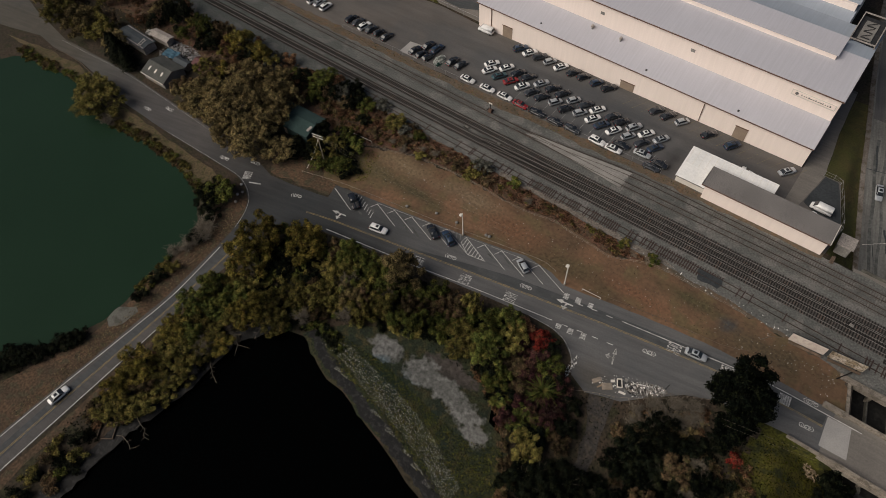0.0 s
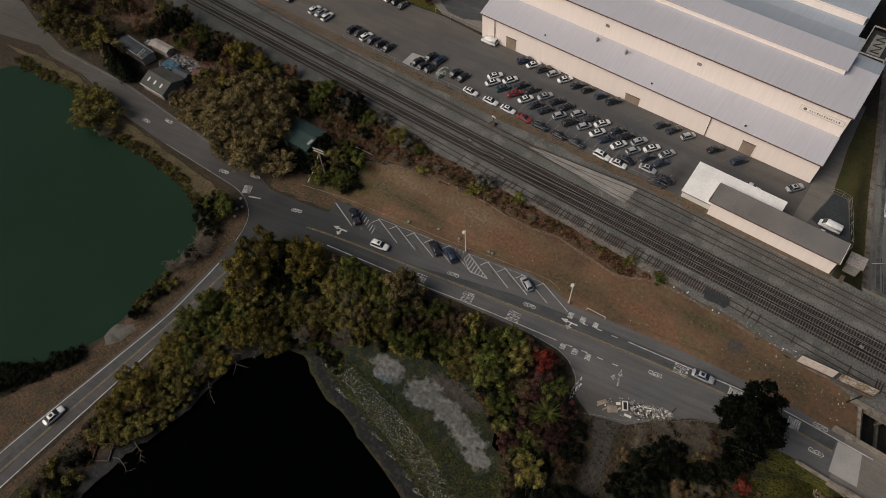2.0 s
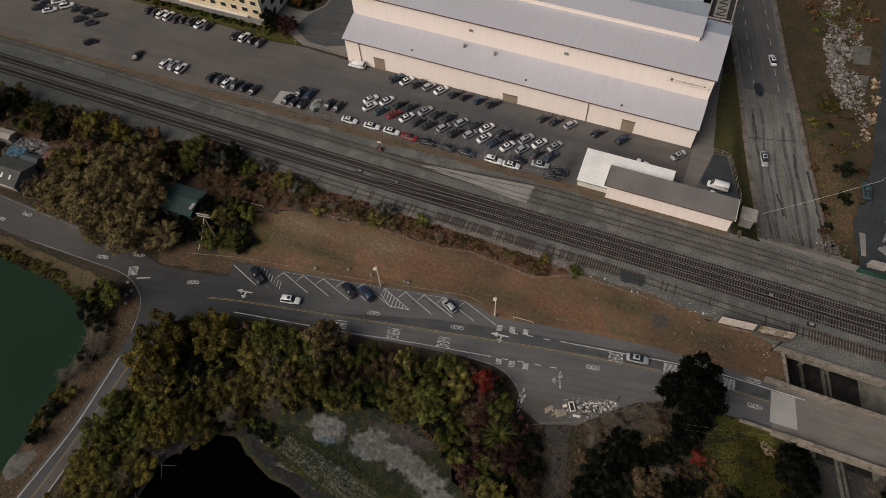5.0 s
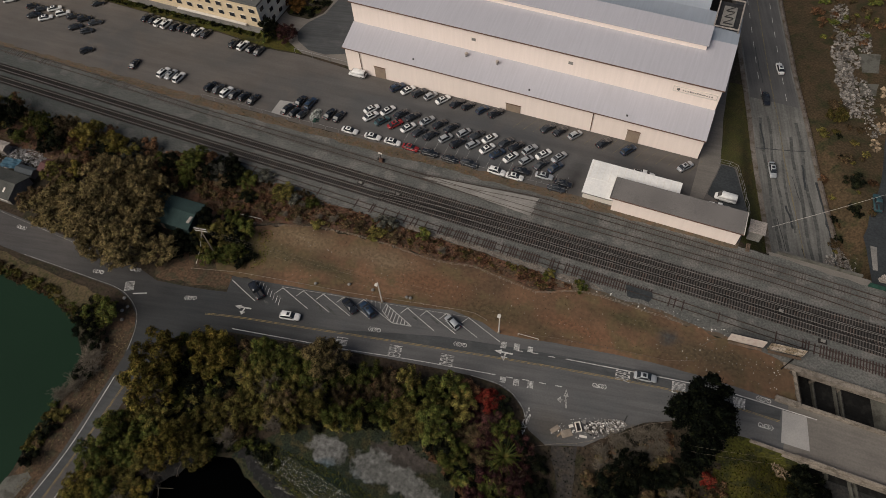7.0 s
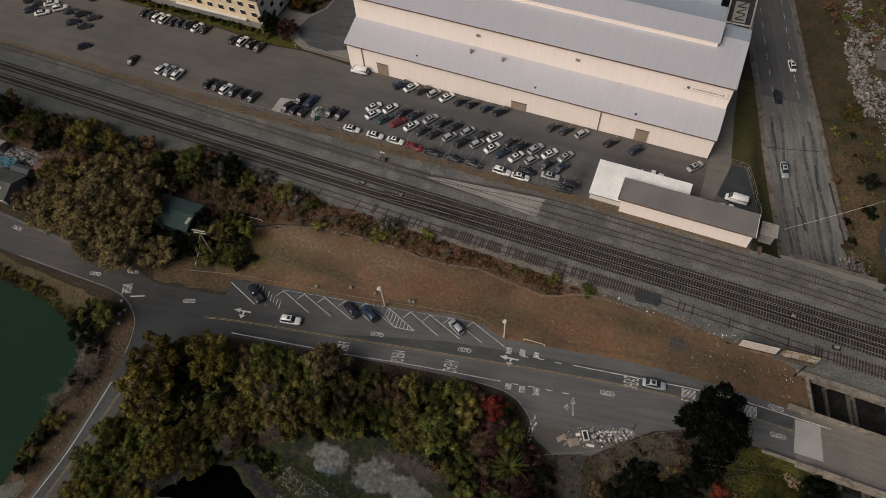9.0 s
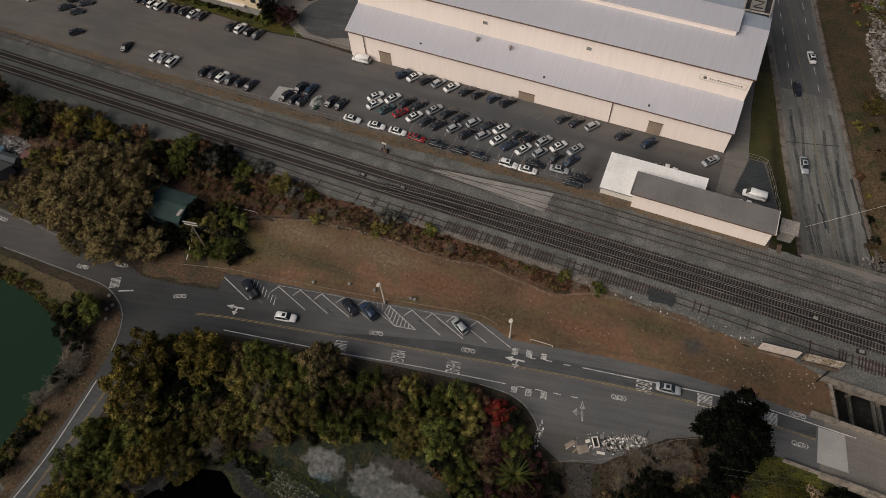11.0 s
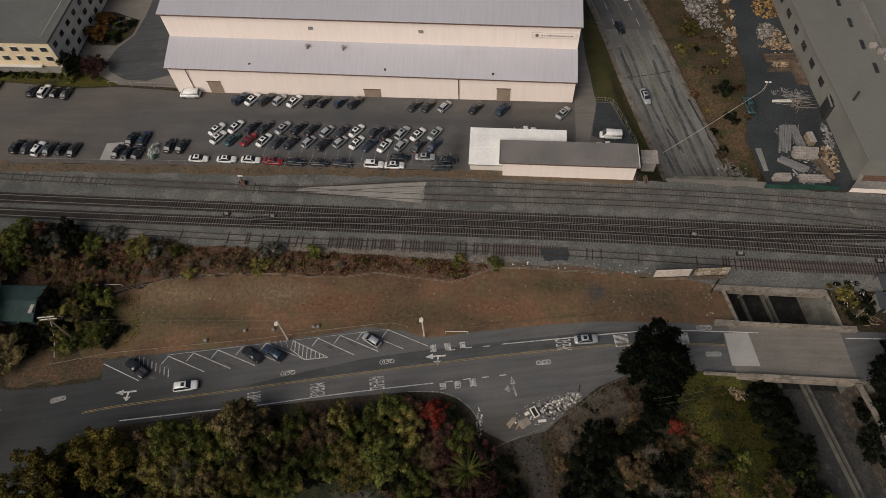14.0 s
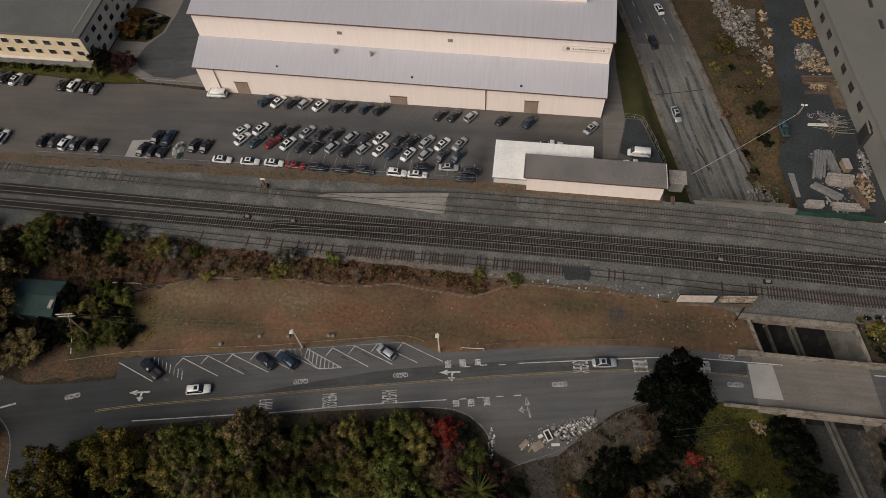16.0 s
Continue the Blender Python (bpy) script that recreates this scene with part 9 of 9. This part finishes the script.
house("hut", "small hut with a faded red roof", -153.4, 77.8, 6.4, 3.4, 2.3, 0.6, -2, "redroof", "redroof", False)
house("lean_to", "narrow lean-to with dull teal sheeting behind the hut", -160.0, 74.8, 5.0, 1.8, 2.2, 0.3, 3, "slabs", "dimroof", False)
tp = thing("tarpaulin", "blue tarpaulin stretched between huts", "tarpaulin", at=(-165.6, 75.2, 2.2), turn=8)
bm = bmesh.new()
bmesh.ops.create_grid(bm, x_segments=10, y_segments=8, size=1)
for v in bm.verts:
    v.co = Vector((v.co.x * 2.6, v.co.y * 1.6, 0.35 * noise.noise(v.co * 2)))
bmesh.ops.solidify(bm, geom=bm.faces[:], thickness=0.03)
part("cloth", bm, M["bluetarp"], tp)
for sx in (-1, 1):
    for sy in (-1, 1):
        part("stake", tubem((sx * 2.4, sy * 1.4, -2.2), (sx * 2.4, sy * 1.4, 0.05), 0.05), M["wood"], tp)
heap("junk_heap", "assorted junk between the huts", "junk", -166, 79.6, 8.0, 2.4, 420, 0.28, M["scrap"], 0.8, 21, 0.7, (0.6, 5))
heap("junk_heap", "pale odds and ends between the huts", "junk", -165, 78.6, 6.5, 2.6, 90, 0.2, M["litter"], 0.8, 23, 0.6, (0.6, 7))
heap("junk_heap", "whitish junk at the end of the caravan", "junk", -182.0, 79.4, 1.8, 1.4, 50, 0.4, M["litter"], 0.9, 24, 0.6, (0.8, 3))
lf = thing("ladder_frame", "whitish metal frame leaning on the workshop roof", "frame", at=(-176.2, 73.0, 2.9))
for q_ in (-0.5, 0.5):
    part("rail", tubem((q_, -1.3, 0.05), (q_, 1.4, 0.5), 0.06), M["trim"], lf)
for q_ in (-1.0, 0.0, 1.1):
    part("rung", tubem((-0.5, q_, 0.1 + (q_ + 1.3) * 0.167), (0.5, q_, 0.1 + (q_ + 1.3) * 0.167), 0.05), M["trim"], lf)
heap("junk_heap", "broken timber and rubbish behind the huts", "junk", -169.5, 75.4, 2.6, 1.8, 60, 0.6, M["rubble"], 0.8, 22)
